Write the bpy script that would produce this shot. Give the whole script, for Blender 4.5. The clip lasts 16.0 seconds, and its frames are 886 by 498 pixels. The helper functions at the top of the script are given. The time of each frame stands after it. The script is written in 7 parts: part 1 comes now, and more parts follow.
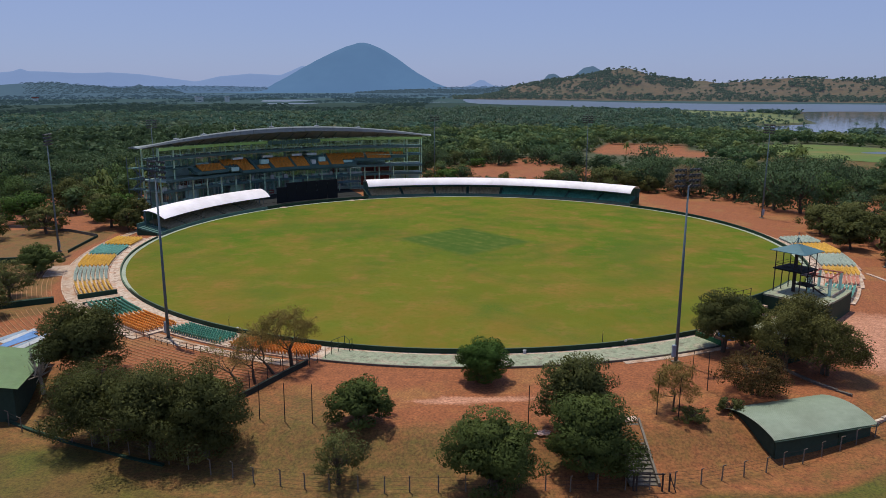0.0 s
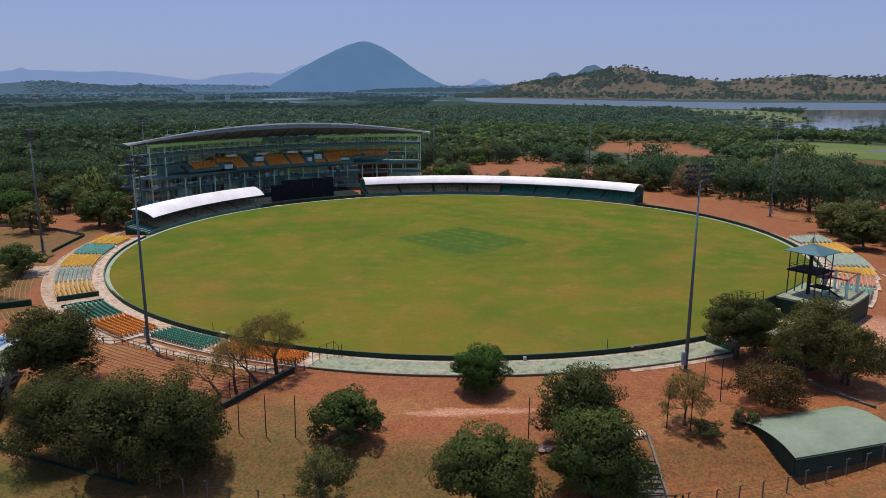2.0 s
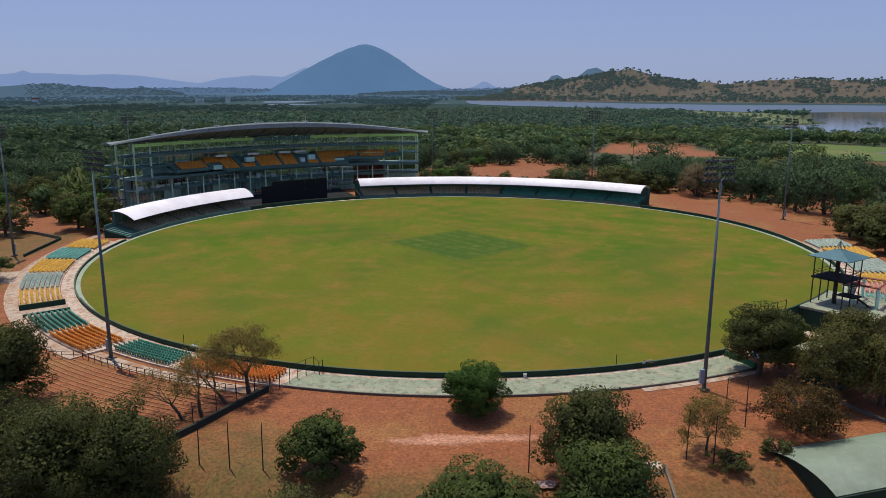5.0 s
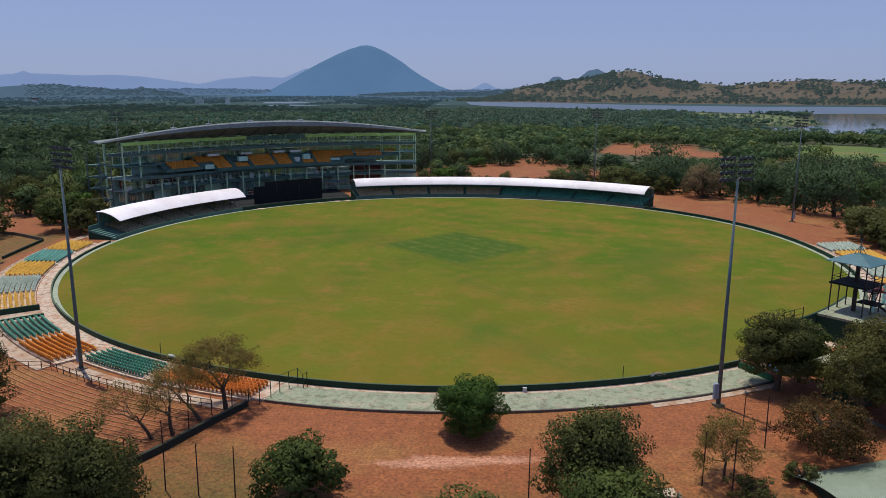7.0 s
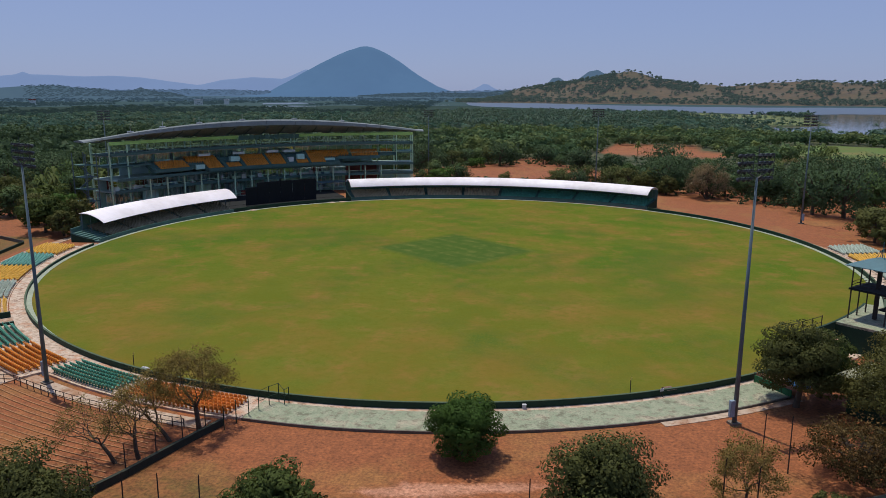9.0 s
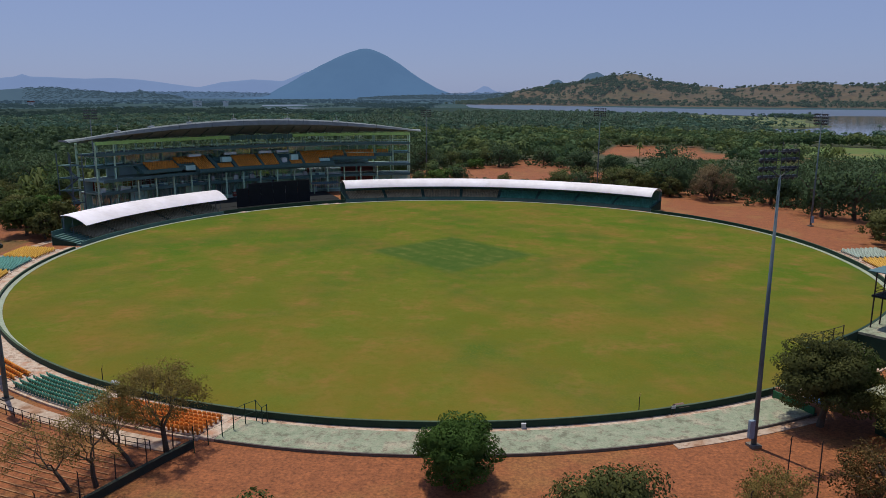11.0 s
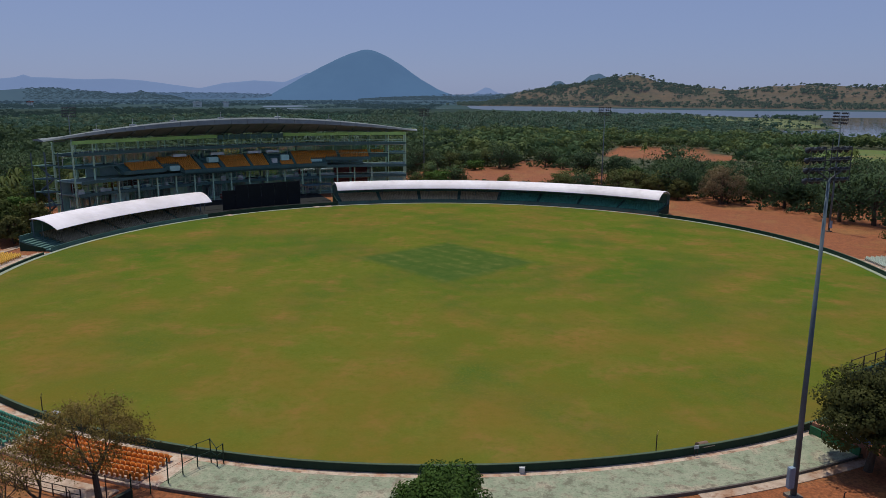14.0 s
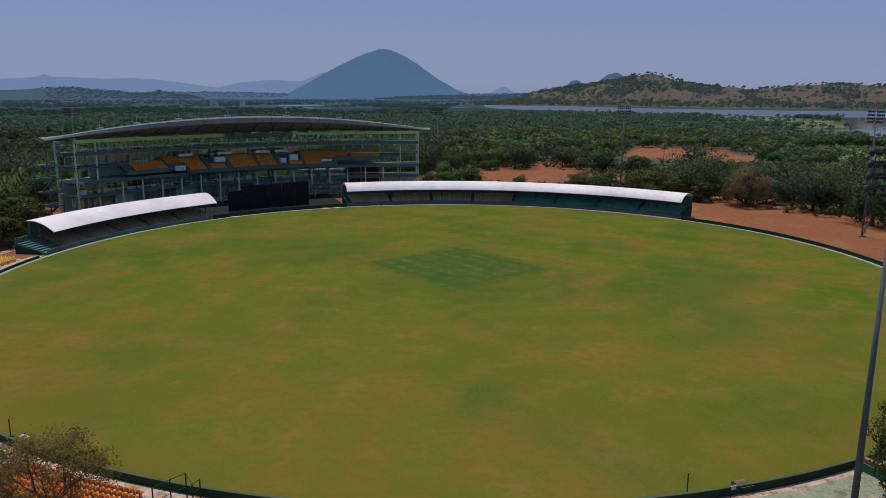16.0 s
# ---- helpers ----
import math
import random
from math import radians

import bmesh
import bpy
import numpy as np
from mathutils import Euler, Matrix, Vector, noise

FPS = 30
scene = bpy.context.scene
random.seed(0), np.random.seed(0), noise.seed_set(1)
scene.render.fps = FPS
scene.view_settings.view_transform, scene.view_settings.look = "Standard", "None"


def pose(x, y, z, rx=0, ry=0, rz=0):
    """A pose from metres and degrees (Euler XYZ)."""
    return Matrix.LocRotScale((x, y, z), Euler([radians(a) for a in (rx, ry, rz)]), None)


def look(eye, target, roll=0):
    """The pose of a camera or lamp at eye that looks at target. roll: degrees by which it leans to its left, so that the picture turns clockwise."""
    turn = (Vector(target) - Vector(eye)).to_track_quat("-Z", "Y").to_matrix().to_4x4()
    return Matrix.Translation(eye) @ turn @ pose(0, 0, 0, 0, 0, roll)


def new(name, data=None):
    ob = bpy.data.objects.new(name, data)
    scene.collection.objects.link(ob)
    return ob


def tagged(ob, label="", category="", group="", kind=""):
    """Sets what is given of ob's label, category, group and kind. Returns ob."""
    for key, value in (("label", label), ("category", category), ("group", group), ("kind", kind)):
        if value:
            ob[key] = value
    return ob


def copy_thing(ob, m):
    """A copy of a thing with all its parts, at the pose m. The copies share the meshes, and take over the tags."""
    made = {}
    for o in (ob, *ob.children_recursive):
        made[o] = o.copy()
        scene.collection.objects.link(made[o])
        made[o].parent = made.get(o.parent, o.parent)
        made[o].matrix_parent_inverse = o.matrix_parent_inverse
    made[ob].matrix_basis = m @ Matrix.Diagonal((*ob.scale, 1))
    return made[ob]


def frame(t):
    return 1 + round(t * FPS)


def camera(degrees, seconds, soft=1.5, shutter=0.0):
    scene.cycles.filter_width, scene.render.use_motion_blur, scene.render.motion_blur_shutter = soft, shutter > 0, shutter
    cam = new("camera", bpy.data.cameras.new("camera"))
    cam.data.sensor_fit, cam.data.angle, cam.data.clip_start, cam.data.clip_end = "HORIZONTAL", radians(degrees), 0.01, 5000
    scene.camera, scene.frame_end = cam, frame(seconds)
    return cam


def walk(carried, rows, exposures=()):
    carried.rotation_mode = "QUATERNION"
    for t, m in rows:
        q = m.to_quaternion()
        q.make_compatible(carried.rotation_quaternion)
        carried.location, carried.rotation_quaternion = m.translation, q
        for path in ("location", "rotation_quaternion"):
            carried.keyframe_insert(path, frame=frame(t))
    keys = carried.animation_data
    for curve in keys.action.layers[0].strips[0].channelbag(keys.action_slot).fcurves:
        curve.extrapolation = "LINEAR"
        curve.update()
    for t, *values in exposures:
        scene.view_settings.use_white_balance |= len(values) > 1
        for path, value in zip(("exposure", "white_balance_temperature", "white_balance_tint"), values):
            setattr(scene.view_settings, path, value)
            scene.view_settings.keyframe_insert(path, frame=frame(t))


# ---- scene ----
cam = camera(62.0, 16.0, soft=0.8)
PATH = [
    (0, (-0.212, -176.502, 37.38), (-0.249, -174.55, 36.947), 0.1),
    (0.5, (-0.039, -175.001, 37.174), (-0.077, -173.049, 36.738), 0.1),
    (1, (0.158, -173.53, 36.919), (0.119, -171.578, 36.483), 0.1),
    (1.5, (0.316, -172.049, 36.621), (0.275, -170.097, 36.186), 0.1),
    (2, (0.519, -170.472, 36.266), (0.478, -168.52, 35.83), 0.1),
    (2.5, (0.72, -168.888, 35.913), (0.678, -166.936, 35.478), 0.1),
    (3, (0.872, -167.279, 35.586), (0.829, -165.328, 35.152), 0.1),
    (3.5, (1.049, -165.738, 35.299), (1.005, -163.786, 34.865), 0.1),
    (4, (1.232, -164.187, 35.06), (1.187, -162.235, 34.628), 0.1),
    (6.5, (2.013, -156.306, 33.562), (1.967, -154.352, 33.138), 0.1),
    (7, (2.176, -154.739, 33.369), (2.129, -152.785, 32.945), 0.2),
    (7.5, (2.347, -153.178, 33.127), (2.3, -151.224, 32.705), 0.2),
    (8, (2.493, -151.575, 32.879), (2.447, -149.621, 32.458), 0.2),
    (8.5, (2.639, -150.032, 32.641), (2.593, -148.078, 32.22), 0.2),
    (9, (2.783, -148.474, 32.434), (2.736, -146.519, 32.013), 0.2),
    (11.5, (3.551, -140.539, 31.125), (3.504, -138.583, 30.712), 0.2),
    (12, (3.715, -138.86, 30.949), (3.668, -136.904, 30.537), 0.3),
    (12.5, (3.886, -137.159, 30.757), (3.84, -135.203, 30.345), 0.3),
    (13, (4.074, -135.486, 30.565), (4.027, -133.53, 30.154), 0.3),
    (13.5, (4.279, -133.811, 30.415), (4.231, -131.854, 30.003), 0.3),
    (14, (4.454, -132.057, 30.29), (4.403, -130.101, 29.879), 0.3),
    (14.5, (4.633, -130.308, 30.166), (4.574, -128.352, 29.754), 0.2),
    (15, (4.801, -128.569, 30.063), (4.73, -126.613, 29.651), 0.3),
    (15.5, (4.979, -126.845, 29.961), (4.896, -124.89, 29.548), 0.3),
    (16, (5.126, -125.083, 29.888), (5.032, -123.128, 29.475), 0.3),
]
walk(cam, [(t, look(eye, target, roll)) for t, eye, target, roll in PATH],
     exposures=((0, -0.12), (4, -0.13), (8, -0.18), (12, -0.34), (14, -0.43), (16, -0.52)))
# ---- world and sun ----
SUN_EL, SUN_AZ = radians(75), radians(128)          # height, and direction it stands in (from +x, anticlockwise)
world = bpy.data.worlds.new("sky")
scene.world = world
world.use_nodes = True
wn = world.node_tree
sky = wn.nodes.new("ShaderNodeTexSky")
sky.sky_type, sky.sun_disc = "NISHITA", False
sky.sun_elevation, sky.sun_rotation = SUN_EL, radians(90) - SUN_AZ
sky.altitude, sky.air_density, sky.dust_density, sky.ozone_density = 100, 1.0, 0.4, 3.0
tint = wn.nodes.new("ShaderNodeMix")
tint.data_type, tint.blend_type = "RGBA", "MULTIPLY"
tint.inputs["Factor"].default_value = 1.0
tint.inputs[7].default_value = (0.80, 0.84, 1.15, 1)
wn.links.new(sky.outputs[0], tint.inputs[6])
back = wn.nodes["Background"]
back.inputs["Strength"].default_value = 0.14
haze = wn.nodes.new("ShaderNodeMix")               # dry-season haze evens the sky out
haze.data_type = "RGBA"
haze.inputs["Factor"].default_value = 0.8
haze.inputs[7].default_value = (1.95, 2.50, 4.20, 1)
wn.links.new(tint.outputs[2], haze.inputs[6])
wn.links.new(haze.outputs[2], back.inputs["Color"])
sun = new("sun", bpy.data.lights.new("sun", "SUN"))
sun.data.energy, sun.data.angle, sun.data.color = 4.3, radians(0.5), (0.97, 0.92, 0.78)
sun.matrix_world = look((math.cos(SUN_AZ) * math.cos(SUN_EL) * 300, math.sin(SUN_AZ) * math.cos(SUN_EL) * 300, math.sin(SUN_EL) * 300), (0, 0, 0))

# ---- materials ----
def mat(name, a, b=None, fine=6.0, coarse=0.3, rough=0.85, metal=0.0, bump=0.2, bump_scale=None, island=0.0, per_object=0.0, trans=0.0, c=None, c_at=0.5, spec=0.3):
    """Colour a to b over a fine noise, with c in blots of a coarse one; sizes are in noise cycles a metre."""
    b = b or tuple(v * 0.78 for v in a)
    m = bpy.data.materials.new(name)
    m.use_nodes = True
    nt = m.node_tree
    N, L = nt.nodes, nt.links
    p = N["Principled BSDF"]
    p.inputs["Roughness"].default_value, p.inputs["Metallic"].default_value = rough, metal
    p.inputs["Specular IOR Level"].default_value = spec
    geo = N.new("ShaderNodeNewGeometry")
    def noi(scale, detail=5.0):
        n = N.new("ShaderNodeTexNoise")
        n.inputs["Scale"].default_value, n.inputs["Detail"].default_value, n.inputs["Roughness"].default_value = scale, detail, 0.62
        L.new(geo.outputs["Position"], n.inputs["Vector"])
        return n
    def mix(f, x, y, kind="MIX"):
        k = N.new("ShaderNodeMix")
        k.data_type, k.blend_type = "RGBA", kind
        if isinstance(f, float):
            k.inputs["Factor"].default_value = f
        else:
            L.new(f, k.inputs["Factor"])
        for slot, v in ((6, x), (7, y)):
            if isinstance(v, tuple):
                k.inputs[slot].default_value = (*v, 1)
            else:
                L.new(v, k.inputs[slot])
        return k.outputs[2]
    def ramp(src, lo, hi):
        r = N.new("ShaderNodeMapRange")
        r.inputs["From Min"].default_value, r.inputs["From Max"].default_value = lo, hi
        L.new(src, r.inputs["Value"])
        return r.outputs["Result"]
    f = noi(fine)
    col = mix(ramp(f.outputs["Fac"], 0.3, 0.7), a, b)
    k = noi(coarse, 6.0)
    if c:
        col = mix(ramp(k.outputs["Fac"], c_at, c_at + 0.14), col, c)
    else:
        col = mix(ramp(k.outputs["Fac"], 0.35, 0.7), col, mix(1.0, col, (0.78, 0.76, 0.74), "MULTIPLY"))
    if island or per_object:
        src = geo.outputs["Random Per Island"] if island else N.new("ShaderNodeObjectInfo").outputs["Random"]
        amount = island or per_object
        hsv = N.new("ShaderNodeHueSaturation")
        r = N.new("ShaderNodeMapRange")
        r.inputs["To Min"].default_value, r.inputs["To Max"].default_value = 1 - amount, 1 + amount
        L.new(src, r.inputs["Value"])
        L.new(r.outputs["Result"], hsv.inputs["Value"])
        L.new(col, hsv.inputs["Color"])
        col = hsv.outputs["Color"]
    L.new(col, p.inputs["Base Color"])
    if bump:
        bn = N.new("ShaderNodeBump")
        bn.inputs["Strength"].default_value, bn.inputs["Distance"].default_value = bump, 0.3 / (bump_scale or fine)
        L.new((noi(bump_scale) if bump_scale else f).outputs["Fac"], bn.inputs["Height"])
        L.new(bn.outputs["Normal"], p.inputs["Normal"])
    if trans:
        tr = N.new("ShaderNodeBsdfTranslucent")
        L.new(col, tr.inputs["Color"])
        ms = N.new("ShaderNodeMixShader")
        ms.inputs[0].default_value = trans
        L.new(p.outputs[0], ms.inputs[1]); L.new(tr.outputs[0], ms.inputs[2])
        L.new(ms.outputs[0], N["Material Output"].inputs["Surface"])
    return m


def stain(m, scale, lo, hi, amount, colour, stretch=1.0):
    """Blotches of another colour over a finished material."""
    N, L = m.node_tree.nodes, m.node_tree.links
    p = N["Principled BSDF"]
    old = p.inputs["Base Color"].links[0].from_socket
    geo, n, r, k = N.new("ShaderNodeNewGeometry"), N.new("ShaderNodeTexNoise"), N.new("ShaderNodeMapRange"), N.new("ShaderNodeMix")
    n.inputs["Scale"].default_value, n.inputs["Detail"].default_value, n.inputs["Roughness"].default_value = scale, 8, 0.7
    L.new(geo.outputs["Position"], n.inputs["Vector"])
    for key, v in (("From Min", lo), ("From Max", hi), ("To Max", amount)):
        r.inputs[key].default_value = v
    L.new(n.outputs["Fac"], r.inputs["Value"])
    k.data_type = "RGBA"
    k.inputs[7].default_value = (*colour, 1)
    L.new(r.outputs[0], k.inputs["Factor"]); L.new(old, k.inputs[6]); L.new(k.outputs[2], p.inputs["Base Color"])
    return m


def leaf(name, a, b, var=0.16, trans=0.25, c=None, coarse=0.12, fine=0.7):
    return mat(name, a, b, fine=fine, coarse=coarse, rough=0.6, bump=0, island=var, trans=trans, spec=0.06, c=c, c_at=0.46)


M_CONC = mat("pale worn concrete", (0.58, 0.47, 0.38), (0.36, 0.265, 0.205), 1.8, 0.6, c=(0.42, 0.23, 0.15), c_at=0.50)
M_PATH = mat("dusty path concrete", (0.50, 0.385, 0.30), (0.31, 0.225, 0.17), 1.2, 0.25, c=(0.34, 0.19, 0.115), c_at=0.50)
stain(M_CONC, 0.9, 0.53, 0.62, 0.75, (0.20, 0.11, 0.07))
stain(M_CONC, 4.0, 0.56, 0.66, 0.6, (0.16, 0.12, 0.09))
stain(M_PATH, 1.0, 0.52, 0.62, 0.7, (0.20, 0.105, 0.06))
M_EDGE = mat("thin soil-stained stone", (0.40, 0.21, 0.10), (0.26, 0.13, 0.06), 2.0, 0.5)
M_DRAIN = mat("pale green kerb concrete", (0.36, 0.40, 0.32), (0.26, 0.31, 0.24), 2.0, 0.2)
M_GREENDECK = mat("worn green paint on concrete", (0.205, 0.250, 0.165), (0.320, 0.325, 0.235), 1.6, 0.55, c=(0.43, 0.36, 0.27), c_at=0.52)
stain(M_GREENDECK, 1.1, 0.50, 0.62, 0.75, (0.10, 0.095, 0.065))
stain(M_GREENDECK, 4.5, 0.50, 0.62, 0.6, (0.13, 0.13, 0.09))
M_WALL = mat("dark green painted wall", (0.011, 0.046, 0.026), (0.008, 0.034, 0.020), 3.0, 0.3, rough=0.7)
M_WALLTOP = mat("pale wall coping", (0.085, 0.125, 0.075), (0.055, 0.085, 0.052), 3.0, 0.4)
M_DARK = mat("near black cloth and shaded floor", (0.012, 0.014, 0.016), (0.008, 0.01, 0.012), 4.0, 0.4, rough=0.9)
M_ROOFW = mat("white roof membrane", (0.94, 0.89, 0.94), (0.87, 0.82, 0.87), 0.6, 0.12, rough=0.55, bump=0.05, trans=0.08)
M_ROOFG = mat("grey metal roofing", (0.25, 0.28, 0.29), (0.19, 0.22, 0.235), 0.8, 0.15, rough=0.8, metal=0.0, bump=0.1, spec=0.15)
M_SHEDROOF = mat("pale green corrugated sheet", (0.235, 0.285, 0.215), (0.19, 0.235, 0.175), 1.2, 0.25, rough=0.5, bump=0.1)
M_GREENROOF = mat("mid green corrugated sheet", (0.115, 0.195, 0.075), (0.09, 0.16, 0.06), 1.2, 0.25, rough=0.55, bump=0.1)
M_BLUEROOF = mat("slate blue metal roof", (0.075, 0.17, 0.205), (0.06, 0.14, 0.175), 1.5, 0.3, rough=0.5, bump=0.1)
M_BLUESHEET = mat("bright blue sheet", (0.12, 0.29, 0.60), (0.09, 0.23, 0.50), 1.5, 0.4, rough=0.5)
M_WHITESHEET = mat("whitish metal sheet", (0.58, 0.60, 0.62), (0.42, 0.44, 0.47), 1.5, 0.4, rough=0.5)
M_PALEG = mat("pale green painted steel", (0.58, 0.80, 0.56), (0.48, 0.70, 0.47), 2.0, 0.3, rough=0.6)
M_LIME = mat("lime green fascia paint", (0.42, 0.68, 0.20), (0.34, 0.58, 0.16), 2.0, 0.3, rough=0.6)
M_SLAB = mat("dark weathered slab edge", (0.088, 0.176, 0.158), (0.062, 0.130, 0.116), 2.0, 0.2)
M_SOFFIT = mat("dark grey soffit sheet", (0.26, 0.29, 0.30), (0.20, 0.23, 0.24), 1.0, 0.3)
M_BACKWALL = mat("deep teal plaster", (0.48, 0.66, 0.63), (0.34, 0.50, 0.48), 0.6, 0.25, c=(0.60, 0.66, 0.62), c_at=0.55)
M_SLABTOP = mat("grey concrete floor", (0.40, 0.54, 0.48), (0.32, 0.44, 0.39), 1.5, 0.2)
M_TEALWALL = mat("teal green plaster", (0.52, 0.80, 0.72), (0.42, 0.68, 0.60), 1.5, 0.2)
M_GREYWALL = mat("pale grey plaster", (0.72, 0.76, 0.72), (0.58, 0.62, 0.59), 1.5, 0.3)
M_RUST = mat("red brown paint", (0.28, 0.07, 0.045), (0.20, 0.05, 0.035), 3.0, 0.5, rough=0.6)
M_STEEL = mat("galvanised mast steel", (0.115, 0.160, 0.188), (0.088, 0.126, 0.150), 3.0, 0.4, rough=0.6, metal=0.0, bump=0.05)
M_LAMP = mat("dark grey lamp housing", (0.055, 0.062, 0.070), (0.040, 0.045, 0.052), 6.0, 1.0, rough=0.4)
M_CABINET = mat("pale blue cabinet paint", (0.25, 0.33, 0.42), (0.2, 0.27, 0.35), 3.0, 0.8, rough=0.5)
M_POST = mat("dark rusted post", (0.055, 0.04, 0.035), (0.035, 0.027, 0.024), 6.0, 1.0)
M_CPOST = mat("weathered concrete post", (0.20, 0.17, 0.14), (0.13, 0.11, 0.09), 6.0, 1.0)
M_TRUNK = mat("grey brown bark", (0.10, 0.075, 0.055), (0.065, 0.05, 0.038), 6.0, 0.8, bump=0.5)
M_PALEBARK = mat("pale dry bark", (0.42, 0.37, 0.32), (0.28, 0.24, 0.20), 6.0, 0.8, bump=0.4)
M_SHEDWALL = mat("dark green shed wall", (0.035, 0.065, 0.045), (0.025, 0.05, 0.035), 2.0, 0.3)
M_STAIR = mat("mossy grey stair concrete", (0.17, 0.15, 0.125), (0.09, 0.08, 0.07), 3.0, 0.5)
M_ORANGE = mat("faded orange plastic", (0.78, 0.27, 0.045), (0.64, 0.20, 0.04), 3.0, 0.3, rough=0.5, bump=0, per_object=0.12)
M_YELLOW = mat("faded yellow plastic", (0.72, 0.42, 0.06), (0.60, 0.33, 0.05), 3.0, 0.3, rough=0.5, bump=0, island=0.12)
M_ORANGES = mat("orange plastic seat rows", (0.80, 0.31, 0.045), (0.66, 0.24, 0.035), 3.0, 0.3, rough=0.5, bump=0, island=0.12)
M_TEAL = mat("faded teal plastic", (0.15, 0.38, 0.33), (0.11, 0.30, 0.26), 3.0, 0.3, rough=0.5, bump=0, island=0.12)
M_GREENS = mat("green plastic seat rows", (0.085, 0.315, 0.235), (0.065, 0.245, 0.18), 3.0, 0.3, rough=0.5, bump=0, island=0.15)
M_PALESEAT = mat("bleached pale teal plastic", (0.40, 0.46, 0.40), (0.30, 0.38, 0.33), 3.0, 0.3, rough=0.5, bump=0, island=0.15)
M_PINKSEAT = mat("bleached red plastic", (0.62, 0.28, 0.20), (0.52, 0.20, 0.14), 3.0, 0.3, rough=0.5, bump=0, island=0.12)
# olive seats darkened: the shade on the rows is put into the colour
M_SHADESEAT = mat("olive seat plastic with shade put in", (0.24, 0.21, 0.135), (0.18, 0.16, 0.10), 3.0, 0.3, rough=0.7, bump=0, island=0.15)
M_OLIVESEAT = mat("dull olive seat plastic", (0.46, 0.38, 0.24), (0.36, 0.30, 0.19), 3.0, 0.3, rough=0.6, bump=0, island=0.15)
M_WATER = mat("still lake water", (0.060, 0.075, 0.090), (0.045, 0.058, 0.070), 0.012, 0.004, rough=0.05, bump=0.03, bump_scale=0.4, spec=0.5)
M_RUFFLED = mat("wind-ruffled lake water", (0.080, 0.115, 0.155), (0.060, 0.085, 0.122), 0.012, 0.004, rough=0.35, bump=0.06, bump_scale=0.4, spec=0.5)
L_DENSE = leaf("glossy mid green leaves", (0.102, 0.132, 0.037), (0.062, 0.088, 0.028), trans=0.3)
L_BRIGHT = leaf("fresh green leaves", (0.082, 0.150, 0.034), (0.058, 0.112, 0.026), trans=0.3)
L_DARK = leaf("dark green leaves", (0.114, 0.120, 0.039), (0.068, 0.080, 0.029), trans=0.3)
L_MOSS = leaf("dull moss green leaves", (0.136, 0.130, 0.040), (0.084, 0.088, 0.031), trans=0.3)
L_OLIVE = leaf("dry olive leaves", (0.142, 0.146, 0.050), (0.096, 0.106, 0.038), trans=0.3)
L_TAN = leaf("tan and olive dry leaves", (0.270, 0.190, 0.062), (0.170, 0.145, 0.048), trans=0.4)
L_BROWN = leaf("brown dry leaves", (0.275, 0.185, 0.062), (0.175, 0.135, 0.048), trans=0.35)
L_GREY = leaf("grey-brown dry leaves", (0.300, 0.222, 0.130), (0.210, 0.165, 0.095), trans=0.3)
L_RED = leaf("yellow and russet leaves", (0.200, 0.110, 0.042), (0.070, 0.072, 0.030), var=0.7, trans=0.35)
L_WOOD = leaf("mixed woodland leaves", (0.092, 0.150, 0.066), (0.055, 0.099, 0.046), var=0.16, trans=0.28, c=(0.130, 0.164, 0.059), coarse=0.03, fine=0.11)
L_SAGE = leaf("dull olive woodland leaves", (0.112, 0.132, 0.046), (0.072, 0.090, 0.034), trans=0.28)
L_GLADE = leaf("mid green woodland leaves", (0.092, 0.146, 0.048), (0.058, 0.100, 0.036), trans=0.28)
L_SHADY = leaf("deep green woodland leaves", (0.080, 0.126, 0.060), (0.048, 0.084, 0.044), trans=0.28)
# paler and bluer than nearer leaves: haze is put into the leaf colour
L_FAR = leaf("haze-paled far woodland leaves", (0.118, 0.200, 0.142), (0.074, 0.146, 0.108), var=0.15, trans=0.28, c=(0.136, 0.188, 0.116), coarse=0.016, fine=0.07)
L_PALM = leaf("palm fronds", (0.074, 0.118, 0.086), (0.052, 0.090, 0.070), var=0.4)
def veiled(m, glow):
    """Puts distance haze into far-off backdrop greenery as a faint blue emission."""
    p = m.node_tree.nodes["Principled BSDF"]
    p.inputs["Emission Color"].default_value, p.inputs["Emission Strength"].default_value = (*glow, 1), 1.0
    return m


# haze glow set into the leaves, stronger and bluer with each distance band
L_NEARHAZE = veiled(leaf("near hazy woods of the plain", (0.050, 0.078, 0.046), (0.034, 0.056, 0.038), var=0.14, trans=0.35, fine=0.03), (0.020, 0.036, 0.042))
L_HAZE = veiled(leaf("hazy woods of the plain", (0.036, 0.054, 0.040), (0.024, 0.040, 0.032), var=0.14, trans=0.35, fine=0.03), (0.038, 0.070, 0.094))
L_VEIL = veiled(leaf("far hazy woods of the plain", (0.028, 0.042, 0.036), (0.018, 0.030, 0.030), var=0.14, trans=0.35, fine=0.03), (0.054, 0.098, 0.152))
L_LOWHAZE = veiled(leaf("hazed woods of the low hills", (0.016, 0.026, 0.018), (0.010, 0.018, 0.014), var=0.14, trans=0.35, fine=0.03), (0.072, 0.122, 0.178))
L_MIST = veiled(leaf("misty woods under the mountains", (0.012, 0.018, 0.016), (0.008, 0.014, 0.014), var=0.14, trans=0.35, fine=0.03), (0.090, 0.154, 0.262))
# hill scrub carries its haze as emission too
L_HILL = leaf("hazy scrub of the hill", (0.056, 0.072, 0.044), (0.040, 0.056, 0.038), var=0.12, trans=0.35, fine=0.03)
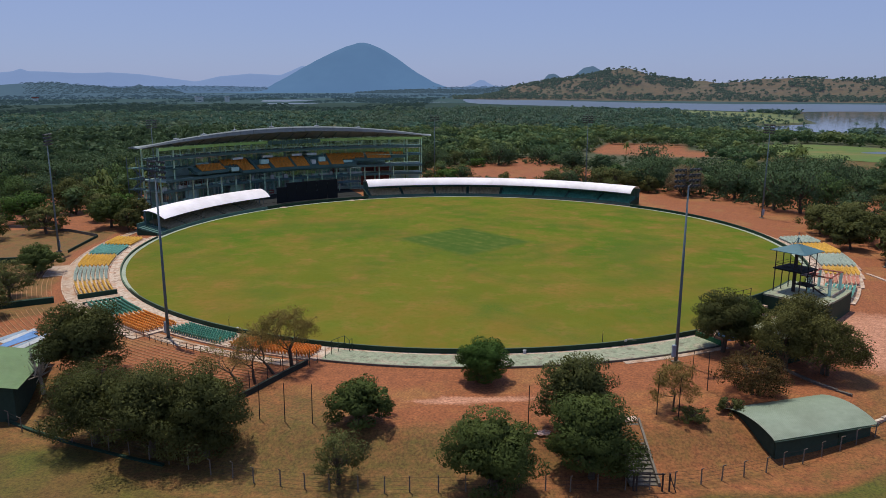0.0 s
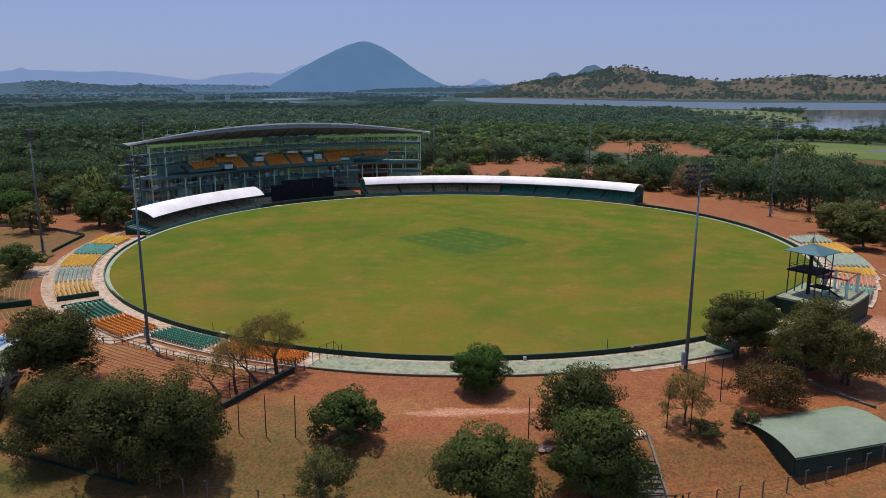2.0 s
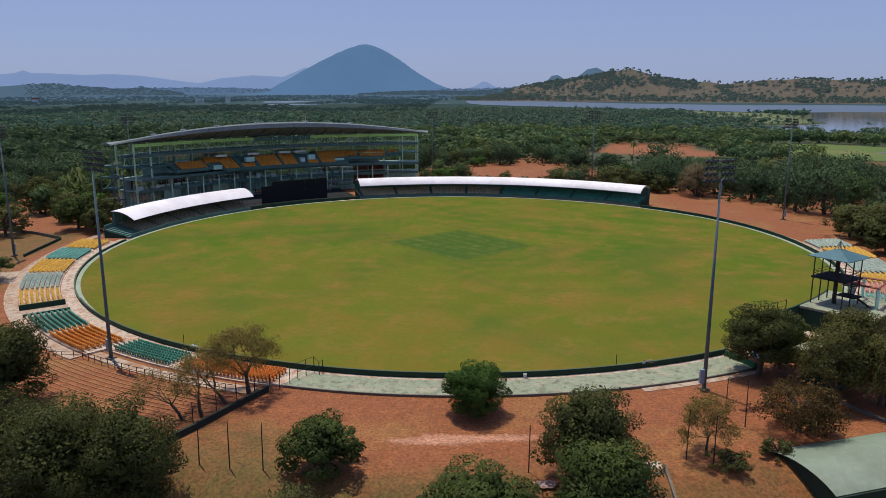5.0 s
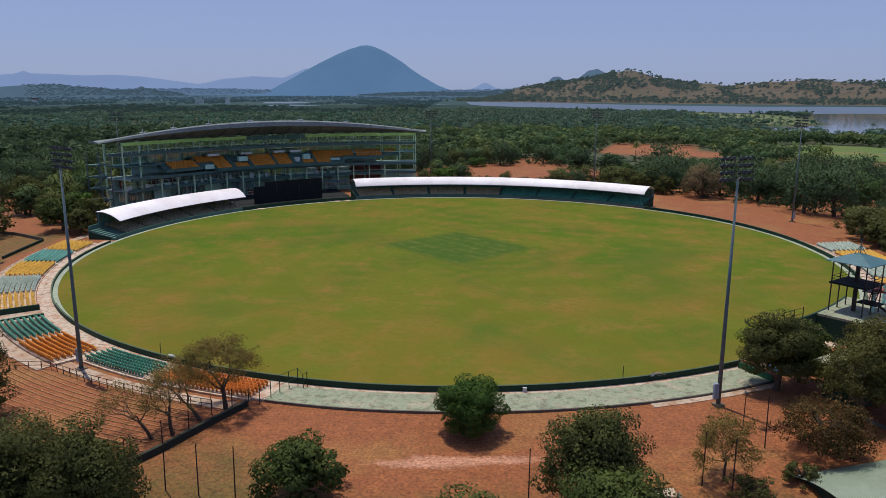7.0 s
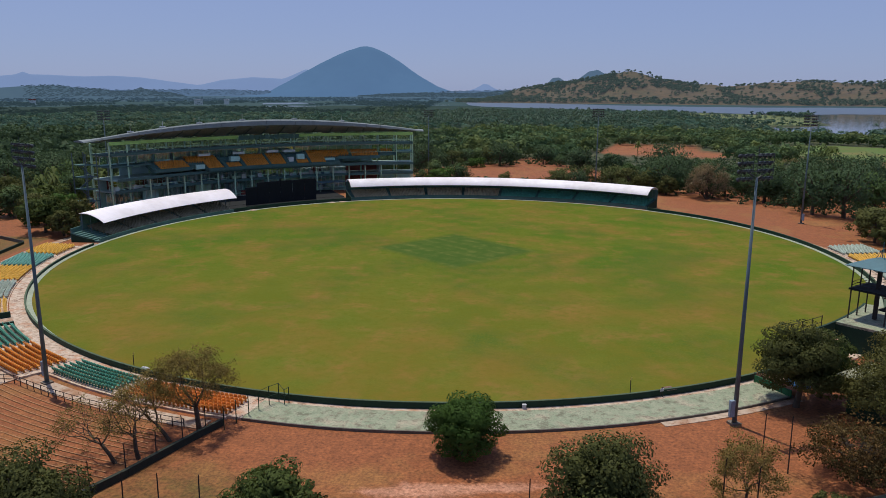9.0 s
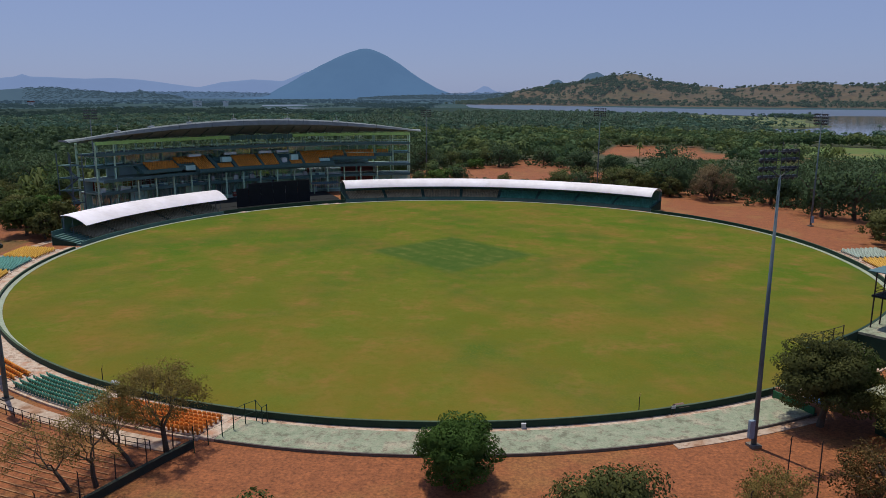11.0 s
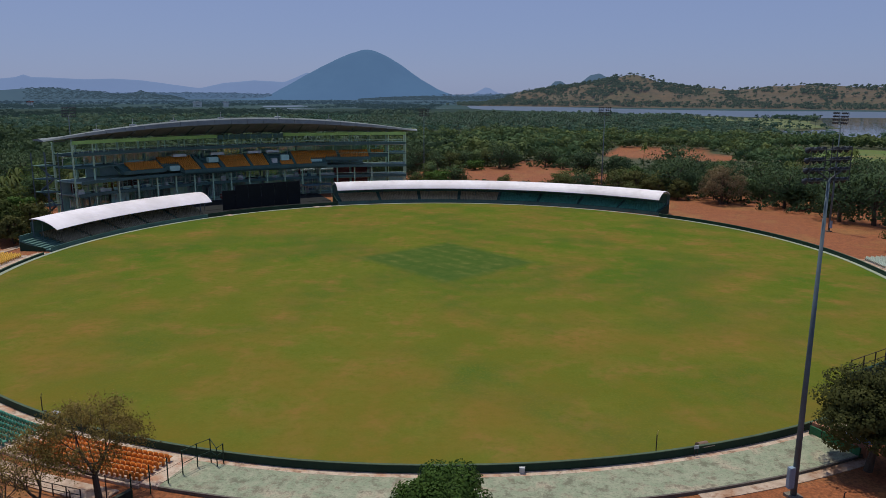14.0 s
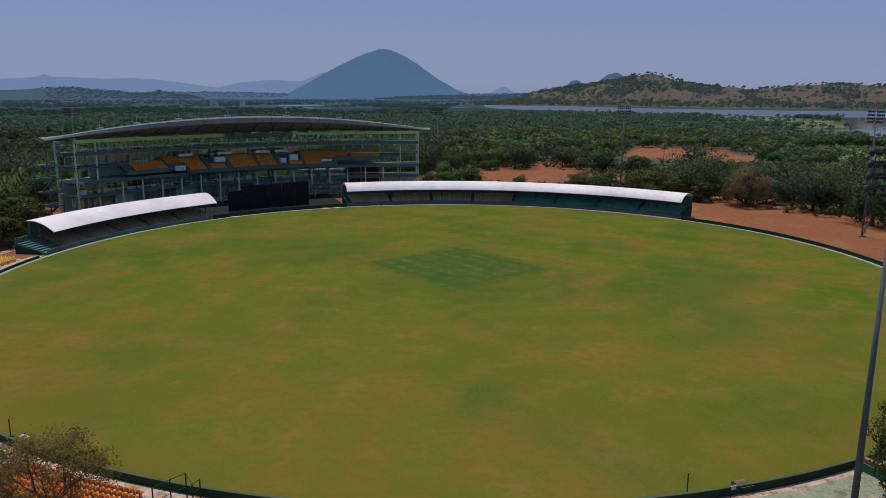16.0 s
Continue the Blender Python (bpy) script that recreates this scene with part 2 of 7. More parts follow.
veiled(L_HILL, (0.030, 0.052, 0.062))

# ---- helpers of this place ----
CX, CY, RF = 2.0, -1.2, 77.0            # centre and radius of the playing field


def polar(r, a, z=0.0):
    """A point at radius r and bearing a from the middle; the ring is drawn in a little on its south and east sides."""
    b = (a + 180) % 360 - 180
    if r > 30:
        r -= float(np.interp(b, (-140, -126, -107, -98, -90, -81, -72, -62, -50, -37, -18, 0, 12, 24, 32), (0, 0.3, 0.8, 0.9, 1.2, 1.5, 1.8, 2.0, 1.6, 1.5, 1.6, 1.5, 0.9, 0.3, 0))) * min(1.0, (r - 30) / 40)
    return Vector((CX + r * math.cos(radians(a)), CY + r * math.sin(radians(a)), z))


def link(name, bm, material, smooth=False):
    me = bpy.data.meshes.new(name)
    bm.normal_update()
    bm.to_mesh(me)
    bm.free()
    me.materials.append(material)
    if smooth:
        me.polygons.foreach_set("use_smooth", [True] * len(me.polygons))
    return new(name, me)


def thing(name, label, category, group="", at=(0, 0, 0), rz=0):
    ob = new(name)
    ob.empty_display_size = 0.5
    ob.matrix_world = pose(*at, 0, 0, rz)
    return tagged(ob, label, category, group)


def part(name, bm, material, parent, label="", smooth=False):
    ob = link(name, bm, material, smooth)
    ob.parent = parent
    return tagged(ob, label)


def share(name, mesh, parent, m):
    """One more object on a mesh that others use too."""
    ob = new(name, mesh)
    ob.parent = parent
    ob.matrix_local = m
    return ob


def structure(name, bm, material, label, category, smooth=False):
    return tagged(link(name, bm, material, smooth), label, category, "", "structure")


def box(bm, sx, sy, sz, m=Matrix()):
    """A box that stands on its origin."""
    bmesh.ops.create_cube(bm, size=1, matrix=m @ Matrix.Translation((0, 0, sz / 2)) @ Matrix.Diagonal((sx, sy, sz, 1)))
    return bm


def beam(bm, p, q, r0, r1=None, n=6):
    p, q = Vector(p), Vector(q)
    d = q - p
    m = Matrix.Translation((p + q) / 2) @ d.to_track_quat("Z", "Y").to_matrix().to_4x4()
    bmesh.ops.create_cone(bm, cap_ends=True, segments=n, radius1=r0, radius2=r0 if r1 is None else r1, depth=d.length, matrix=m)
    return bm


def sweep(bm, profile, a0, a1, step=2.0, lift=None):
    """A closed profile of (radius, height) carried round the field from one bearing to the other. lift: extra height by bearing."""
    n = max(2, int(abs(a1 - a0) / step) + 1)
    full = abs(a1 - a0) > 359
    rings = []
    for i in range(n if full else n + 1):
        a = a0 + (a1 - a0) * i / n
        h = lift(a) if lift else 0
        rings.append([bm.verts.new(polar(r, a, z + h)) for r, z in profile])
    k = len(profile)
    for i in range(len(rings) - (0 if full else 1)):
        u, v = rings[i], rings[(i + 1) % len(rings)]
        for j in range(k):
            bm.faces.new((u[j], u[(j + 1) % k], v[(j + 1) % k], v[j]))
    if not full:
        bm.faces.new(rings[0])
        bm.faces.new(rings[-1][::-1])
    bmesh.ops.recalc_face_normals(bm, faces=bm.faces[:])
    return bm


def rect(r0, r1, z0, z1):
    return [(r0, z0), (r1, z0), (r1, z1), (r0, z1)]


def many(name, proto_v, proto_f, mats4, material, soft=None):
    """One mesh of many copies of a small form: proto arrays, and poses as an (n, 4, 4) array."""
    V, F, A = np.asarray(proto_v, float), np.asarray(proto_f, int), np.asarray(mats4, float)
    n, nv, k = len(A), len(V), F.shape[1]
    co = (np.einsum("nij,vj->nvi", A[:, :3, :3], V) + A[:, None, :3, 3]).reshape(-1, 3)
    idx = (F[None] + (np.arange(n) * nv)[:, None, None]).reshape(-1)
    me = bpy.data.meshes.new(name)
    me.vertices.add(len(co))
    me.vertices.foreach_set("co", co.ravel())
    me.loops.add(len(idx))
    me.loops.foreach_set("vertex_index", idx)
    me.polygons.add(len(idx) // k)
    me.polygons.foreach_set("loop_start", np.arange(0, len(idx), k))
    me.update(calc_edges=True)
    me.materials.append(material)
    if soft is not None:                               # rounded shading of leaf masses
        nn = np.einsum("nij,vj->nvi", A[:, :3, :3], np.asarray(soft, float)).reshape(-1, 3)
        nn /= np.linalg.norm(nn, axis=1)[:, None] + 1e-9
        me.normals_split_custom_set_from_vertices(nn.tolist())
    return me


def pile(name, chunks, material):
    """One mesh from many (verts, faces) chunks with faces of one size."""
    vs, fs, ns, at = [], [], [], 0
    for v, f, n in chunks:
        vs.append(v); fs.append(f + at); ns.append(n); at += len(v)
    soft = None if ns[0] is None else np.concatenate(ns)
    return many(name, np.concatenate(vs), np.concatenate(fs), np.eye(4)[None], material, soft)


def smooth01(a, b, x):
    t = min(1.0, max(0.0, (x - a) / (b - a)))
    return t * t * (3 - 2 * t)


def ground_z(x, y):
    """Height of the land: the ring round the field lies level, and the land outside falls away from it."""
    r = math.hypot(x - CX, y - CY)
    a = math.degrees(math.atan2(y - CY, x - CX))
    near = smooth01(-150, -118, a) * (1 - smooth01(-72, -56, a)) if a < 0 else 0.0
    z = -2.6 * smooth01(99, 107, r) * near
    z += -2.6 * smooth01(102, 170, r) * (1 - near)
    if r > 87:
        z += 0.12 * noise.noise(Vector((x * 0.09, y * 0.09, 3))) * smooth01(87, 95, r)
    return z - 0.03


# ---- ground, field, lake and far land ----
def ground():
    rad = [0, 40, 70, 76, 80, 84, 86, 88] + [88 + 1.1 * i for i in range(1, 28)] + [121, 125, 130, 137, 145, 155, 168, 185, 205, 230, 260, 300, 350, 420, 500, 620, 780, 1000, 1300, 1700, 2300, 3100, 4000, 4700]
    na = 360
    vs, tone = [], []
    for r in rad:
        for i in range(na):
            a = math.tau * i / na
            x, y = CX + r * math.cos(a), CY + r * math.sin(a)
            vs.append((x, y, ground_z(x, y)))
            ad = math.degrees(a) if a < math.pi else math.degrees(a) - 360
            wob = 5 * noise.noise(Vector((x * 0.06, y * 0.06, 1)))
            green = smooth01(109.5, 114.5, r + wob) * (1 - smooth01(-46, -35, ad)) * smooth01(-175, -140, ad) if ad < 0 else 0.0
            dry = smooth01(88, 104, r + 2 * wob) * smooth01(-140, -112, ad) * (1 - smooth01(-62, -48, ad)) * (0.82 - 0.40 * smooth01(-96, -84, ad)) if ad < 0 else 0.0
            if ad < -140 or ad > 172:
                dry = max(dry, 0.62 * smooth01(88, 91, r + 0.4 * wob) * (1 - smooth01(118, 140, r)))
            wood = smooth01(150, 215, r + 3 * wob)
            patch = 0.0
            for px, py, rx, ry in ((119, 292, 38, 58), (26, 170, 50, 44), (40, 215, 14, 46), (215, 235, 50, 58), (60, -72, 14, 18), (-112, 26, 16, 12)):
                d = math.hypot((x - px) / rx, (y - py) / ry)
                patch = max(patch, 1 - smooth01(0.75, 1.1, d + wob * 0.02))
            green = max(green, 1 - smooth01(0.75, 1.1, math.hypot((x - 215) / 50, (y - 235) / 58)))
            sand = max(0.0, 1 - math.hypot((x - 2.0) / 10.5, (y + 93.6 - 0.13 * x + wob * 0.3) / 1.1)) * 1.9 if r < 100 else 0.0
            sand = max(sand, 0.7 * (1 - smooth01(0.7, 1.2, math.hypot((x - 66) / 13, (y + 72) / 17))))
            tone.append((dry * (1 - green), wood * (1 - patch), min(1.0, sand), green))
    fs = []
    for j in range(len(rad) - 1):
        for i in range(na):
            k = (i + 1) % na
            fs.append((j * na + i, (j + 1) * na + i, (j + 1) * na + k, j * na + k))
    me = bpy.data.meshes.new("ground")
    me.from_pydata(vs, [], fs)
    layer = me.color_attributes.new("cover", "FLOAT_COLOR", "POINT")
    layer.data.foreach_set("color", np.array(tone, np.float32).ravel())
    m = mat("red laterite soil", (0.310, 0.104, 0.038), (0.215, 0.070, 0.026), 1.3, 0.09, bump=0.5, bump_scale=3.0, c=(0.275, 0.118, 0.039), c_at=0.5)
    N, L = m.node_tree.nodes, m.node_tree.links
    p = N["Principled BSDF"]
    soil = p.inputs["Base Color"].links[0].from_socket
    att = N.new("ShaderNodeAttribute")
    att.attribute_name = "cover"
    sep = N.new("ShaderNodeSeparateColor")
    L.new(att.outputs["Color"], sep.inputs[0])
    geo = N.new("ShaderNodeNewGeometry")
    def noi(s, d=6):
        n = N.new("ShaderNodeTexNoise")
        n.inputs["Scale"].default_value, n.inputs["Detail"].default_value, n.inputs["Roughness"].default_value = s, d, 0.65
        L.new(geo.outputs["Position"], n.inputs["Vector"])
        return n.outputs["Fac"]
    def cover(mask, a, b, scale, over, soft=0.25, bs=0.35):
        q = N.new("ShaderNodeMath"); q.operation = "ADD"
        L.new(mask, q.inputs[0]); L.new(noi(bs), q.inputs[1])
        r = N.new("ShaderNodeMapRange")
        r.inputs["From Min"].default_value, r.inputs["From Max"].default_value = 0.95 - soft, 0.95 + soft
        L.new(q.outputs[0], r.inputs["Value"])
        k = N.new("ShaderNodeMix"); k.data_type = "RGBA"
        k.inputs[6].default_value, k.inputs[7].default_value = (*a, 1), (*b, 1)
        rr = N.new("ShaderNodeMapRange")
        rr.inputs["From Min"].default_value, rr.inputs["From Max"].default_value = 0.35, 0.65
        L.new(noi(scale), rr.inputs["Value"])
        L.new(rr.outputs[0], k.inputs["Factor"])
        o = N.new("ShaderNodeMix"); o.data_type = "RGBA"
        L.new(r.outputs[0], o.inputs["Factor"]); L.new(over, o.inputs[6]); L.new(k.outputs[2], o.inputs[7])
        return o.outputs[2]
    col = cover(sep.outputs[0], (0.118, 0.084, 0.019), (0.164, 0.080, 0.025), 0.9, soil)
    col = cover(att.outputs["Alpha"], (0.082, 0.082, 0.010), (0.130, 0.070, 0.019), 0.11, col, 0.2, 0.12)
    col = cover(sep.outputs[1], (0.045, 0.062, 0.025), (0.075, 0.075, 0.03), 0.05, col, 0.2, 0.02)
    col = cover(sep.outputs[2], (0.52, 0.26, 0.165), (0.40, 0.18, 0.11), 1.5, col, 0.3, 0.8)
    for scale, lo, hi, dark in ((3.2, 0.36, 0.60, 0.55), (0.55, 0.34, 0.64, 0.86)):      # pebbles, tussocks and worn spots
        r = N.new("ShaderNodeMapRange")
        for key, v in (("From Min", lo), ("From Max", hi), ("To Min", dark), ("To Max", 1.12)):
            r.inputs[key].default_value = v
        L.new(noi(scale, 8), r.inputs["Value"])
        h = N.new("ShaderNodeHueSaturation")
        L.new(r.outputs[0], h.inputs["Value"]); L.new(col, h.inputs["Color"])
        col = h.outputs["Color"]
    L.new(col, p.inputs["Base Color"])
    me.materials.append(m)
    return tagged(new("ground", me), "red laterite soil with dry grass, falling to fields and woods", "ground", "", "structure")


def field():
    bm = bmesh.new()
    rings = []
    for r in (0.01, 20, 40, 60, 72, RF - 0.8):
        rings.append([bm.verts.new((*polar(r, i * 2.5)[:2], 0.02)) for i in range(144)])
    for u, v in zip(rings, rings[1:]):
        for i in range(144):
            bm.faces.new((u[i], v[i], v[(i + 1) % 144], u[(i + 1) % 144]))
    bm.faces.new(rings[0])
    m = mat("mown outfield grass", (0.100, 0.124, 0.019), (0.128, 0.135, 0.023), 0.16, 0.045, rough=0.9, bump=0.25, bump_scale=9.0, c=(0.070, 0.122, 0.016), c_at=0.47, spec=0.0)
    N, L = m.node_tree.nodes, m.node_tree.links
    p = N["Principled BSDF"]
    grass = p.inputs["Base Color"].links[0].from_socket
    geo = N.new("ShaderNodeNewGeometry")
    def noi(s, d=6, rot=None):
        n = N.new("ShaderNodeTexNoise")
        n.inputs["Scale"].default_value, n.inputs["Detail"].default_value, n.inputs["Roughness"].default_value = s, d, 0.66
        L.new(geo.outputs["Position"], n.inputs["Vector"])
        return n.outputs["Fac"]
    def rng(src, a, b, lo=0.0, hi=1.0):
        r = N.new("ShaderNodeMapRange")
        for key, v in (("From Min", a), ("From Max", b), ("To Min", lo), ("To Max", hi)):
            r.inputs[key].default_value = v
        L.new(src, r.inputs["Value"])
        return r.outputs[0]
    def blend(f, x, y):
        k = N.new("ShaderNodeMix"); k.data_type = "RGBA"
        L.new(f, k.inputs["Factor"]); L.new(x, k.inputs[6])
        if isinstance(y, tuple):
            k.inputs[7].default_value = (*y, 1)
        else:
            L.new(y, k.inputs[7])
        return k.outputs[2]
    def op(kind, x, y):
        k = N.new("ShaderNodeMath"); k.operation = kind
        for i, v in enumerate((x, y)):
            if isinstance(v, (int, float)):
                k.inputs[i].default_value = v
            else:
                L.new(v, k.inputs[i])
        return k.outputs[0]
    # scorched brown blots, and fine wear
    col = blend(op("MULTIPLY", rng(noi(0.06, 3), 0.47, 0.66), 0.8), grass, (0.190, 0.118, 0.032))
    col = blend(op("MULTIPLY", rng(noi(0.16, 4), 0.52, 0.70), 0.62), col, (0.240, 0.122, 0.046))
    col = blend(rng(noi(0.035, 4), 0.47, 0.62, 0.0, 0.58), col, (0.052, 0.100, 0.020))
    col = blend(rng(noi(0.9, 8), 0.46, 0.66, 0.0, 0.5), col, (0.080, 0.106, 0.010))
    col = blend(rng(noi(3.5, 6), 0.48, 0.70, 0.0, 0.55), col, (0.165, 0.148, 0.022))
    # browner towards the south side: drier grass, plus vignette-like dimming put into the colour
    sy = N.new("ShaderNodeSeparateXYZ")
    L.new(geo.outputs["Position"], sy.inputs[0])
    col = blend(op("MULTIPLY", rng(sy.outputs[1], -5, -74, 0.0, 0.65), rng(noi(0.09, 5), 0.36, 0.66)), col, (0.176, 0.116, 0.022))
    # the closely cut square in the middle, its sides turned to the view
    mp = N.new("ShaderNodeMapping")
    mp.vector_type = "TEXTURE"
    mp.inputs["Location"].default_value, mp.inputs["Rotation"].default_value = (1.75, 2.0, 0), (0, 0, radians(43))
    L.new(geo.outputs["Position"], mp.inputs["Vector"])
    sx = N.new("ShaderNodeSeparateXYZ")
    L.new(mp.outputs[0], sx.inputs[0])
    wob = op("MULTIPLY", op("SUBTRACT", noi(0.5, 4), 0.5), 1.6)
    du = op("SUBTRACT", op("ABSOLUTE", sx.outputs[0], 0), 11.2)
    dv = op("SUBTRACT", op("ABSOLUTE", sx.outputs[1], 0), 12.2)
    inside = rng(op("ADD", op("MAXIMUM", du, dv), wob), -1.3, 1.3, 0.9, 0.0)
    sq = N.new("ShaderNodeMix"); sq.data_type = "RGBA"
    sq.inputs[6].default_value, sq.inputs[7].default_value = (0.048, 0.092, 0.020, 1), (0.110, 0.132, 0.034, 1)
    wv = N.new("ShaderNodeTexWave")
    wv.inputs["Scale"].default_value, wv.inputs["Distortion"].default_value = 0.1, 3.5
    L.new(mp.outputs[0], wv.inputs["Vector"])
    L.new(op("MULTIPLY", rng(wv.outputs["Fac"], 0.3, 1.0, 0.35, 1.0), rng(noi(0.3, 7), 0.42, 0.66)), sq.inputs["Factor"])
    col = blend(inside, col, sq.outputs[2])
    L.new(col, p.inputs["Base Color"])
    return structure("playing_field", bm, m, "round cricket field of mown olive grass with scorched patches", "field")


ground()
field()
bm = sweep(bmesh.new(), rect(RF - 0.8, RF, -0.1, 0.06), 0, 360, 1.5)
structure("drain_kerb", bm, M_DRAIN, "pale green concrete drain kerb round the field", "kerb")


def boundary_wall():
    t = thing("boundary_wall", "low dark green boundary wall with a worn coping", "wall", at=polar(RF, -90))
    inv = t.matrix_world.inverted()
    for a0, a1 in ((-183, -144), (-144, -125), (-125, -104), (-104, -85), (-85, -66), (-66, -52), (-40, -18), (-18, 12), (12, 47)):
        h = 0.45 if a1 <= -144 else 0.78 if a1 <= -39 else 0.75
        bm = sweep(bmesh.new(), rect(RF + 0.02, RF + 0.2, -0.1, h), a0, a1, 1.5)
        bm.transform(inv)
        wall = part("panel", bm, M_WALL, t)
        bm = sweep(bmesh.new(), rect(RF - 0.02, RF + 0.24, h, h + 0.06), a0, a1, 1.5)
        bm.transform(inv)
        part("coping", bm, M_WALLTOP, wall, "worn green concrete coping")
    tagged(t, kind="structure")
    return t


boundary_wall()
# walkways behind the wall
for a0, a1, r1 in ((-184, -125.3, 79.3), (-125.3, -104.9, 78.4), (-104.9, -62.6, 78.1), (-62.6, 47, 79.3)):
    structure("walkway", sweep(bmesh.new(), rect(RF + 0.2, r1, -0.1, 0.10), a0, a1, 1.5), M_CONC, "worn pinkish concrete walkway inside the wall", "walkway")
structure("outer_path", sweep(bmesh.new(), rect(85.7, 87.6, -0.1, 0.08), -190, -125.6, 1.5), M_PATH, "dusty concrete path behind the seats", "path")
structure("path_junction", sweep(bmesh.new(), rect(87.79, 91.5, -0.1, 0.07), -163.5, -157.5, 1.5), M_PATH, "dusty concrete path leading off from the seats", "path")
structure("path_edge", sweep(bmesh.new(), rect(87.6, 87.78, -0.1, 0.16), -182, -130, 1.5), M_CONC, "pale path edging", "kerb")
structure("outer_path", sweep(bmesh.new(), rect(83.7, 85.7, -0.1, 0.07), -125.6, -106.8, 1.5), M_PATH, "narrow dusty path behind the seats", "path")
structure("green_terrace", sweep(bmesh.new(), rect(78.1, 82.5, -0.1, 0.22), -104.9, -62.6, 1.2), M_GREENDECK, "empty terrace of worn green-painted concrete", "terrace")
structure("terrace_edge", sweep(bmesh.new(), rect(82.5, 82.68, -0.1, 0.25), -104.9, -62.6, 1.2), M_STAIR, "dark terrace kerb", "kerb")
structure("terrace_apron", sweep(bmesh.new(), rect(82.68, 83.7, -0.1, 0.03), -75, -62.6, 1.2), M_PATH, "pale concrete apron", "path")


def lake():
    rim = [(16, 2150), (60, 2110), (150, 2090), (290, 1870), (400, 1690), (510, 1600), (650, 1510), (810, 1540), (960, 1510), (1150, 1400),
           (1150, 900), (900, 660), (620, 510), (430, 474), (357, 482), (308, 493), (284, 540), (276, 592), (340, 600), (388, 640), (425, 760), (500, 930), (450, 1012), (330, 1180), (200, 1320), (100, 1430), (45, 1514), (20, 1640), (10, 1900)]
    bm = bmesh.new()
    top = [bm.verts.new((x + 8 * math.sin(y * 0.05), y + 6 * math.sin(x * 0.07), -2.42)) for x, y in rim]
    bm.faces.new(top)
    bmesh.ops.recalc_face_normals(bm, faces=bm.faces[:])
    structure("lake", bm, M_WATER, "wide calm grey-blue lake", "water")
    far = [(x, y) for x, y in rim if y > 1100]
    bm = bmesh.new()
    shore = [(1140, 1080), (1010, 1035), (880, 1060), (740, 1020), (600, 1045), (500, 1010), (440, 1060)]
    bm.faces.new([bm.verts.new((x * 0.998 + 8 * math.sin(y * 0.05), y + 6 * math.sin(x * 0.07), -2.36)) for x, y in far[:10] + shore + far[10:]])
    bmesh.ops.recalc_face_normals(bm, faces=bm.faces[:])
    structure("ruffled_water", bm, M_RUFFLED, "wind-ruffled pale blue water of the lake", "water")
    for k, (x, y, rx, ry) in enumerate(((-455, 1800, 62, 130), (-372, 1475, 56, 46), (-75, 1664, 46, 22), (-250, 1700, 30, 14), (-1240, 2300, 190, 34), (262, 280, 13, 8))):
        bm = bmesh.new()
        bm.faces.new([bm.verts.new((x + rx * math.cos(q) * (1 + 0.2 * math.sin(3 * q + k)), y + ry * math.sin(q) * (1 + 0.15 * math.sin(5 * q)), -2.4)) for q in [math.tau * i / 28 for i in range(28)]])
        structure("pond", bm, M_RUFFLED, "narrow pale pond in the plain", "water")
    bm = bmesh.new()
    bm.faces.new([bm.verts.new((x + 3 * math.sin(y), y, -2.32)) for x, y in ((300, 640), (338, 622), (380, 660), (400, 700), (418, 770), (452, 850), (488, 926), (440, 1000), (380, 1080), (330, 1040), (318, 900), (306, 760))])
    bmesh.ops.recalc_face_normals(bm, faces=bm.faces[:])
    structure("marsh", bm, mat("marsh grass", (0.092, 0.136, 0.040), (0.135, 0.135, 0.055), 0.03, 0.012, c=(0.060, 0.088, 0.038), c_at=0.50), "green marsh beside the lake", "marsh")
    bm = bmesh.new()
    bm.faces.new([bm.verts.new((238 + 46 * math.cos(q) + 4 * math.sin(5 * q), 284 + 62 * math.sin(q), -2.45)) for q in [math.tau * i / 32 for i in range(32)]])
    structure("wet_meadow", bm, mat("wet meadow grass", (0.072, 0.132, 0.022), (0.105, 0.124, 0.028), 0.06, 0.02, c=(0.15, 0.13, 0.036), c_at=0.52), "bright green wet meadow among the trees", "meadow")


lake()


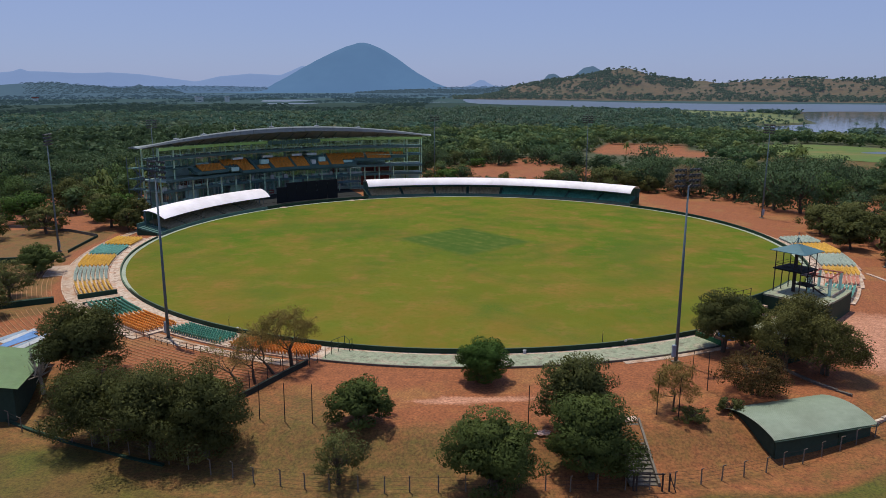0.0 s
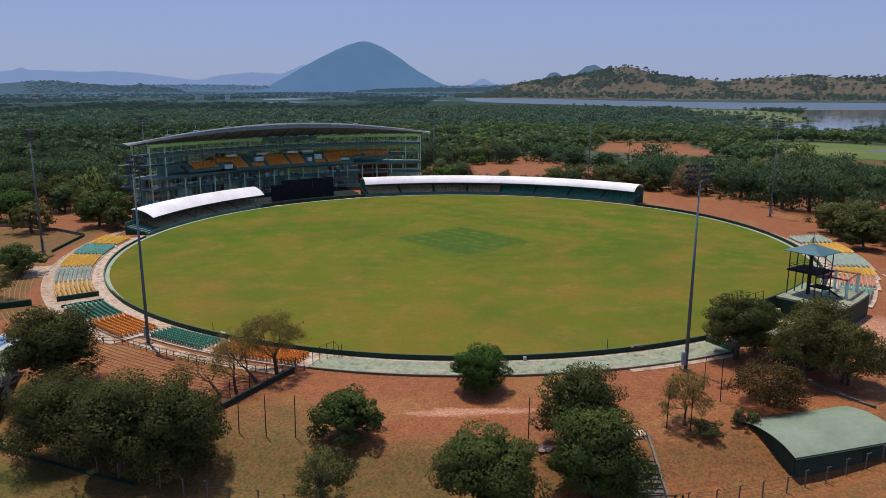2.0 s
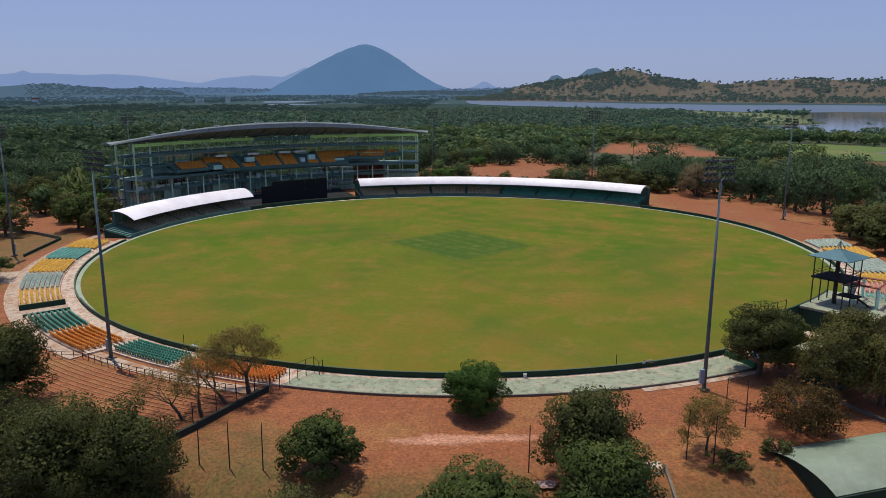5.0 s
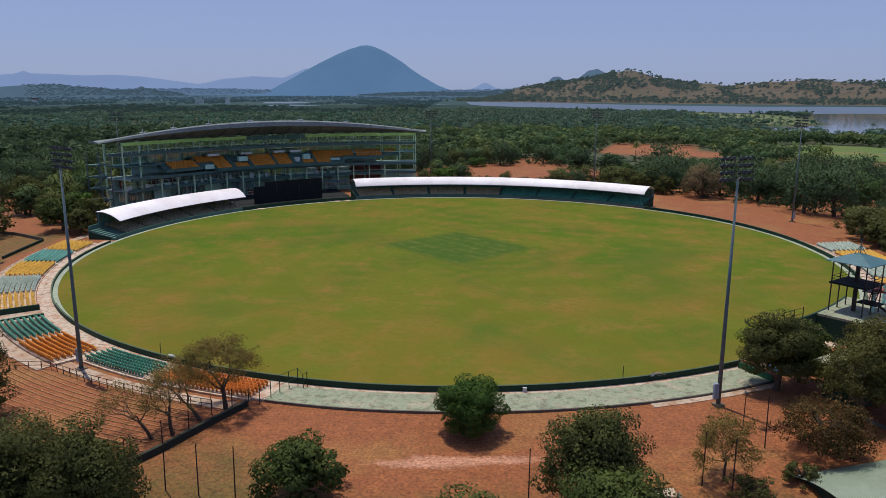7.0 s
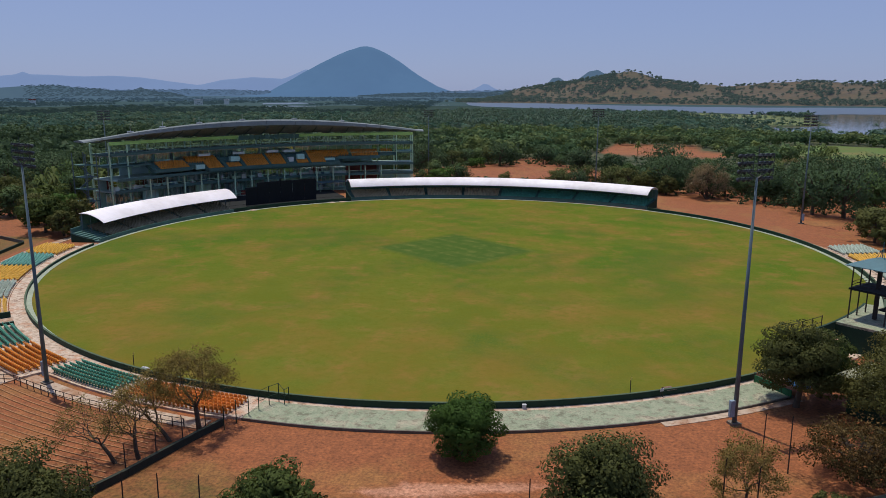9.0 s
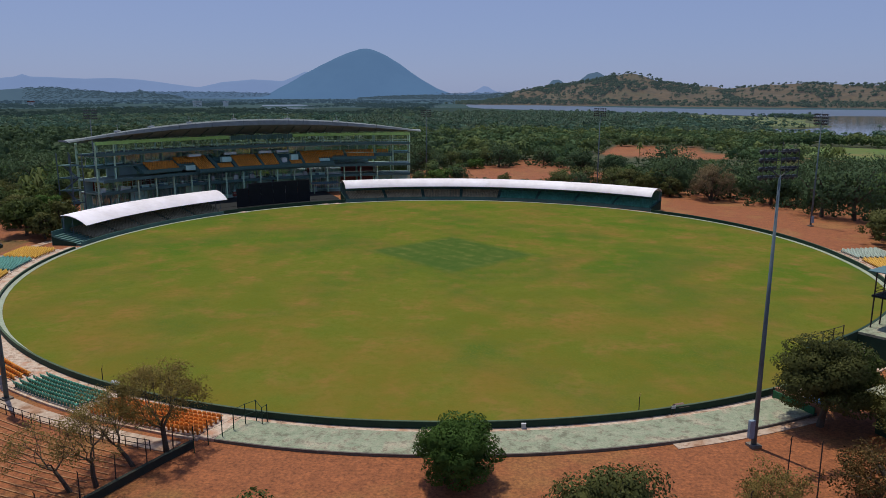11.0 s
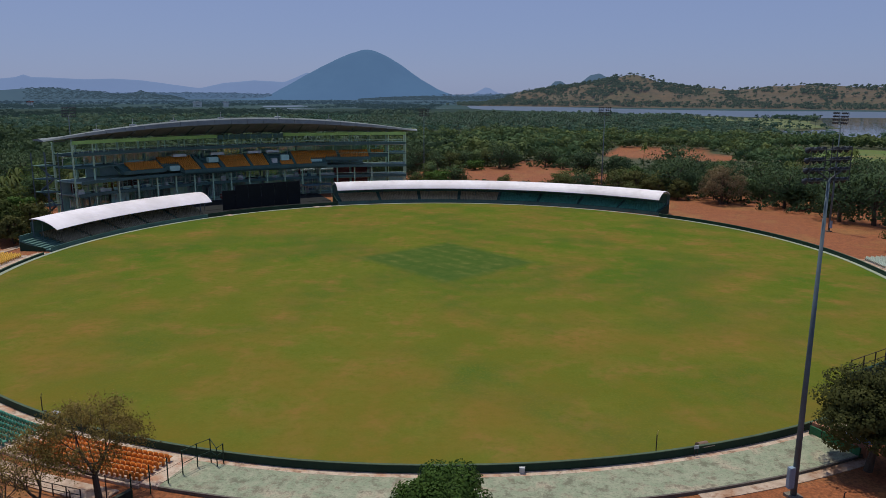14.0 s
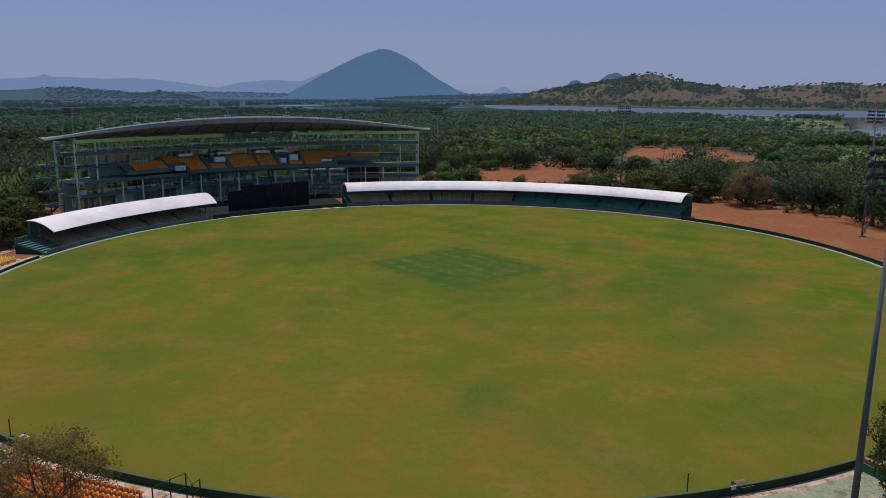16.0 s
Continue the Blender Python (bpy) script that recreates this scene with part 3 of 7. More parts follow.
def far_land():
    """Mountains at the edge of sight and the scrubby ridge beyond the lake, each a relief with its own ridge line."""
    def relief(name, label, centre, line, depth, material, rough_h, n=90, rows=27, seed=0):
        cx, cy = centre
        far = math.hypot(cx, cy)
        ux, uy = cy / far, -cx / far                      # along the ridge, to the right
        fx, fy = cx / far, cy / far
        xs = np.array([p[0] for p in line]); hs = np.array([p[1] for p in line])
        bm = bmesh.new()
        grid = []
        for j in range(rows):
            v = -1 + 2 * j / (rows - 1)
            row = []
            for i in range(n):
                s = xs[0] + (xs[-1] - xs[0]) * i / (n - 1)
                h = float(np.interp(s, xs, hs))
                fall = max(0.0, 1 - abs(v)) ** (0.9 if v < 0 else 1.2)
                k = noise.fractal(Vector((s * 0.004 / rough_h[1], v * depth * 0.004 / rough_h[1], seed)), 0.9, 2.1, 6)
                z = -4 + h * fall * (1 + 0.10 * k * (1 - fall)) + rough_h[0] * k * fall * (1 - 0.75 * fall)
                row.append(bm.verts.new((cx + ux * s + fx * v * depth, cy + uy * s + fy * v * depth, z)))
            grid.append(row)
        for a, b in zip(grid, grid[1:]):
            for i in range(n - 1):
                bm.faces.new((a[i], a[i + 1], b[i + 1], b[i]))
        return structure(name, bm, material, label, "mountain" if "mount" in name else "hill", smooth=True)
    # blue emission stands in for the haze in front of far land
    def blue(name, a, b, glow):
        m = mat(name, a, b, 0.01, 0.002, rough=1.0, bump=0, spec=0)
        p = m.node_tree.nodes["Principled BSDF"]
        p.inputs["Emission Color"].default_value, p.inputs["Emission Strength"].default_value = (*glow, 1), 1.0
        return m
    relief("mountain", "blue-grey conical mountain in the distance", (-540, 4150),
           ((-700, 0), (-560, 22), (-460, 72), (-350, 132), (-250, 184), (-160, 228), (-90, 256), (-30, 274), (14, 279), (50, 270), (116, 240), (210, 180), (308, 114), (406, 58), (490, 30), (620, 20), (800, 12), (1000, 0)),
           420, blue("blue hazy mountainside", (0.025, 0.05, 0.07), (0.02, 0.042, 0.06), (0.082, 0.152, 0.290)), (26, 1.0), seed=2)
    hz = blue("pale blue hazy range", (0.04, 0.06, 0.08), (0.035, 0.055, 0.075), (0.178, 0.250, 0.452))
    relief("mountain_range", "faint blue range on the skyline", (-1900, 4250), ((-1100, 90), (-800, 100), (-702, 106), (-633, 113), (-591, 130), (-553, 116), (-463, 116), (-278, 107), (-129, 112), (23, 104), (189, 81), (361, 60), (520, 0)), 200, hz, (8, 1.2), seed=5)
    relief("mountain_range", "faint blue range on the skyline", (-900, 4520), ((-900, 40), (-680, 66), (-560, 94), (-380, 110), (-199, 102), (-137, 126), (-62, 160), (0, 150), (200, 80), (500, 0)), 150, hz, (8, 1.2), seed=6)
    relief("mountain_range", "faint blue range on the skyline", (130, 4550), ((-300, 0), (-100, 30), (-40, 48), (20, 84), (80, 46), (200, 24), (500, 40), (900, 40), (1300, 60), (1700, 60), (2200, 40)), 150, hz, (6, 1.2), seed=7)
    mid = blue("low hills with haze glow", (0.010, 0.016, 0.012), (0.002, 0.004, 0.004), (0.084, 0.142, 0.212))
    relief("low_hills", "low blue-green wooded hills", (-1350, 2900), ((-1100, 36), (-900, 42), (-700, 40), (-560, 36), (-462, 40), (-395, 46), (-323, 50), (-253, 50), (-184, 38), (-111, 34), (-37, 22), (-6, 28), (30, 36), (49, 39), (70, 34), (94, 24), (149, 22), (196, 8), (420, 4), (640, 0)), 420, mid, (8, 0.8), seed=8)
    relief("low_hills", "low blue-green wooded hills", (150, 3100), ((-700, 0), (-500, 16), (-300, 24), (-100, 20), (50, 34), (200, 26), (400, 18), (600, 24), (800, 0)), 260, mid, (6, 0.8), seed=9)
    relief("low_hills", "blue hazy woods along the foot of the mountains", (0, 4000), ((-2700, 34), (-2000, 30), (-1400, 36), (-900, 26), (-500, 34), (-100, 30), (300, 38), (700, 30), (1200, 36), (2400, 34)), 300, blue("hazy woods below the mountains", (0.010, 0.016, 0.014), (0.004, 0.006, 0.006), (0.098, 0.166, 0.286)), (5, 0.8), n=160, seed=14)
    scrub = mat("hazy dry grass hillside", (0.098, 0.058, 0.018), (0.050, 0.038, 0.015), 0.05, 0.012, bump=0.3, c=(0.066, 0.054, 0.018), c_at=0.50)
    # haze over the hill, put in as a faint blue emission
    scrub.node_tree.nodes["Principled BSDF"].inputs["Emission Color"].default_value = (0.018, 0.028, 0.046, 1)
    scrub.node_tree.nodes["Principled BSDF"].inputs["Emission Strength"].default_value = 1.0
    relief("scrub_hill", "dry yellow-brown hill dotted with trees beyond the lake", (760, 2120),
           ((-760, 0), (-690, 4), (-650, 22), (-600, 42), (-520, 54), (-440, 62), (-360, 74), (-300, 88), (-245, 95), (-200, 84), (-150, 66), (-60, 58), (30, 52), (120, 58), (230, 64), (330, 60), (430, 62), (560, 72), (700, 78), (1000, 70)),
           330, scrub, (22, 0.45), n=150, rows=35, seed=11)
    tower = blue("far crag with haze glow", (0.012, 0.022, 0.022), (0.008, 0.014, 0.014), (0.086, 0.142, 0.232))
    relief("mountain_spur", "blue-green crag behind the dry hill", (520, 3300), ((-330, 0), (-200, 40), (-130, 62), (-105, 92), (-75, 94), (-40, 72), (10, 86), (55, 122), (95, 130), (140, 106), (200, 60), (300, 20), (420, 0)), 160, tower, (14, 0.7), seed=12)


far_land()


def far_plain():
    """The plain towards the horizon; its distance haze is put in as emission, bluer ring by ring."""
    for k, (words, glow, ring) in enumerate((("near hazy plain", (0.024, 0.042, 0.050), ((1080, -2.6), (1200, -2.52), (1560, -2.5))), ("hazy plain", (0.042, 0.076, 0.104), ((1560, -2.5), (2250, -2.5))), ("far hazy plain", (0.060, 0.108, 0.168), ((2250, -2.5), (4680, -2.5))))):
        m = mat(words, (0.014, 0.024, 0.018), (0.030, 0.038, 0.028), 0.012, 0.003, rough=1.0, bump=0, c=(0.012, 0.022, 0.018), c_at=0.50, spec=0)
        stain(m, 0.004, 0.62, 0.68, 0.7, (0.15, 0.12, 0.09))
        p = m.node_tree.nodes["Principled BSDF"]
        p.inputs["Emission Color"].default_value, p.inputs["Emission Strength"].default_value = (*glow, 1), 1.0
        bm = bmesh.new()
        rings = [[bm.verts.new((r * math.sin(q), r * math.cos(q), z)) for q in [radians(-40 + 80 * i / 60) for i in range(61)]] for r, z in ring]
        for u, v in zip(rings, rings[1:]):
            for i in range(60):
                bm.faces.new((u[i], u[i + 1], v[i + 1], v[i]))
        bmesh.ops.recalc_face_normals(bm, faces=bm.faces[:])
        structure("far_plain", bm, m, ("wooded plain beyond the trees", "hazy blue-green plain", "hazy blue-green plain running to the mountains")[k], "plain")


far_plain()
# ---- seats ----
SEAT_V = [(-0.22, -0.22, 0.40), (0.22, -0.22, 0.40), (0.22, 0.20, 0.38), (-0.22, 0.20, 0.38), (-0.22, -0.22, 0.44), (0.22, -0.22, 0.44), (0.22, 0.15, 0.42), (-0.22, 0.15, 0.42),
          (-0.20, 0.27, 0.80), (0.20, 0.27, 0.80), (-0.20, 0.23, 0.80), (0.20, 0.23, 0.80), (-0.08, -0.05, 0.0), (0.08, -0.05, 0.0), (0.08, 0.1, 0.0), (-0.08, 0.1, 0.0), (-0.08, -0.05, 0.40), (0.08, -0.05, 0.40), (0.08, 0.1, 0.39), (-0.08, 0.1, 0.39)]
SEAT_F = [(0, 3, 2, 1), (4, 5, 6, 7), (0, 1, 5, 4), (0, 4, 7, 3), (1, 2, 6, 5), (7, 6, 11, 10), (3, 8, 9, 2), (10, 11, 9, 8), (7, 10, 8, 3), (6, 2, 9, 11), (12, 13, 17, 16), (13, 14, 18, 17), (14, 15, 19, 18), (15, 12, 16, 19)]


def seat_poses(r0, rows, dr, dz, z0, a0, a1, gap=0.52, face=1):
    """Poses of seats in curved rows that look to the field; each row is higher than the one before it."""
    out = []
    for i in range(rows):
        r = r0 + dr * (i + 0.5)
        n = int(radians(a1 - a0) * r / gap)
        for k in range(n):
            a = a0 + (a1 - a0) * (k + 0.5) / n
            out.append(Matrix.Translation(polar(r, a, z0 + dz * i)) @ Matrix.Rotation(radians(a - 90), 4, "Z"))
    return out


def terrace(name, label, a0, a1, r0=79.4, rows=8, dr=0.78, dz=0.03, z0=0.12, material=M_CONC):
    prof = [(r0, -0.1)]
    for i in range(rows):
        prof += [(r0 + dr * i, z0 + dz * i), (r0 + dr * (i + 1), z0 + dz * i)]
    prof += [(r0 + dr * rows, -0.1)]
    return structure(name, sweep(bmesh.new(), prof, a0, a1, 1.2), material, label, "terrace")


seat_mesh = {}


def seat_block(colour, words, a0, a1, single=False, dr=0.78, rows=8, r0=79.4, **k):
    """A block of seats on the open terrace: singly for the blocks nearest to the flight, else as one mass."""
    ps = seat_poses(r0, rows, dr, 0.03, 0.12, a0 + 0.35, a1 - 0.35, **k)
    if not single:
        tagged(new("seating", many("seating", SEAT_V, SEAT_F, [np.array(p) for p in ps], colour)), f"curved rows of {words} plastic bucket seats", "seats", "open seating", "stuff")
        return
    if colour.name not in seat_mesh:
        seat_mesh[colour.name] = many("bucket_seat", SEAT_V, SEAT_F, np.eye(4)[None], colour)
    for p in ps:
        ob = new("bucket_seat", seat_mesh[colour.name])
        ob.matrix_world = p
        tagged(ob, f"{words} plastic bucket seat on the terrace", "seat", f"{words} seats")


terrace("seat_terrace_west", "stepped concrete terrace carrying seats", -182, -144.2)
terrace("seat_terrace_southwest", "stepped concrete terrace carrying seats", -141.2, -125.3)
terrace("seat_terrace_south", "narrower concrete terrace carrying seats", -125.3, -104.9, r0=78.4, rows=6, dr=0.71)
structure("terrace_rim", sweep(bmesh.new(), rect(82.67, 82.95, -0.1, 0.2), -125.3, -106.0, 1.5), M_CONC, "pale concrete rim behind the seats", "kerb")
seat_block(M_YELLOW, "yellow", -181.5, -175.2)
seat_block(M_TEAL, "teal", -175.2, -168)
seat_block(M_YELLOW, "yellow", -168, -160.2)
seat_block(M_PALESEAT, "bleached pale teal", -160.2, -151.8)
seat_block(M_YELLOW, "yellow", -151.8, -144.4)
seat_block(M_GREENS, "dark green", -141, -133.4)
seat_block(M_ORANGES, "orange", -133.4, -125.6)
seat_block(M_GREENS, "dark green", -124.8, -116.4, r0=78.4, dr=0.71, rows=6)
seat_block(M_ORANGE, "orange", -115.8, -105.7, True, gap=0.52, r0=78.4, dr=0.71, rows=6)
for m, words, b0, b1, dr in ((M_PALESEAT, "bleached pale teal", -0.5, 5.4, 0.95), (M_YELLOW, "yellow", -8.3, -0.5, 0.94), (M_PALESEAT, "bleached pale teal", -17, -8.3, 0.89), (M_YELLOW, "yellow", -22.5, -17, 0.82), (M_PINKSEAT, "bleached red", -28, -22.5, 0.75), (M_TEAL, "teal", -36.8, -28, 0.68)):
    seat_block(m, words, b0 + 0.1, b1 - 0.1, dr=dr)
    terrace("seat_terrace_east", "stepped concrete terrace carrying seats", b0, b1, dr=dr)
    structure("terrace_rim", sweep(bmesh.new(), rect(79.4 + 8 * dr + 0.01, 79.4 + 8 * dr + 0.8, -0.1, 0.2), b0, b1, 1.5), M_CONC, "pale concrete rim behind the seats", "kerb")
# sunken entrance between the blocks
bm = sweep(bmesh.new(), rect(79.2, 86.0, -0.1, 0.12), -144.2, -141.2, 1)
structure("entrance_floor", bm, M_PATH, "sunken entrance floor between seat blocks", "floor")
for a, h in ((-144.1, 0.95), (-141.3, 0.5)):
    bm = sweep(bmesh.new(), rect(79.3, 85.9, -0.1, h), a - 0.12, a + 0.12, 0.3)
    structure("entrance_wall", bm, M_WALL, "dark green side wall of the entrance", "wall")


# ---- covered stands ----
def covered_stand(label, a0, a1, bays, seats, rows=6, front=0.0, roof=None):
    t = thing("covered_stand", label, "grandstand", "covered stands", at=polar(82, (a0 + a1) / 2))
    inv = t.matrix_world.inverted()
    def p(name, bm, m, words="", smooth=False, parent=None):
        bm.transform(inv)
        return part(name, bm, m, parent or t, words, smooth)
    r0, dr, dz, z0 = 78.6 - front, 0.85, 0.25, 0.5 - 0.12 * front
    prof = [(r0 - 0.5, -0.05), (r0 - 0.5, 0.85), (r0 - 0.3, 0.85), (r0 - 0.3, z0), (r0, z0)]
    for i in range(rows):
        prof += [(r0 + dr * i, z0 + dz * i), (r0 + dr * (i + 1), z0 + dz * i)]
    rb = r0 + dr * rows
    prof += [(rb, 2.9), (rb + 0.25, 2.9), (rb + 0.25, -0.05)]
    p("tier", sweep(bmesh.new(), prof, a0, a1, 1.5), M_SLAB, "dark stepped concrete tier")
    for k, (b0, b1, m) in enumerate(seats):
        me = many("seating", SEAT_V, SEAT_F, [np.array(inv @ q) for q in seat_poses(r0, rows, dr, dz, z0, b0 + 0.3, b1 - 0.3, gap=0.455)], m)
        ob = tagged(new("seating", me), "rows of shaded plastic seats", kind="stuff")
        ob.parent = t
    r0 = 78.6
    # barrel roof: front lip low, crown over the back rows, coming down behind
    arc = [(r0 - 0.3 + 4.1 * (math.cos(0.62) - math.cos(0.62 + q)), 4.0 + 4.7 * (math.sin(0.62 + q) - math.sin(0.62))) for q in [1.6 * i / 12 for i in range(13)]]
    e0, e1 = a0, a1
    if roof:                                           # a flatter membrane that stays up at the back
        e0, e1, lip = roof
        arc = [(r0 - 0.3 + 5.9 * u, lip + 2.15 * (1 - (1 - u) ** 2.2) - 0.2 * u ** 4) for u in [i / 12 for i in range(13)]]
    arc = arc + [(r, z - 0.09) for r, z in arc[::-1]]
    n = bays
    for i in range(n):
        b0, b1 = e0 + (e1 - e0) * i / n, e0 + (e1 - e0) * (i + 1) / n
        p("roof_sheet", sweep(bmesh.new(), arc, b0, b1, 1.0), M_ROOFW, "" if i else "curved white roof sheet")
    for i in range(n + 1):
        a = e0 + (e1 - e0) * (0.004 + 0.992 * i / n)
        bm = bmesh.new()
        pts = [polar(r, a, z - 0.16) for r, z in arc[:13]]
        for u, v in zip(pts, pts[1:]):
            beam(bm, u, v, 0.07)
        p("roof_rib", bm, M_STEEL)
        p("column", beam(bmesh.new(), polar(arc[11][0], a, 0), polar(arc[11][0], a, arc[11][1] - 0.1), 0.14, n=8), M_STEEL)
        if i % 2 == 0:
            p("prop", beam(bmesh.new(), polar(r0 + 3.0, a, 0.9), polar(r0 + 3.0, a, arc[6][1] - 0.15), 0.06), M_STEEL)
    for a in (a0, a1):
        p("end_wall", sweep(bmesh.new(), [(r0, 0), (rb + 0.1, 0), (rb + 0.1, 1.8 if roof else 2.6), (r0 + 3.5, 1.2 if roof else 1.9), (r0, 0.6 if roof else 1.0)], a - 0.06, a + 0.06, 0.2), M_WALL)
    p("back_screen", sweep(bmesh.new(), rect(rb + 0.3, rb + 0.36, 2.3, 4.95), max(a0, e0), min(a1, e1), 1.5), M_SLAB, "dark mesh screen behind the top row")
    return t


covered_stand("covered stand with a curved white membrane roof and olive seats", 141.5, 174.9, 8, [(141.5 + 6.0 * i, 147.5 + 6.0 * i, M_SHADESEAT) for i in range(5)], rows=7, front=0.85, roof=(140.1, 172.3, 3.65))
covered_stand("long covered stand with a curved white roof, olive and green seats", 47.6, 114.2, 14, [(48 + 8.19 * i, 56.19 + 8.19 * i, M_GREENS if i < 4 else M_OLIVESEAT) for i in range(8)])


# ---- pavilion ----
PA0, PA1 = 98.6, 152.8


def pavilion():
    t = thing("pavilion", "four-storey curved glass and steel pavilion with a sweeping grey roof", "grandstand", at=polar(108, 125))
    inv = t.matrix_world.inverted()
    def p(name, bm, m, words="", smooth=False, parent=None):
        bm.transform(inv)
        return part(name, bm, m, parent or t, words, smooth)
    def taper(a):
        u = (a - 126.3) / 30.2
        return max(0.03, 1 - u * u)
    def lift(a):
        return 1.0 * taper(a)
    bays = 18
    bear = [PA0 + (PA1 - PA0) * i / bays for i in range(bays + 1)]
    for z, r0 in ((4.9, 103.4), (8.2, 102.0), (14.9, 104.2)):
        p("floor_slab", sweep(bmesh.new(), rect(r0, 112.6, z, z + 0.35), PA0, PA1, 1.5), M_SLABTOP if z < 12 else M_SLAB)
        p("slab_fascia", sweep(bmesh.new(), rect(r0 - 0.15, r0 - 0.003, z - 0.15, z + 0.65), PA0, PA1, 1.5), M_SLAB, "dark balcony edge")
    p("plinth", sweep(bmesh.new(), rect(103.5, 112.6, -0.6, 0.25), PA0, PA1, 1.5), M_SLABTOP)
    # upper tier of seats: a stepped rake, full in the middle and cut short towards both ends
    r0, z0 = 100.6, 9.3
    for b0, b1, i0, i1 in ((101.5, 104.7, 6, 9), (104.7, 110.2, 4, 9), (110.2, 112.6, 4, 9), (112.6, 118.1, 0, 9), (118.1, 134.0, 0, 9), (134.0, 137.0, 0, 9), (137.0, 139.5, 3, 9), (139.5, 146.0, 2, 8)):
        prof = [(r0 + 0.8 * i0 - 0.2, z0 + 0.36 * i0 - 0.6), (r0 + 0.8 * i0 - 0.2, z0 + 0.36 * i0 + 0.35), (r0 + 0.8 * i0, z0 + 0.36 * i0 + 0.35), (r0 + 0.8 * i0, z0 + 0.36 * i0)]
        for i in range(i0, i1):
            prof += [(r0 + 0.8 * i, z0 + 0.36 * i), (r0 + 0.8 * (i + 1), z0 + 0.36 * i)]
        prof += [(r0 + 0.8 * i1, z0 + 0.36 * i1 - 1.2), (r0 + 0.8 * i0 + 1.6, z0 + 0.36 * i0 - 0.6)]
        p("upper_tier", sweep(bmesh.new(), prof, b0 + 0.02, b1 - 0.02, 1.5), M_SLAB, "dark raked upper tier")
    for b0, b1, i0, i1 in ((102.3, 104.4, 7, 9), (105.0, 109.9, 4, 9), (110.4, 112.5, 5, 9), (112.5, 115.2, 4, 9), (115.2, 117.9, 0, 9), (118.4, 120.5, 0, 3), (122.6, 125.3, 0, 8), (125.8, 129.9, 0, 8), (130.8, 133.2, 0, 3), (134.1, 136.8, 0, 9), (136.8, 139.4, 5, 9), (139.8, 144.8, 2, 7)):
        me = many("seating", SEAT_V, SEAT_F, [np.array(inv @ q) for q in seat_poses(r0 + 0.8 * i0, i1 - i0, 0.8, 0.36, z0 + 0.36 * i0, b0, b1, gap=0.5)], M_ORANGES)
        ob = tagged(new("seating", me), "block of orange seats in the upper tier", kind="stuff")
        ob.parent = t
    for a, w in ((118.15, 0.4), (122.2, 0.6), (125.55, 0.4), (130.3, 0.6), (133.6, 0.6)):
        p("aisle", sweep(bmesh.new(), [(r0 + 0.2, z0 + 0.5), (r0 + 7.0, z0 + 3.6), (r0 + 7.0, z0 + 3.2), (r0 + 0.2, z0)], a - w / 2, a + w / 2, 0.5), M_SLAB)
    for a, z, w, h, m in ((119.6, 11.2, 1.3, 1.1, M_TEALWALL), (121.4, 10.1, 0.9, 1.3, M_GREYWALL), (131.6, 11.6, 1.6, 0.9, M_TEALWALL), (137.9, 9.9, 1.6, 0.8, M_TEALWALL), (114.2, 9.9, 1.8, 0.8, M_TEALWALL)):
        p("booth", sweep(bmesh.new(), rect(102.4, 104.0, z - 0.5, z + h), a - w / 2, a + w / 2, 0.5), m, "small plastered booth in the upper tier")
    # columns, beams and rails
    for i, a in enumerate(bear):
        top = 18.5
        turn = Matrix.Rotation(radians(a), 4, "Z")
        if 103.5 < a < 148:                            # the upper tier hangs out before these
            p("column", box(bmesh.new(), 0.34, 0.34, 9.0, Matrix.Translation(polar(103.0, a, -0.3)) @ turn), M_PALEG)
            p("upper_column", box(bmesh.new(), 0.26, 0.26, top - 11.4, Matrix.Translation(polar(108.3, a, 11.6)) @ turn), M_PALEG)
        else:
            p("column", box(bmesh.new(), 0.32, 0.32, top + 0.3, Matrix.Translation(polar(104.5, a, -0.3)) @ turn), M_PALEG)
        p("back_column", box(bmesh.new(), 0.45, 0.45, top - 0.2, Matrix.Translation(polar(112.0, a, -0.3)) @ turn), M_PALEG)
        f = taper(a)
        bm = beam(bmesh.new(), polar(107.2 - 6.6 * f, a, 18.55 + 2.6 * f), polar(107.5, a, 18.55), 0.16)
        beam(bm, polar(107.5, a, 18.55), polar(110 + 6.0 * f, a, 18.3), 0.16)
        p("rafter", bm, M_STEEL)
    for b0, b1 in ((PA0, 119.5), (130.5, PA1)):
        p("fascia", sweep(bmesh.new(), [(104.0, 17.75), (104.25, 17.75), (104.25, 18.6), (104.0, 18.6)], b0, b1, 1.5), M_LIME, "lime green roof beam")
    for r, z in ((103.3, 6.2), (104.1, 16.2), (103.3, 1.2)):
        p("rail", sweep(bmesh.new(), rect(r - 0.05, r + 0.05, z, z + 0.1), PA0, PA1, 1.5), M_PALEG)
    # walls and glazing, bay by bay
    glass = bpy.data.materials.new("tinted glass")
    glass.use_nodes = True
    g = glass.node_tree
    glossy, clear, both = g.nodes.new("ShaderNodeBsdfGlossy"), g.nodes.new("ShaderNodeBsdfTransparent"), g.nodes.new("ShaderNodeMixShader")
    glossy.inputs["Color"].default_value, glossy.inputs["Roughness"].default_value = (0.70, 0.88, 0.86, 1), 0.06
    clear.inputs["Color"].default_value, both.inputs[0].default_value = (0.88, 0.97, 0.96, 1), 0.84
    g.links.new(glossy.outputs[0], both.inputs[1]); g.links.new(clear.outputs[0], both.inputs[2])
    g.links.new(both.outputs[0], g.nodes["Material Output"].inputs["Surface"])
    rng = random.Random(4)
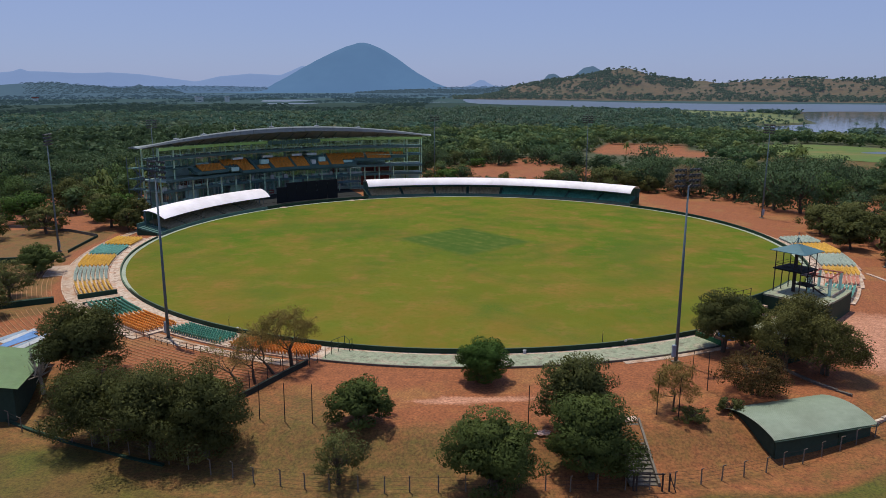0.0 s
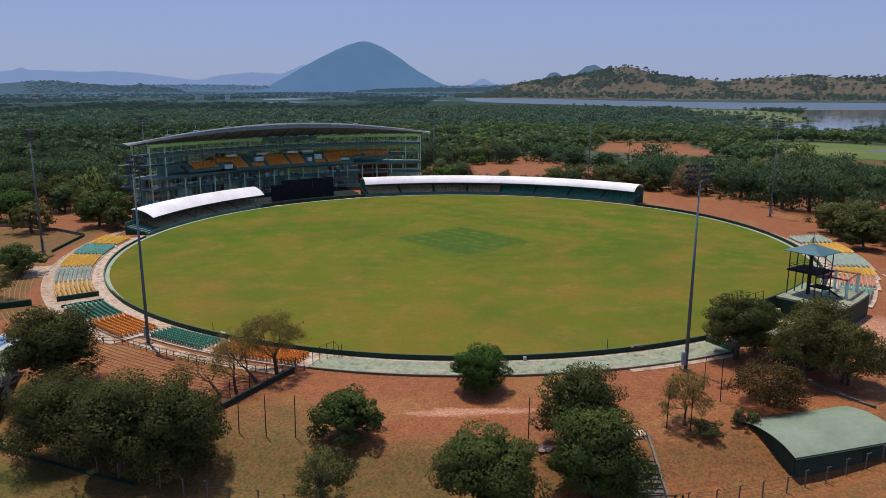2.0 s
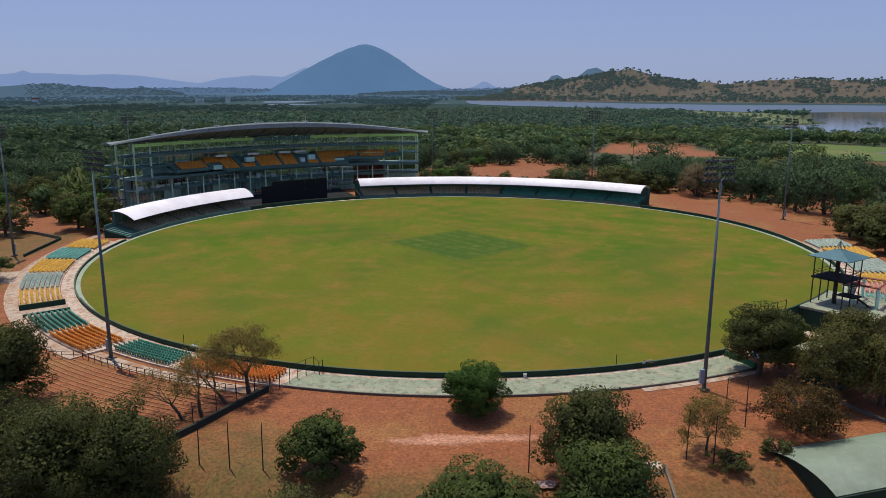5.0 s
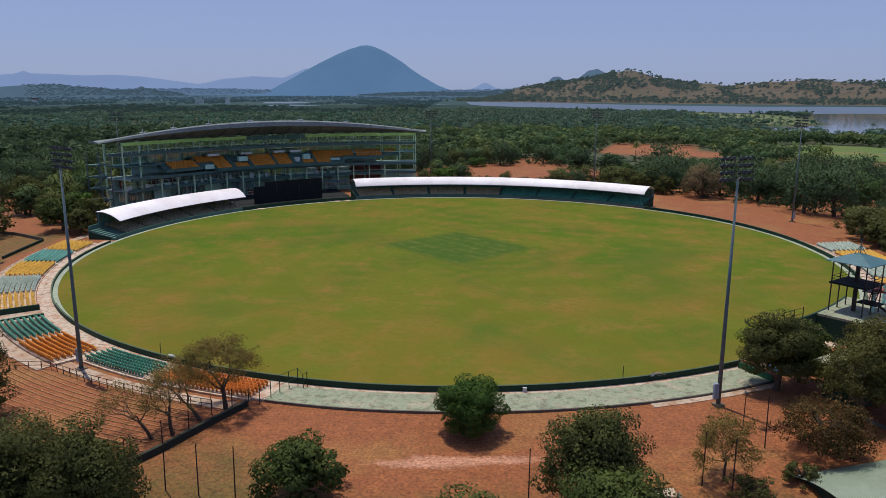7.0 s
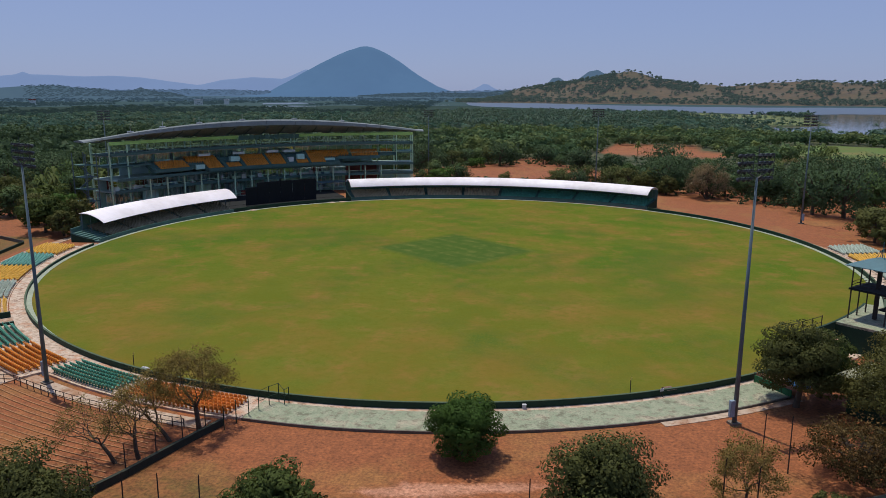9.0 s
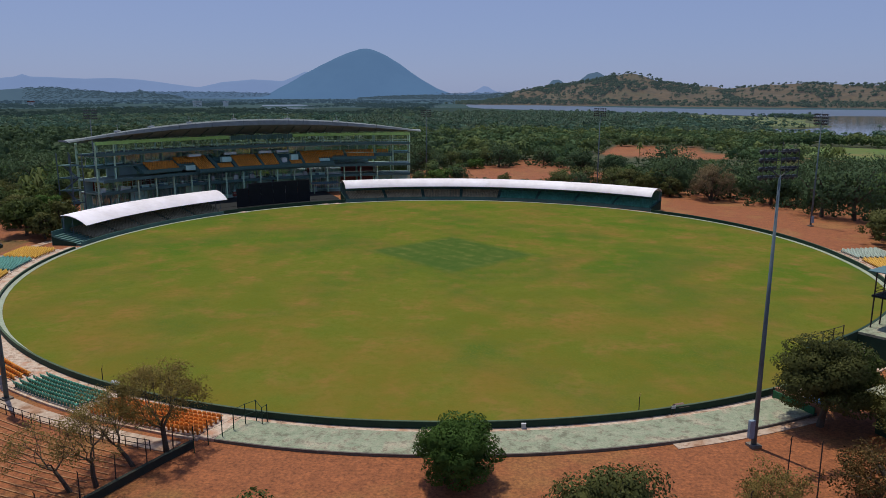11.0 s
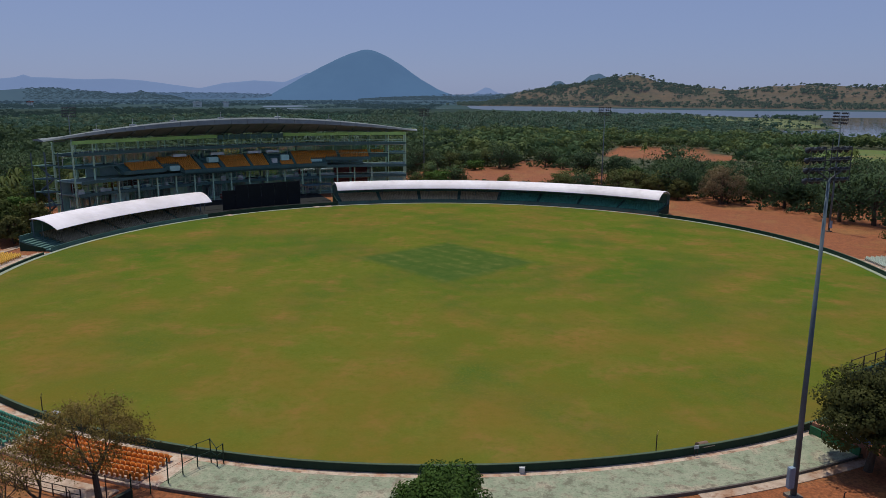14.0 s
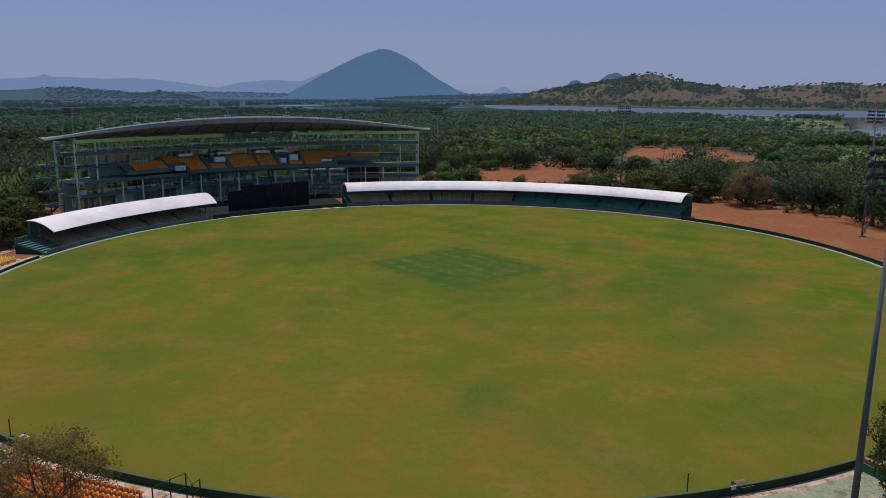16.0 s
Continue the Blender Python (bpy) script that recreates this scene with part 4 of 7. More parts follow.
    walls = {0: M_TEALWALL, 1: M_GREYWALL, 2: M_PALEG}
    for i in range(bays):
        b0, b1 = bear[i] + 0.18, bear[i + 1] - 0.18
        mid = (b0 + b1) / 2
        for lev, (z, h, r) in enumerate(((0.3, 4.5, 107.5), (5.3, 2.9, 106.0), (11.6, 3.3, 109.0))):
            if i < 4 and lev < 2:
                continue
            k = rng.random()
            low = 0.8 if k < 0.45 else 0.2
            p("bay_wall", sweep(bmesh.new(), rect(r, r + 0.2, z, z + low), b0, b1, 1), walls[rng.choice((0, 0, 1, 2))])
            if lev == 0 and k < 0.35:
                p("bay_wall", sweep(bmesh.new(), rect(r, r + 0.2, z + low, z + h), b0, b1, 1), walls[rng.choice((0, 2, 2))])
                continue
            for c0, c1 in ((b0, mid - 0.06), (mid + 0.06, b1)):
                pane = p("pane", sweep(bmesh.new(), rect(r + 0.06, r + 0.1, z + low, z + h - 0.3), c0, c1, 1), glass)
                p("mullion", box(bmesh.new(), 0.12, 0.1, h - 0.3 - low, Matrix.Translation(polar(r + 0.02, c1 + 0.06, z + low)) @ Matrix.Rotation(radians(c1), 4, "Z")), M_GREYWALL, parent=None)
            p("lintel", sweep(bmesh.new(), rect(r - 0.04, r + 0.2, z + h - 0.3, z + h), b0 - 0.1, b1 + 0.1, 1), M_SLAB)
        if i < 4:
            for z in (2.2, 4.6, 8.4, 12.2):
                p("rail", beam(bmesh.new(), polar(104.5, bear[i], z), polar(104.5, bear[i + 1], z), 0.07), M_PALEG)
                p("rail", beam(bmesh.new(), polar(111.8, bear[i], z), polar(111.8, bear[i + 1], z), 0.06), M_PALEG)
            p("side_room", sweep(bmesh.new(), rect(111.0, 111.3, 0.25, 4.6 if i < 2 else 8.0), b0, b1, 1), M_RUST if i in (2, 3) else M_TEALWALL)
        p("top_rail", beam(bmesh.new(), polar(108.2, bear[i], 16.2), polar(108.2, bear[i + 1], 16.2), 0.05), M_PALEG)
        if i % 3 == 1:
            p("room_wall", sweep(bmesh.new(), rect(107.6, 111.9, 5.25, 8.1), b1 + 0.1, b1 + 0.22, 1), M_GREYWALL)
        if i in (7, 8, 10, 12):
            p("counter", sweep(bmesh.new(), rect(105.4, 106.6, 12.9, 13.6), b0 + 0.3, b1 - 0.3, 1), M_GREYWALL, "pale box on the upper tier")
        p("ceiling_strip", sweep(bmesh.new(), rect(104.4, 112.1, 14.6, 14.7), b0, b1, 1), M_GREYWALL)
    # rooms behind the glass: back walls of many colours, partitions and furniture
    room = (M_TEALWALL, M_TEALWALL, M_GREYWALL, M_GREYWALL, M_CABINET, M_RUST, M_PALEG, M_SLABTOP)
    for i in range(5, bays):
        for z, h, r in ((0.3, 4.5, 111.2), (5.3, 2.8, 110.2)):
            cuts = [bear[i], bear[i] + (bear[i + 1] - bear[i]) * rng.uniform(0.3, 0.7), bear[i + 1]]
            for c0, c1 in zip(cuts, cuts[1:]):
                p("room_wall", sweep(bmesh.new(), rect(r, r + 0.15, z, z + h), c0 + 0.02, c1 - 0.02, 1), rng.choice(room))
        c = rng.uniform(bear[i] + 0.4, bear[i + 1] - 0.9)
        p("counter", sweep(bmesh.new(), rect(104.6, 105.4, 5.25, 5.25 + rng.uniform(0.8, 1.6)), c, c + rng.uniform(0.3, 0.8), 1), rng.choice((M_WHITESHEET, M_BLUEROOF, M_GREYWALL)))
        c = rng.uniform(bear[i] + 0.4, bear[i + 1] - 0.9)
        p("counter", sweep(bmesh.new(), rect(104.6, 105.6, 0.25, rng.uniform(1.2, 2.2)), c, c + rng.uniform(0.4, 1.0), 1), rng.choice((M_WHITESHEET, M_TEALWALL, M_RUST, M_GREYWALL)))
    for i in range(bays):
        for k in (1, 2, 3):
            a = bear[i] + (bear[i + 1] - bear[i]) * k / 4
            p("baluster", beam(bmesh.new(), polar(104.1, a, 15.2), polar(104.1, a, 16.3), 0.035, n=4), M_PALEG)
        if i >= 4:
            for z0_, z1_, r in ((5.5, 7.9, 105.9), (0.6, 4.5, 107.4)):
                for k in (1, 3):
                    a = bear[i] + (bear[i + 1] - bear[i]) * k / 4
                    p("mullion", box(bmesh.new(), 0.1, 0.1, z1_ - z0_, Matrix.Translation(polar(r, a, z0_)) @ Matrix.Rotation(radians(a), 4, "Z")), M_GREYWALL)
            p("transom", sweep(bmesh.new(), rect(105.88, 105.95, 7.0, 7.1), bear[i] + 0.2, bear[i + 1] - 0.2, 1), M_GREYWALL)
    for k in range(12):
        a = 119.6 + 0.9 * k
        p("louvre", sweep(bmesh.new(), rect(104.0, 104.1, 17.3, 18.6), a, a + 0.8, 1), M_SLAB)
    # long leaf-shaped roof, deep in the middle and drawn in at both ends
    n = 22
    A0, A1 = 96.5, 156.2
    for i in range(n):
        bm, under = bmesh.new(), bmesh.new()
        rings, low = [], []
        for k in range(4):
            a = A0 + (A1 - A0) * (i + 0.008 + 0.984 * k / 3) / n
            f = taper(a)
            front, back, zt, deep = 106.5 - 7.2 * f, 109.5 + 8.0 * f, 19.0 + 4.5 * f, 0.35 + 1.35 * f
            prof = [(front - 0.25, zt - deep), (front, zt - 0.25 * deep), (front + 0.5, zt), (108.0, 19.35 + 1.2 * f), (back, 19.2), (back, 18.95), (107.6, 18.98), (front + 0.3, zt - deep + 0.06)]
            rings.append([bm.verts.new(polar(r, a, z)) for r, z in prof])
            low.append([under.verts.new(polar(r, a, z)) for r, z in ((front + 0.3, zt - deep), (107.6, 18.9), (back, 18.85), (back, 18.8), (107.6, 18.82), (front + 0.3, zt - deep - 0.08))])
        for mesh, rows in ((bm, rings), (under, low)):
            q = len(rows[0])
            for u, v in zip(rows, rows[1:]):
                for j in range(q):
                    mesh.faces.new((u[j], u[(j + 1) % q], v[(j + 1) % q], v[j]))
            mesh.faces.new(rows[0]); mesh.faces.new(rows[-1][::-1])
            bmesh.ops.recalc_face_normals(mesh, faces=mesh.faces[:])
        panel = p("roof_panel", bm, M_ROOFG, "" if i else "curved grey metal roof panel")
        p("soffit", under, M_SOFFIT, "dark sloping soffit" if not i else "", parent=panel)
    for a in (112, 121, 130.5, 138, 144, 149):
        f = taper(a)
        q = polar(107.4 - 7.2 * f, a, 18.95 + 4.5 * f)
        bm = box(bmesh.new(), 0.8, 1.6, 0.35, Matrix.Translation(q) @ Matrix.Rotation(radians(a), 4, "Z"))
        beam(bm, q, q + Vector((0, 0, 1.8)), 0.06)
        p("roof_vent", bm, M_WHITESHEET, "small white roof vent")
    # dark back wall of the storeys, closed between the open end bays
    for z, h in ((0.25, 4.65), (5.25, 2.95), (8.55, 6.35)):
        p("back_wall", sweep(bmesh.new(), rect(112.2, 112.45, z, z + h), 105.5, 148.5, 1.5), M_BACKWALL, "teal plastered back wall")
    p("floor_slab", sweep(bmesh.new(), rect(103.6, 112.6, 11.7, 12.05), 146.2, PA1, 1.5), M_SLAB)
    p("floor_slab", sweep(bmesh.new(), rect(103.6, 112.6, 11.9, 12.1), PA0, 101.4, 1.5), M_SLAB)
    # stair tower at the west end
    for a, r in ((154.4, 106), (156.2, 106), (154.4, 111), (156.2, 111)):
        p("stair_post", beam(bmesh.new(), polar(r, a, -0.4), polar(r, a, 16), 0.14), M_STEEL)
    for i, z in enumerate((3.2, 6.4, 9.6, 12.8)):
        p("landing", sweep(bmesh.new(), rect(106, 111, z, z + 0.15), 154.3, 156.3, 1), M_SLAB)
        p("flight", beam(bmesh.new(), polar(106 if i % 2 else 111, 155.3, z - 3.1), polar(111 if i % 2 else 106, 155.3, z), 0.25, n=4), M_STEEL)
        p("rail", beam(bmesh.new(), polar(106, 154.3, z + 1), polar(106, 156.3, z + 1), 0.05), M_PALEG)
    # open lower rooms towards the field
    p("canopy", sweep(bmesh.new(), rect(98.5, 103.6, 3.1, 3.25), 112, 117, 1), M_BLUEROOF, "pale entrance canopy")
    for a in (112.2, 116.8):
        p("canopy_post", beam(bmesh.new(), polar(98.8, a, -0.1), polar(98.8, a, 3.1), 0.07), M_PALEG)
    return t


pavilion()


def sight_screen():
    t = thing("sight_screen", "tall black cricket sight screen on a frame", "sight screen", at=polar(83, 128))
    inv = t.matrix_world.inverted()
    def p(name, bm, m):
        bm.transform(inv)
        return part(name, bm, m, t)
    for i in range(6):
        a0 = 120.8 + 2.55 * i
        p("panel", sweep(bmesh.new(), rect(83.0, 83.15, 0.3, 6.6 if i < 5 else 5.4), a0 + 0.03, a0 + 2.52, 1), M_DARK)
        p("leg", beam(bmesh.new(), polar(83.4, a0, -0.05), polar(83.4, a0, 6.4), 0.1), M_STEEL)
        p("stay", beam(bmesh.new(), polar(83.3, a0, 5.5), polar(86, a0, -0.05), 0.07), M_STEEL)
    return t


sight_screen()
# near-black floors: the shade between the stands is put into their colour
structure("players_enclosure", sweep(bmesh.new(), rect(86.5, 103.4, -0.1, 0.2), 114.2, 141, 1.5), M_DARK, "apron before the pavilion, near black for its shade", "floor")
structure("enclosure_wall", sweep(bmesh.new(), rect(77.6, 77.85, -0.1, 0.9), 114.4, 141.3, 1.0), M_WALL, "low dark green wall before the pavilion", "wall")
structure("enclosure_floor", sweep(bmesh.new(), rect(77.85, 86.5, -0.1, 0.15), 114.4, 141.3, 1.0), M_DARK, "floor of the players' enclosure, near black for its shade", "floor")
for a in (116.5, 119, 137.4):
    structure("boundary_ramp", sweep(bmesh.new(), rect(75.6, 77.55, -0.05, 0.09), a - 0.6, a + 0.6, 0.6), M_CONC, "pale concrete ramp on to the field", "ramp")


# ---- floodlight masts ----
def light_mast():
    t = thing("light_mast", "slim grey floodlight mast with four rows of lamps", "floodlight", "floodlight masts")
    H = 24.6
    part("pole", beam(bmesh.new(), (0, 0, -0.2), (0, 0, H), 0.25, 0.11, 12), M_STEEL, t, smooth=True)
    part("base_plate", box(bmesh.new(), 1.0, 1.0, 0.25), M_CPOST, t)
    cab = part("cabinet", box(bmesh.new(), 0.5, 0.35, 1.7, Matrix.Translation((-0.42, 0, 0.9))), M_CABINET, t, "pale blue switch cabinet")
    part("cabinet_door", box(bmesh.new(), 0.03, 0.28, 1.5, Matrix.Translation((-0.68, 0, 1.0))), M_CABINET, cab)
    bm = bmesh.new()
    for i in range(4):
        beam(bm, (-1.85, 0, H - 0.1 + 0.72 * i), (1.85, 0, H - 0.1 + 0.72 * i), 0.035)
    for x in (-1.8, -0.5, 0.5, 1.8):
        beam(bm, (x, 0, H - 0.2), (x, 0, H + 2.2), 0.03)
    beam(bm, (0, 0, H - 0.05), (-1.1, 0, H + 0.6), 0.06)
    beam(bm, (0, 0, H - 0.05), (1.1, 0, H + 0.6), 0.06)
    beam(bm, (0, 0, H - 0.05), (0, 0, H + 2.9), 0.03)
    part("lamp_frame", bm, M_LAMP, t)
    lamp = bmesh.new()
    beam(lamp, (0, 0, 0), (0, 0.30, -0.17), 0.11, 0.235, 8)
    box(lamp, 0.16, 0.18, 0.16, Matrix.Translation((0, -0.10, -0.05)))
    first = part("floodlight", lamp, M_LAMP, t, "dark grey floodlight")
    me = first.data
    slots = [(x, z) for z in range(4) for x in (-1.7, -1.12, -0.56, 0.56, 1.12, 1.7)]
    first.location = (slots[0][0], 0.16, H + slots[0][1] * 0.72)
    for x, z in slots[1:]:
        share("floodlight", me, t, Matrix.Translation((x, 0.16, H + z * 0.72)))
    return t


MASTS = [(30.2, -79.6), (-43.6, -71.6), (88.2, 36.0), (-91.5, -13.0), (-97.4, 58.5), (-10.2, 147.0), (47.5, 97.0), (90.5, -23.5)]
first_mast = light_mast()
for k, (x, y) in enumerate(MASTS):
    z = max(ground_z(x, y), -3)
    m = Matrix.Translation((x, y, z)) @ Matrix.Rotation(math.atan2(CY - y, CX - x) - math.pi / 2, 4, "Z")
    if k == 0:
        first_mast.matrix_world = m
    else:
        copy_thing(first_mast, m)


# ---- commentary tower and its base building on the boundary ----
def tower():
    TA = -46.5
    base = thing("boundary_building", "green concrete building on the boundary with an open roof deck", "building", at=polar(81, TA))
    inv = base.matrix_world.inverted()
    def p(name, bm, m, words="", owner=None):
        bm.transform((owner or base).matrix_world.inverted())
        return part(name, bm, m, owner or base, words)
    p("wall", sweep(bmesh.new(), rect(75.4, 75.7, -0.1, 3.65), -57, -39.5, 1), M_WALL)
    p("deck", sweep(bmesh.new(), rect(75.7, 85.6, 3.3, 3.6), -48.6, -39.5, 1), M_GREENDECK, "green-painted concrete roof deck")
    p("wall", sweep(bmesh.new(), rect(85.3, 85.6, -0.1, 3.3), -48.6, -39.5, 1), M_WALL)
    p("wall", sweep(bmesh.new(), rect(75.7, 85.3, -0.1, 3.3), -48.6, -48.3, 1), M_WALL)
    p("wall", sweep(bmesh.new(), rect(75.7, 85.3, -0.1, 3.3), -39.8, -39.5, 1), M_WALL)
    p("green_deck", sweep(bmesh.new(), rect(80.2, 84.3, 3.6, 3.66), -44.5, -40, 1), M_GREENDECK, "green-painted deck")
    p("parapet", sweep(bmesh.new(), rect(84.4, 84.6, 3.6, 3.95), -44.5, -39.5, 1), M_CONC)
    p("ledge", sweep(bmesh.new(), rect(75.7, 76.7, -0.1, 1.7), -57, -48.6, 1), M_CONC, "pale concrete ledge")
    for a in (-56.5, -54.8, -53.1, -51.4):
        p("rail_post", beam(bmesh.new(), polar(75.55, a, 3.6), polar(75.55, a, 5.1), 0.06), M_POST)
    for z in (4.2, 5.0):
        p("rail", beam(bmesh.new(), polar(75.55, -56.5, z), polar(75.55, -51.4, z), 0.04), M_POST)
    # pergola of red beams
    for a in (-44.2, -40.3):
        for r in (80.6, 83.9):
            p("frame_post", box(bmesh.new(), 0.35, 0.35, 3.0, Matrix.Translation(polar(r, a, 3.6))), M_TEALWALL)
        p("frame_beam", beam(bmesh.new(), polar(80.3, a, 6.7), polar(84.2, a, 6.7), 0.14, n=4), M_RUST, "red-painted beam")
    for r in (80.6, 83.9):
        p("frame_beam", beam(bmesh.new(), polar(r, -44.4, 6.7), polar(r, -40.1, 6.7), 0.14, n=4), M_RUST)
    p("awning", sweep(bmesh.new(), rect(79.2, 81.2, 6.4, 6.5), -44.6, -42, 1), M_RUST, "faded red awning")
    c = Vector((56.5, -55.6, 3.6))
    t = thing("camera_tower", "dark steel viewing tower with a blue metal roof and stairs", "tower", at=c, rz=36)
    def q(name, bm, m, words=""):
        bm.transform(Matrix.Diagonal((0.775, 0.775, 0.835, 1)))
        return part(name, bm, m, t, words)
    s = 2.9
    for x, y in ((-s, -s), (s, -s), (-s, s), (s, s), (0, -s), (0, s)):
        q("column", beam(bmesh.new(), (x, y, -0.05), (x, y, 8.6), 0.12, 0.11, 8), M_POST)
    q("core", box(bmesh.new(), 0.55, 0.55, 8.8), M_POST)
    q("platform", box(bmesh.new(), 2 * s + 0.6, 2 * s + 0.6, 0.3, Matrix.Translation((0, 0, 4.6))), M_DARK, "dark timber platform")
    q("lower_platform", box(bmesh.new(), 2.6, 3.4, 0.2, Matrix.Translation((-1.4, -3.3, 2.2))), M_DARK)
    for z in (5.4, 5.9):
        for u, v in (((-s, -s), (s, -s)), ((-s, s), (s, s)), ((-s, -s), (-s, s)), ((s, -s), (s, s))):
            q("rail", beam(bmesh.new(), (*u, z), (*v, z), 0.04), M_POST)
    bm = bmesh.new()
    R = s + 1.0
    low = [bm.verts.new((x * R, y * R, 8.5)) for x, y in ((-1, -1), (1, -1), (1, 1), (-1, 1))]
    up = [bm.verts.new((x * 0.5, y * 0.5, 9.75)) for x, y in ((-1, -1), (1, -1), (1, 1), (-1, 1))]
    lo2 = [bm.verts.new((x * R, y * R, 8.4)) for x, y in ((-1, -1), (1, -1), (1, 1), (-1, 1))]
    for i in range(4):
        j = (i + 1) % 4
        bm.faces.new((low[i], low[j], up[j], up[i])); bm.faces.new((lo2[i], lo2[j], low[j], low[i]))
    bm.faces.new(up); bm.faces.new(lo2[::-1])
    q("roof", bm, M_BLUEROOF, "hipped slate-blue metal roof")
    bm = bmesh.new()
    beam(bm, (0, 0, 9.7), (0, 0, 12.2), 0.07)
    for x, y in ((-0.8, -0.8), (0.8, -0.8), (0.8, 0.8), (-0.8, 0.8)):
        beam(bm, (x, y, 9.4), (0, 0, 11.2), 0.05)
    q("finial", bm, M_BLUEROOF, "braced steel finial")
    for k, (p0, p1) in enumerate((((2.6, -5.4, 0.0), (-0.6, -3.9, 2.2)), ((-2.4, -3.9, 2.3), (2.2, -2.6, 4.6)))):
        d = (Vector(p1) - Vector(p0))
        side = Vector((-d.y, d.x, 0)).normalized() * 0.5
        for sg in (-1, 1):
            q("stringer", beam(bmesh.new(), Vector(p0) + side * sg, Vector(p1) + side * sg, 0.09, n=4), M_POST)
            q("handrail", beam(bmesh.new(), Vector(p0) + side * sg + Vector((0, 0, 0.95)), Vector(p1) + side * sg + Vector((0, 0, 0.95)), 0.04), M_CPOST)
        for i in range(1, 10):
            bmt = box(bmesh.new(), 0.95, 0.28, 0.05, Matrix.Translation(Vector(p0) + d * i / 10) @ Matrix.Rotation(math.atan2(d.y, d.x) - math.pi / 2, 4, "Z"))
            q("tread", bmt, M_POST)


tower()


# ---- sheds ----
def barrel_shed():
    t = thing("barrel_shed", "dark green shed with a pale green barrel roof", "shed", at=(39.7, -96.3, -2.66), rz=18)
    L, W, H = 13.0, 7.6, 2.55
    for y in (-W / 2, W / 2):
        part("long_wall", box(bmesh.new(), L, 0.2, H + 0.05, Matrix.Translation((0, y, 0))), M_SHEDWALL, t)
    arc = [(W / 2 * math.sin(q), H + 2.9 * (math.cos(q) - math.cos(0.78)) ) for q in [-0.78 + 1.56 * i / 12 for i in range(13)]]
    k = (W / 2) / arc[-1][0]
    for x in (-L / 2, L / 2):
        bm = bmesh.new()
        pts = [(-W / 2 + 0.1, 0)] + [(u * k * 0.97, H + (v - H) * 0.97) for u, v in arc] + [(W / 2 - 0.1, 0)]
        f = [bm.verts.new((x - 0.1, u, v)) for u, v in pts]
        g = [bm.verts.new((x + 0.1, u, v)) for u, v in pts]
        bm.faces.new(f); bm.faces.new(g[::-1])
        for i in range(len(f)):
            j = (i + 1) % len(f)
            bm.faces.new((f[i], g[i], g[j], f[j]))
        bmesh.ops.recalc_face_normals(bm, faces=bm.faces[:])
        part("end_wall", bm, M_SHEDWALL, t)
    n = 15
    for s in range(n):                                 # roof in ribbed sheets across the barrel
        bm = bmesh.new()
        x0, x1 = -L / 2 - 0.6 + (L + 1.2) * s / n, -L / 2 - 0.6 + (L + 1.2) * (s + 1) / n
        cols = []
        for i in range(9):
            x = x0 + (x1 - x0) * i / 8
            rib = 0.035 if i % 2 else 0.0
            cols.append(([bm.verts.new((x, u * 1.12 * k, v + 0.06 + rib - (0.05 if abs(u) > W * 0.46 else 0))) for u, v in arc], [bm.verts.new((x, u * 1.12 * k, v + 0.02)) for u, v in arc]))
        for (a, a2), (b, b2) in zip(cols, cols[1:]):
            for i in range(12):
                bm.faces.new((a[i], b[i], b[i + 1], a[i + 1]))
                bm.faces.new((a2[i + 1], b2[i + 1], b2[i], a2[i]))
            for e in (0, 12):
                bm.faces.new((a[e], a2[e], b2[e], b[e]))
        for c in (cols[0], cols[-1]):
            for i in range(12):
                bm.faces.new((c[0][i], c[0][i + 1], c[1][i + 1], c[1][i]))
        bmesh.ops.recalc_face_normals(bm, faces=bm.faces[:])
        part("roof_sheet", bm, M_SHEDROOF, t, "" if s else "pale green ribbed roof sheet")
    part("gutter", beam(bmesh.new(), (-L / 2 - 0.6, -W / 2 - 0.52, H - 0.1), (L / 2 + 0.6, -W / 2 - 0.52, H - 0.1), 0.09), M_SHEDWALL, t)
    d = part("door", box(bmesh.new(), 1.1, 0.06, 2.05, Matrix.Translation((2.5, -W / 2 - 0.13, 0.05))), M_WALL, t)
    part("slab", box(bmesh.new(), L + 0.8, W + 0.8, 0.12, Matrix.Translation((0, 0, -0.08))), M_PATH, t)


barrel_shed()


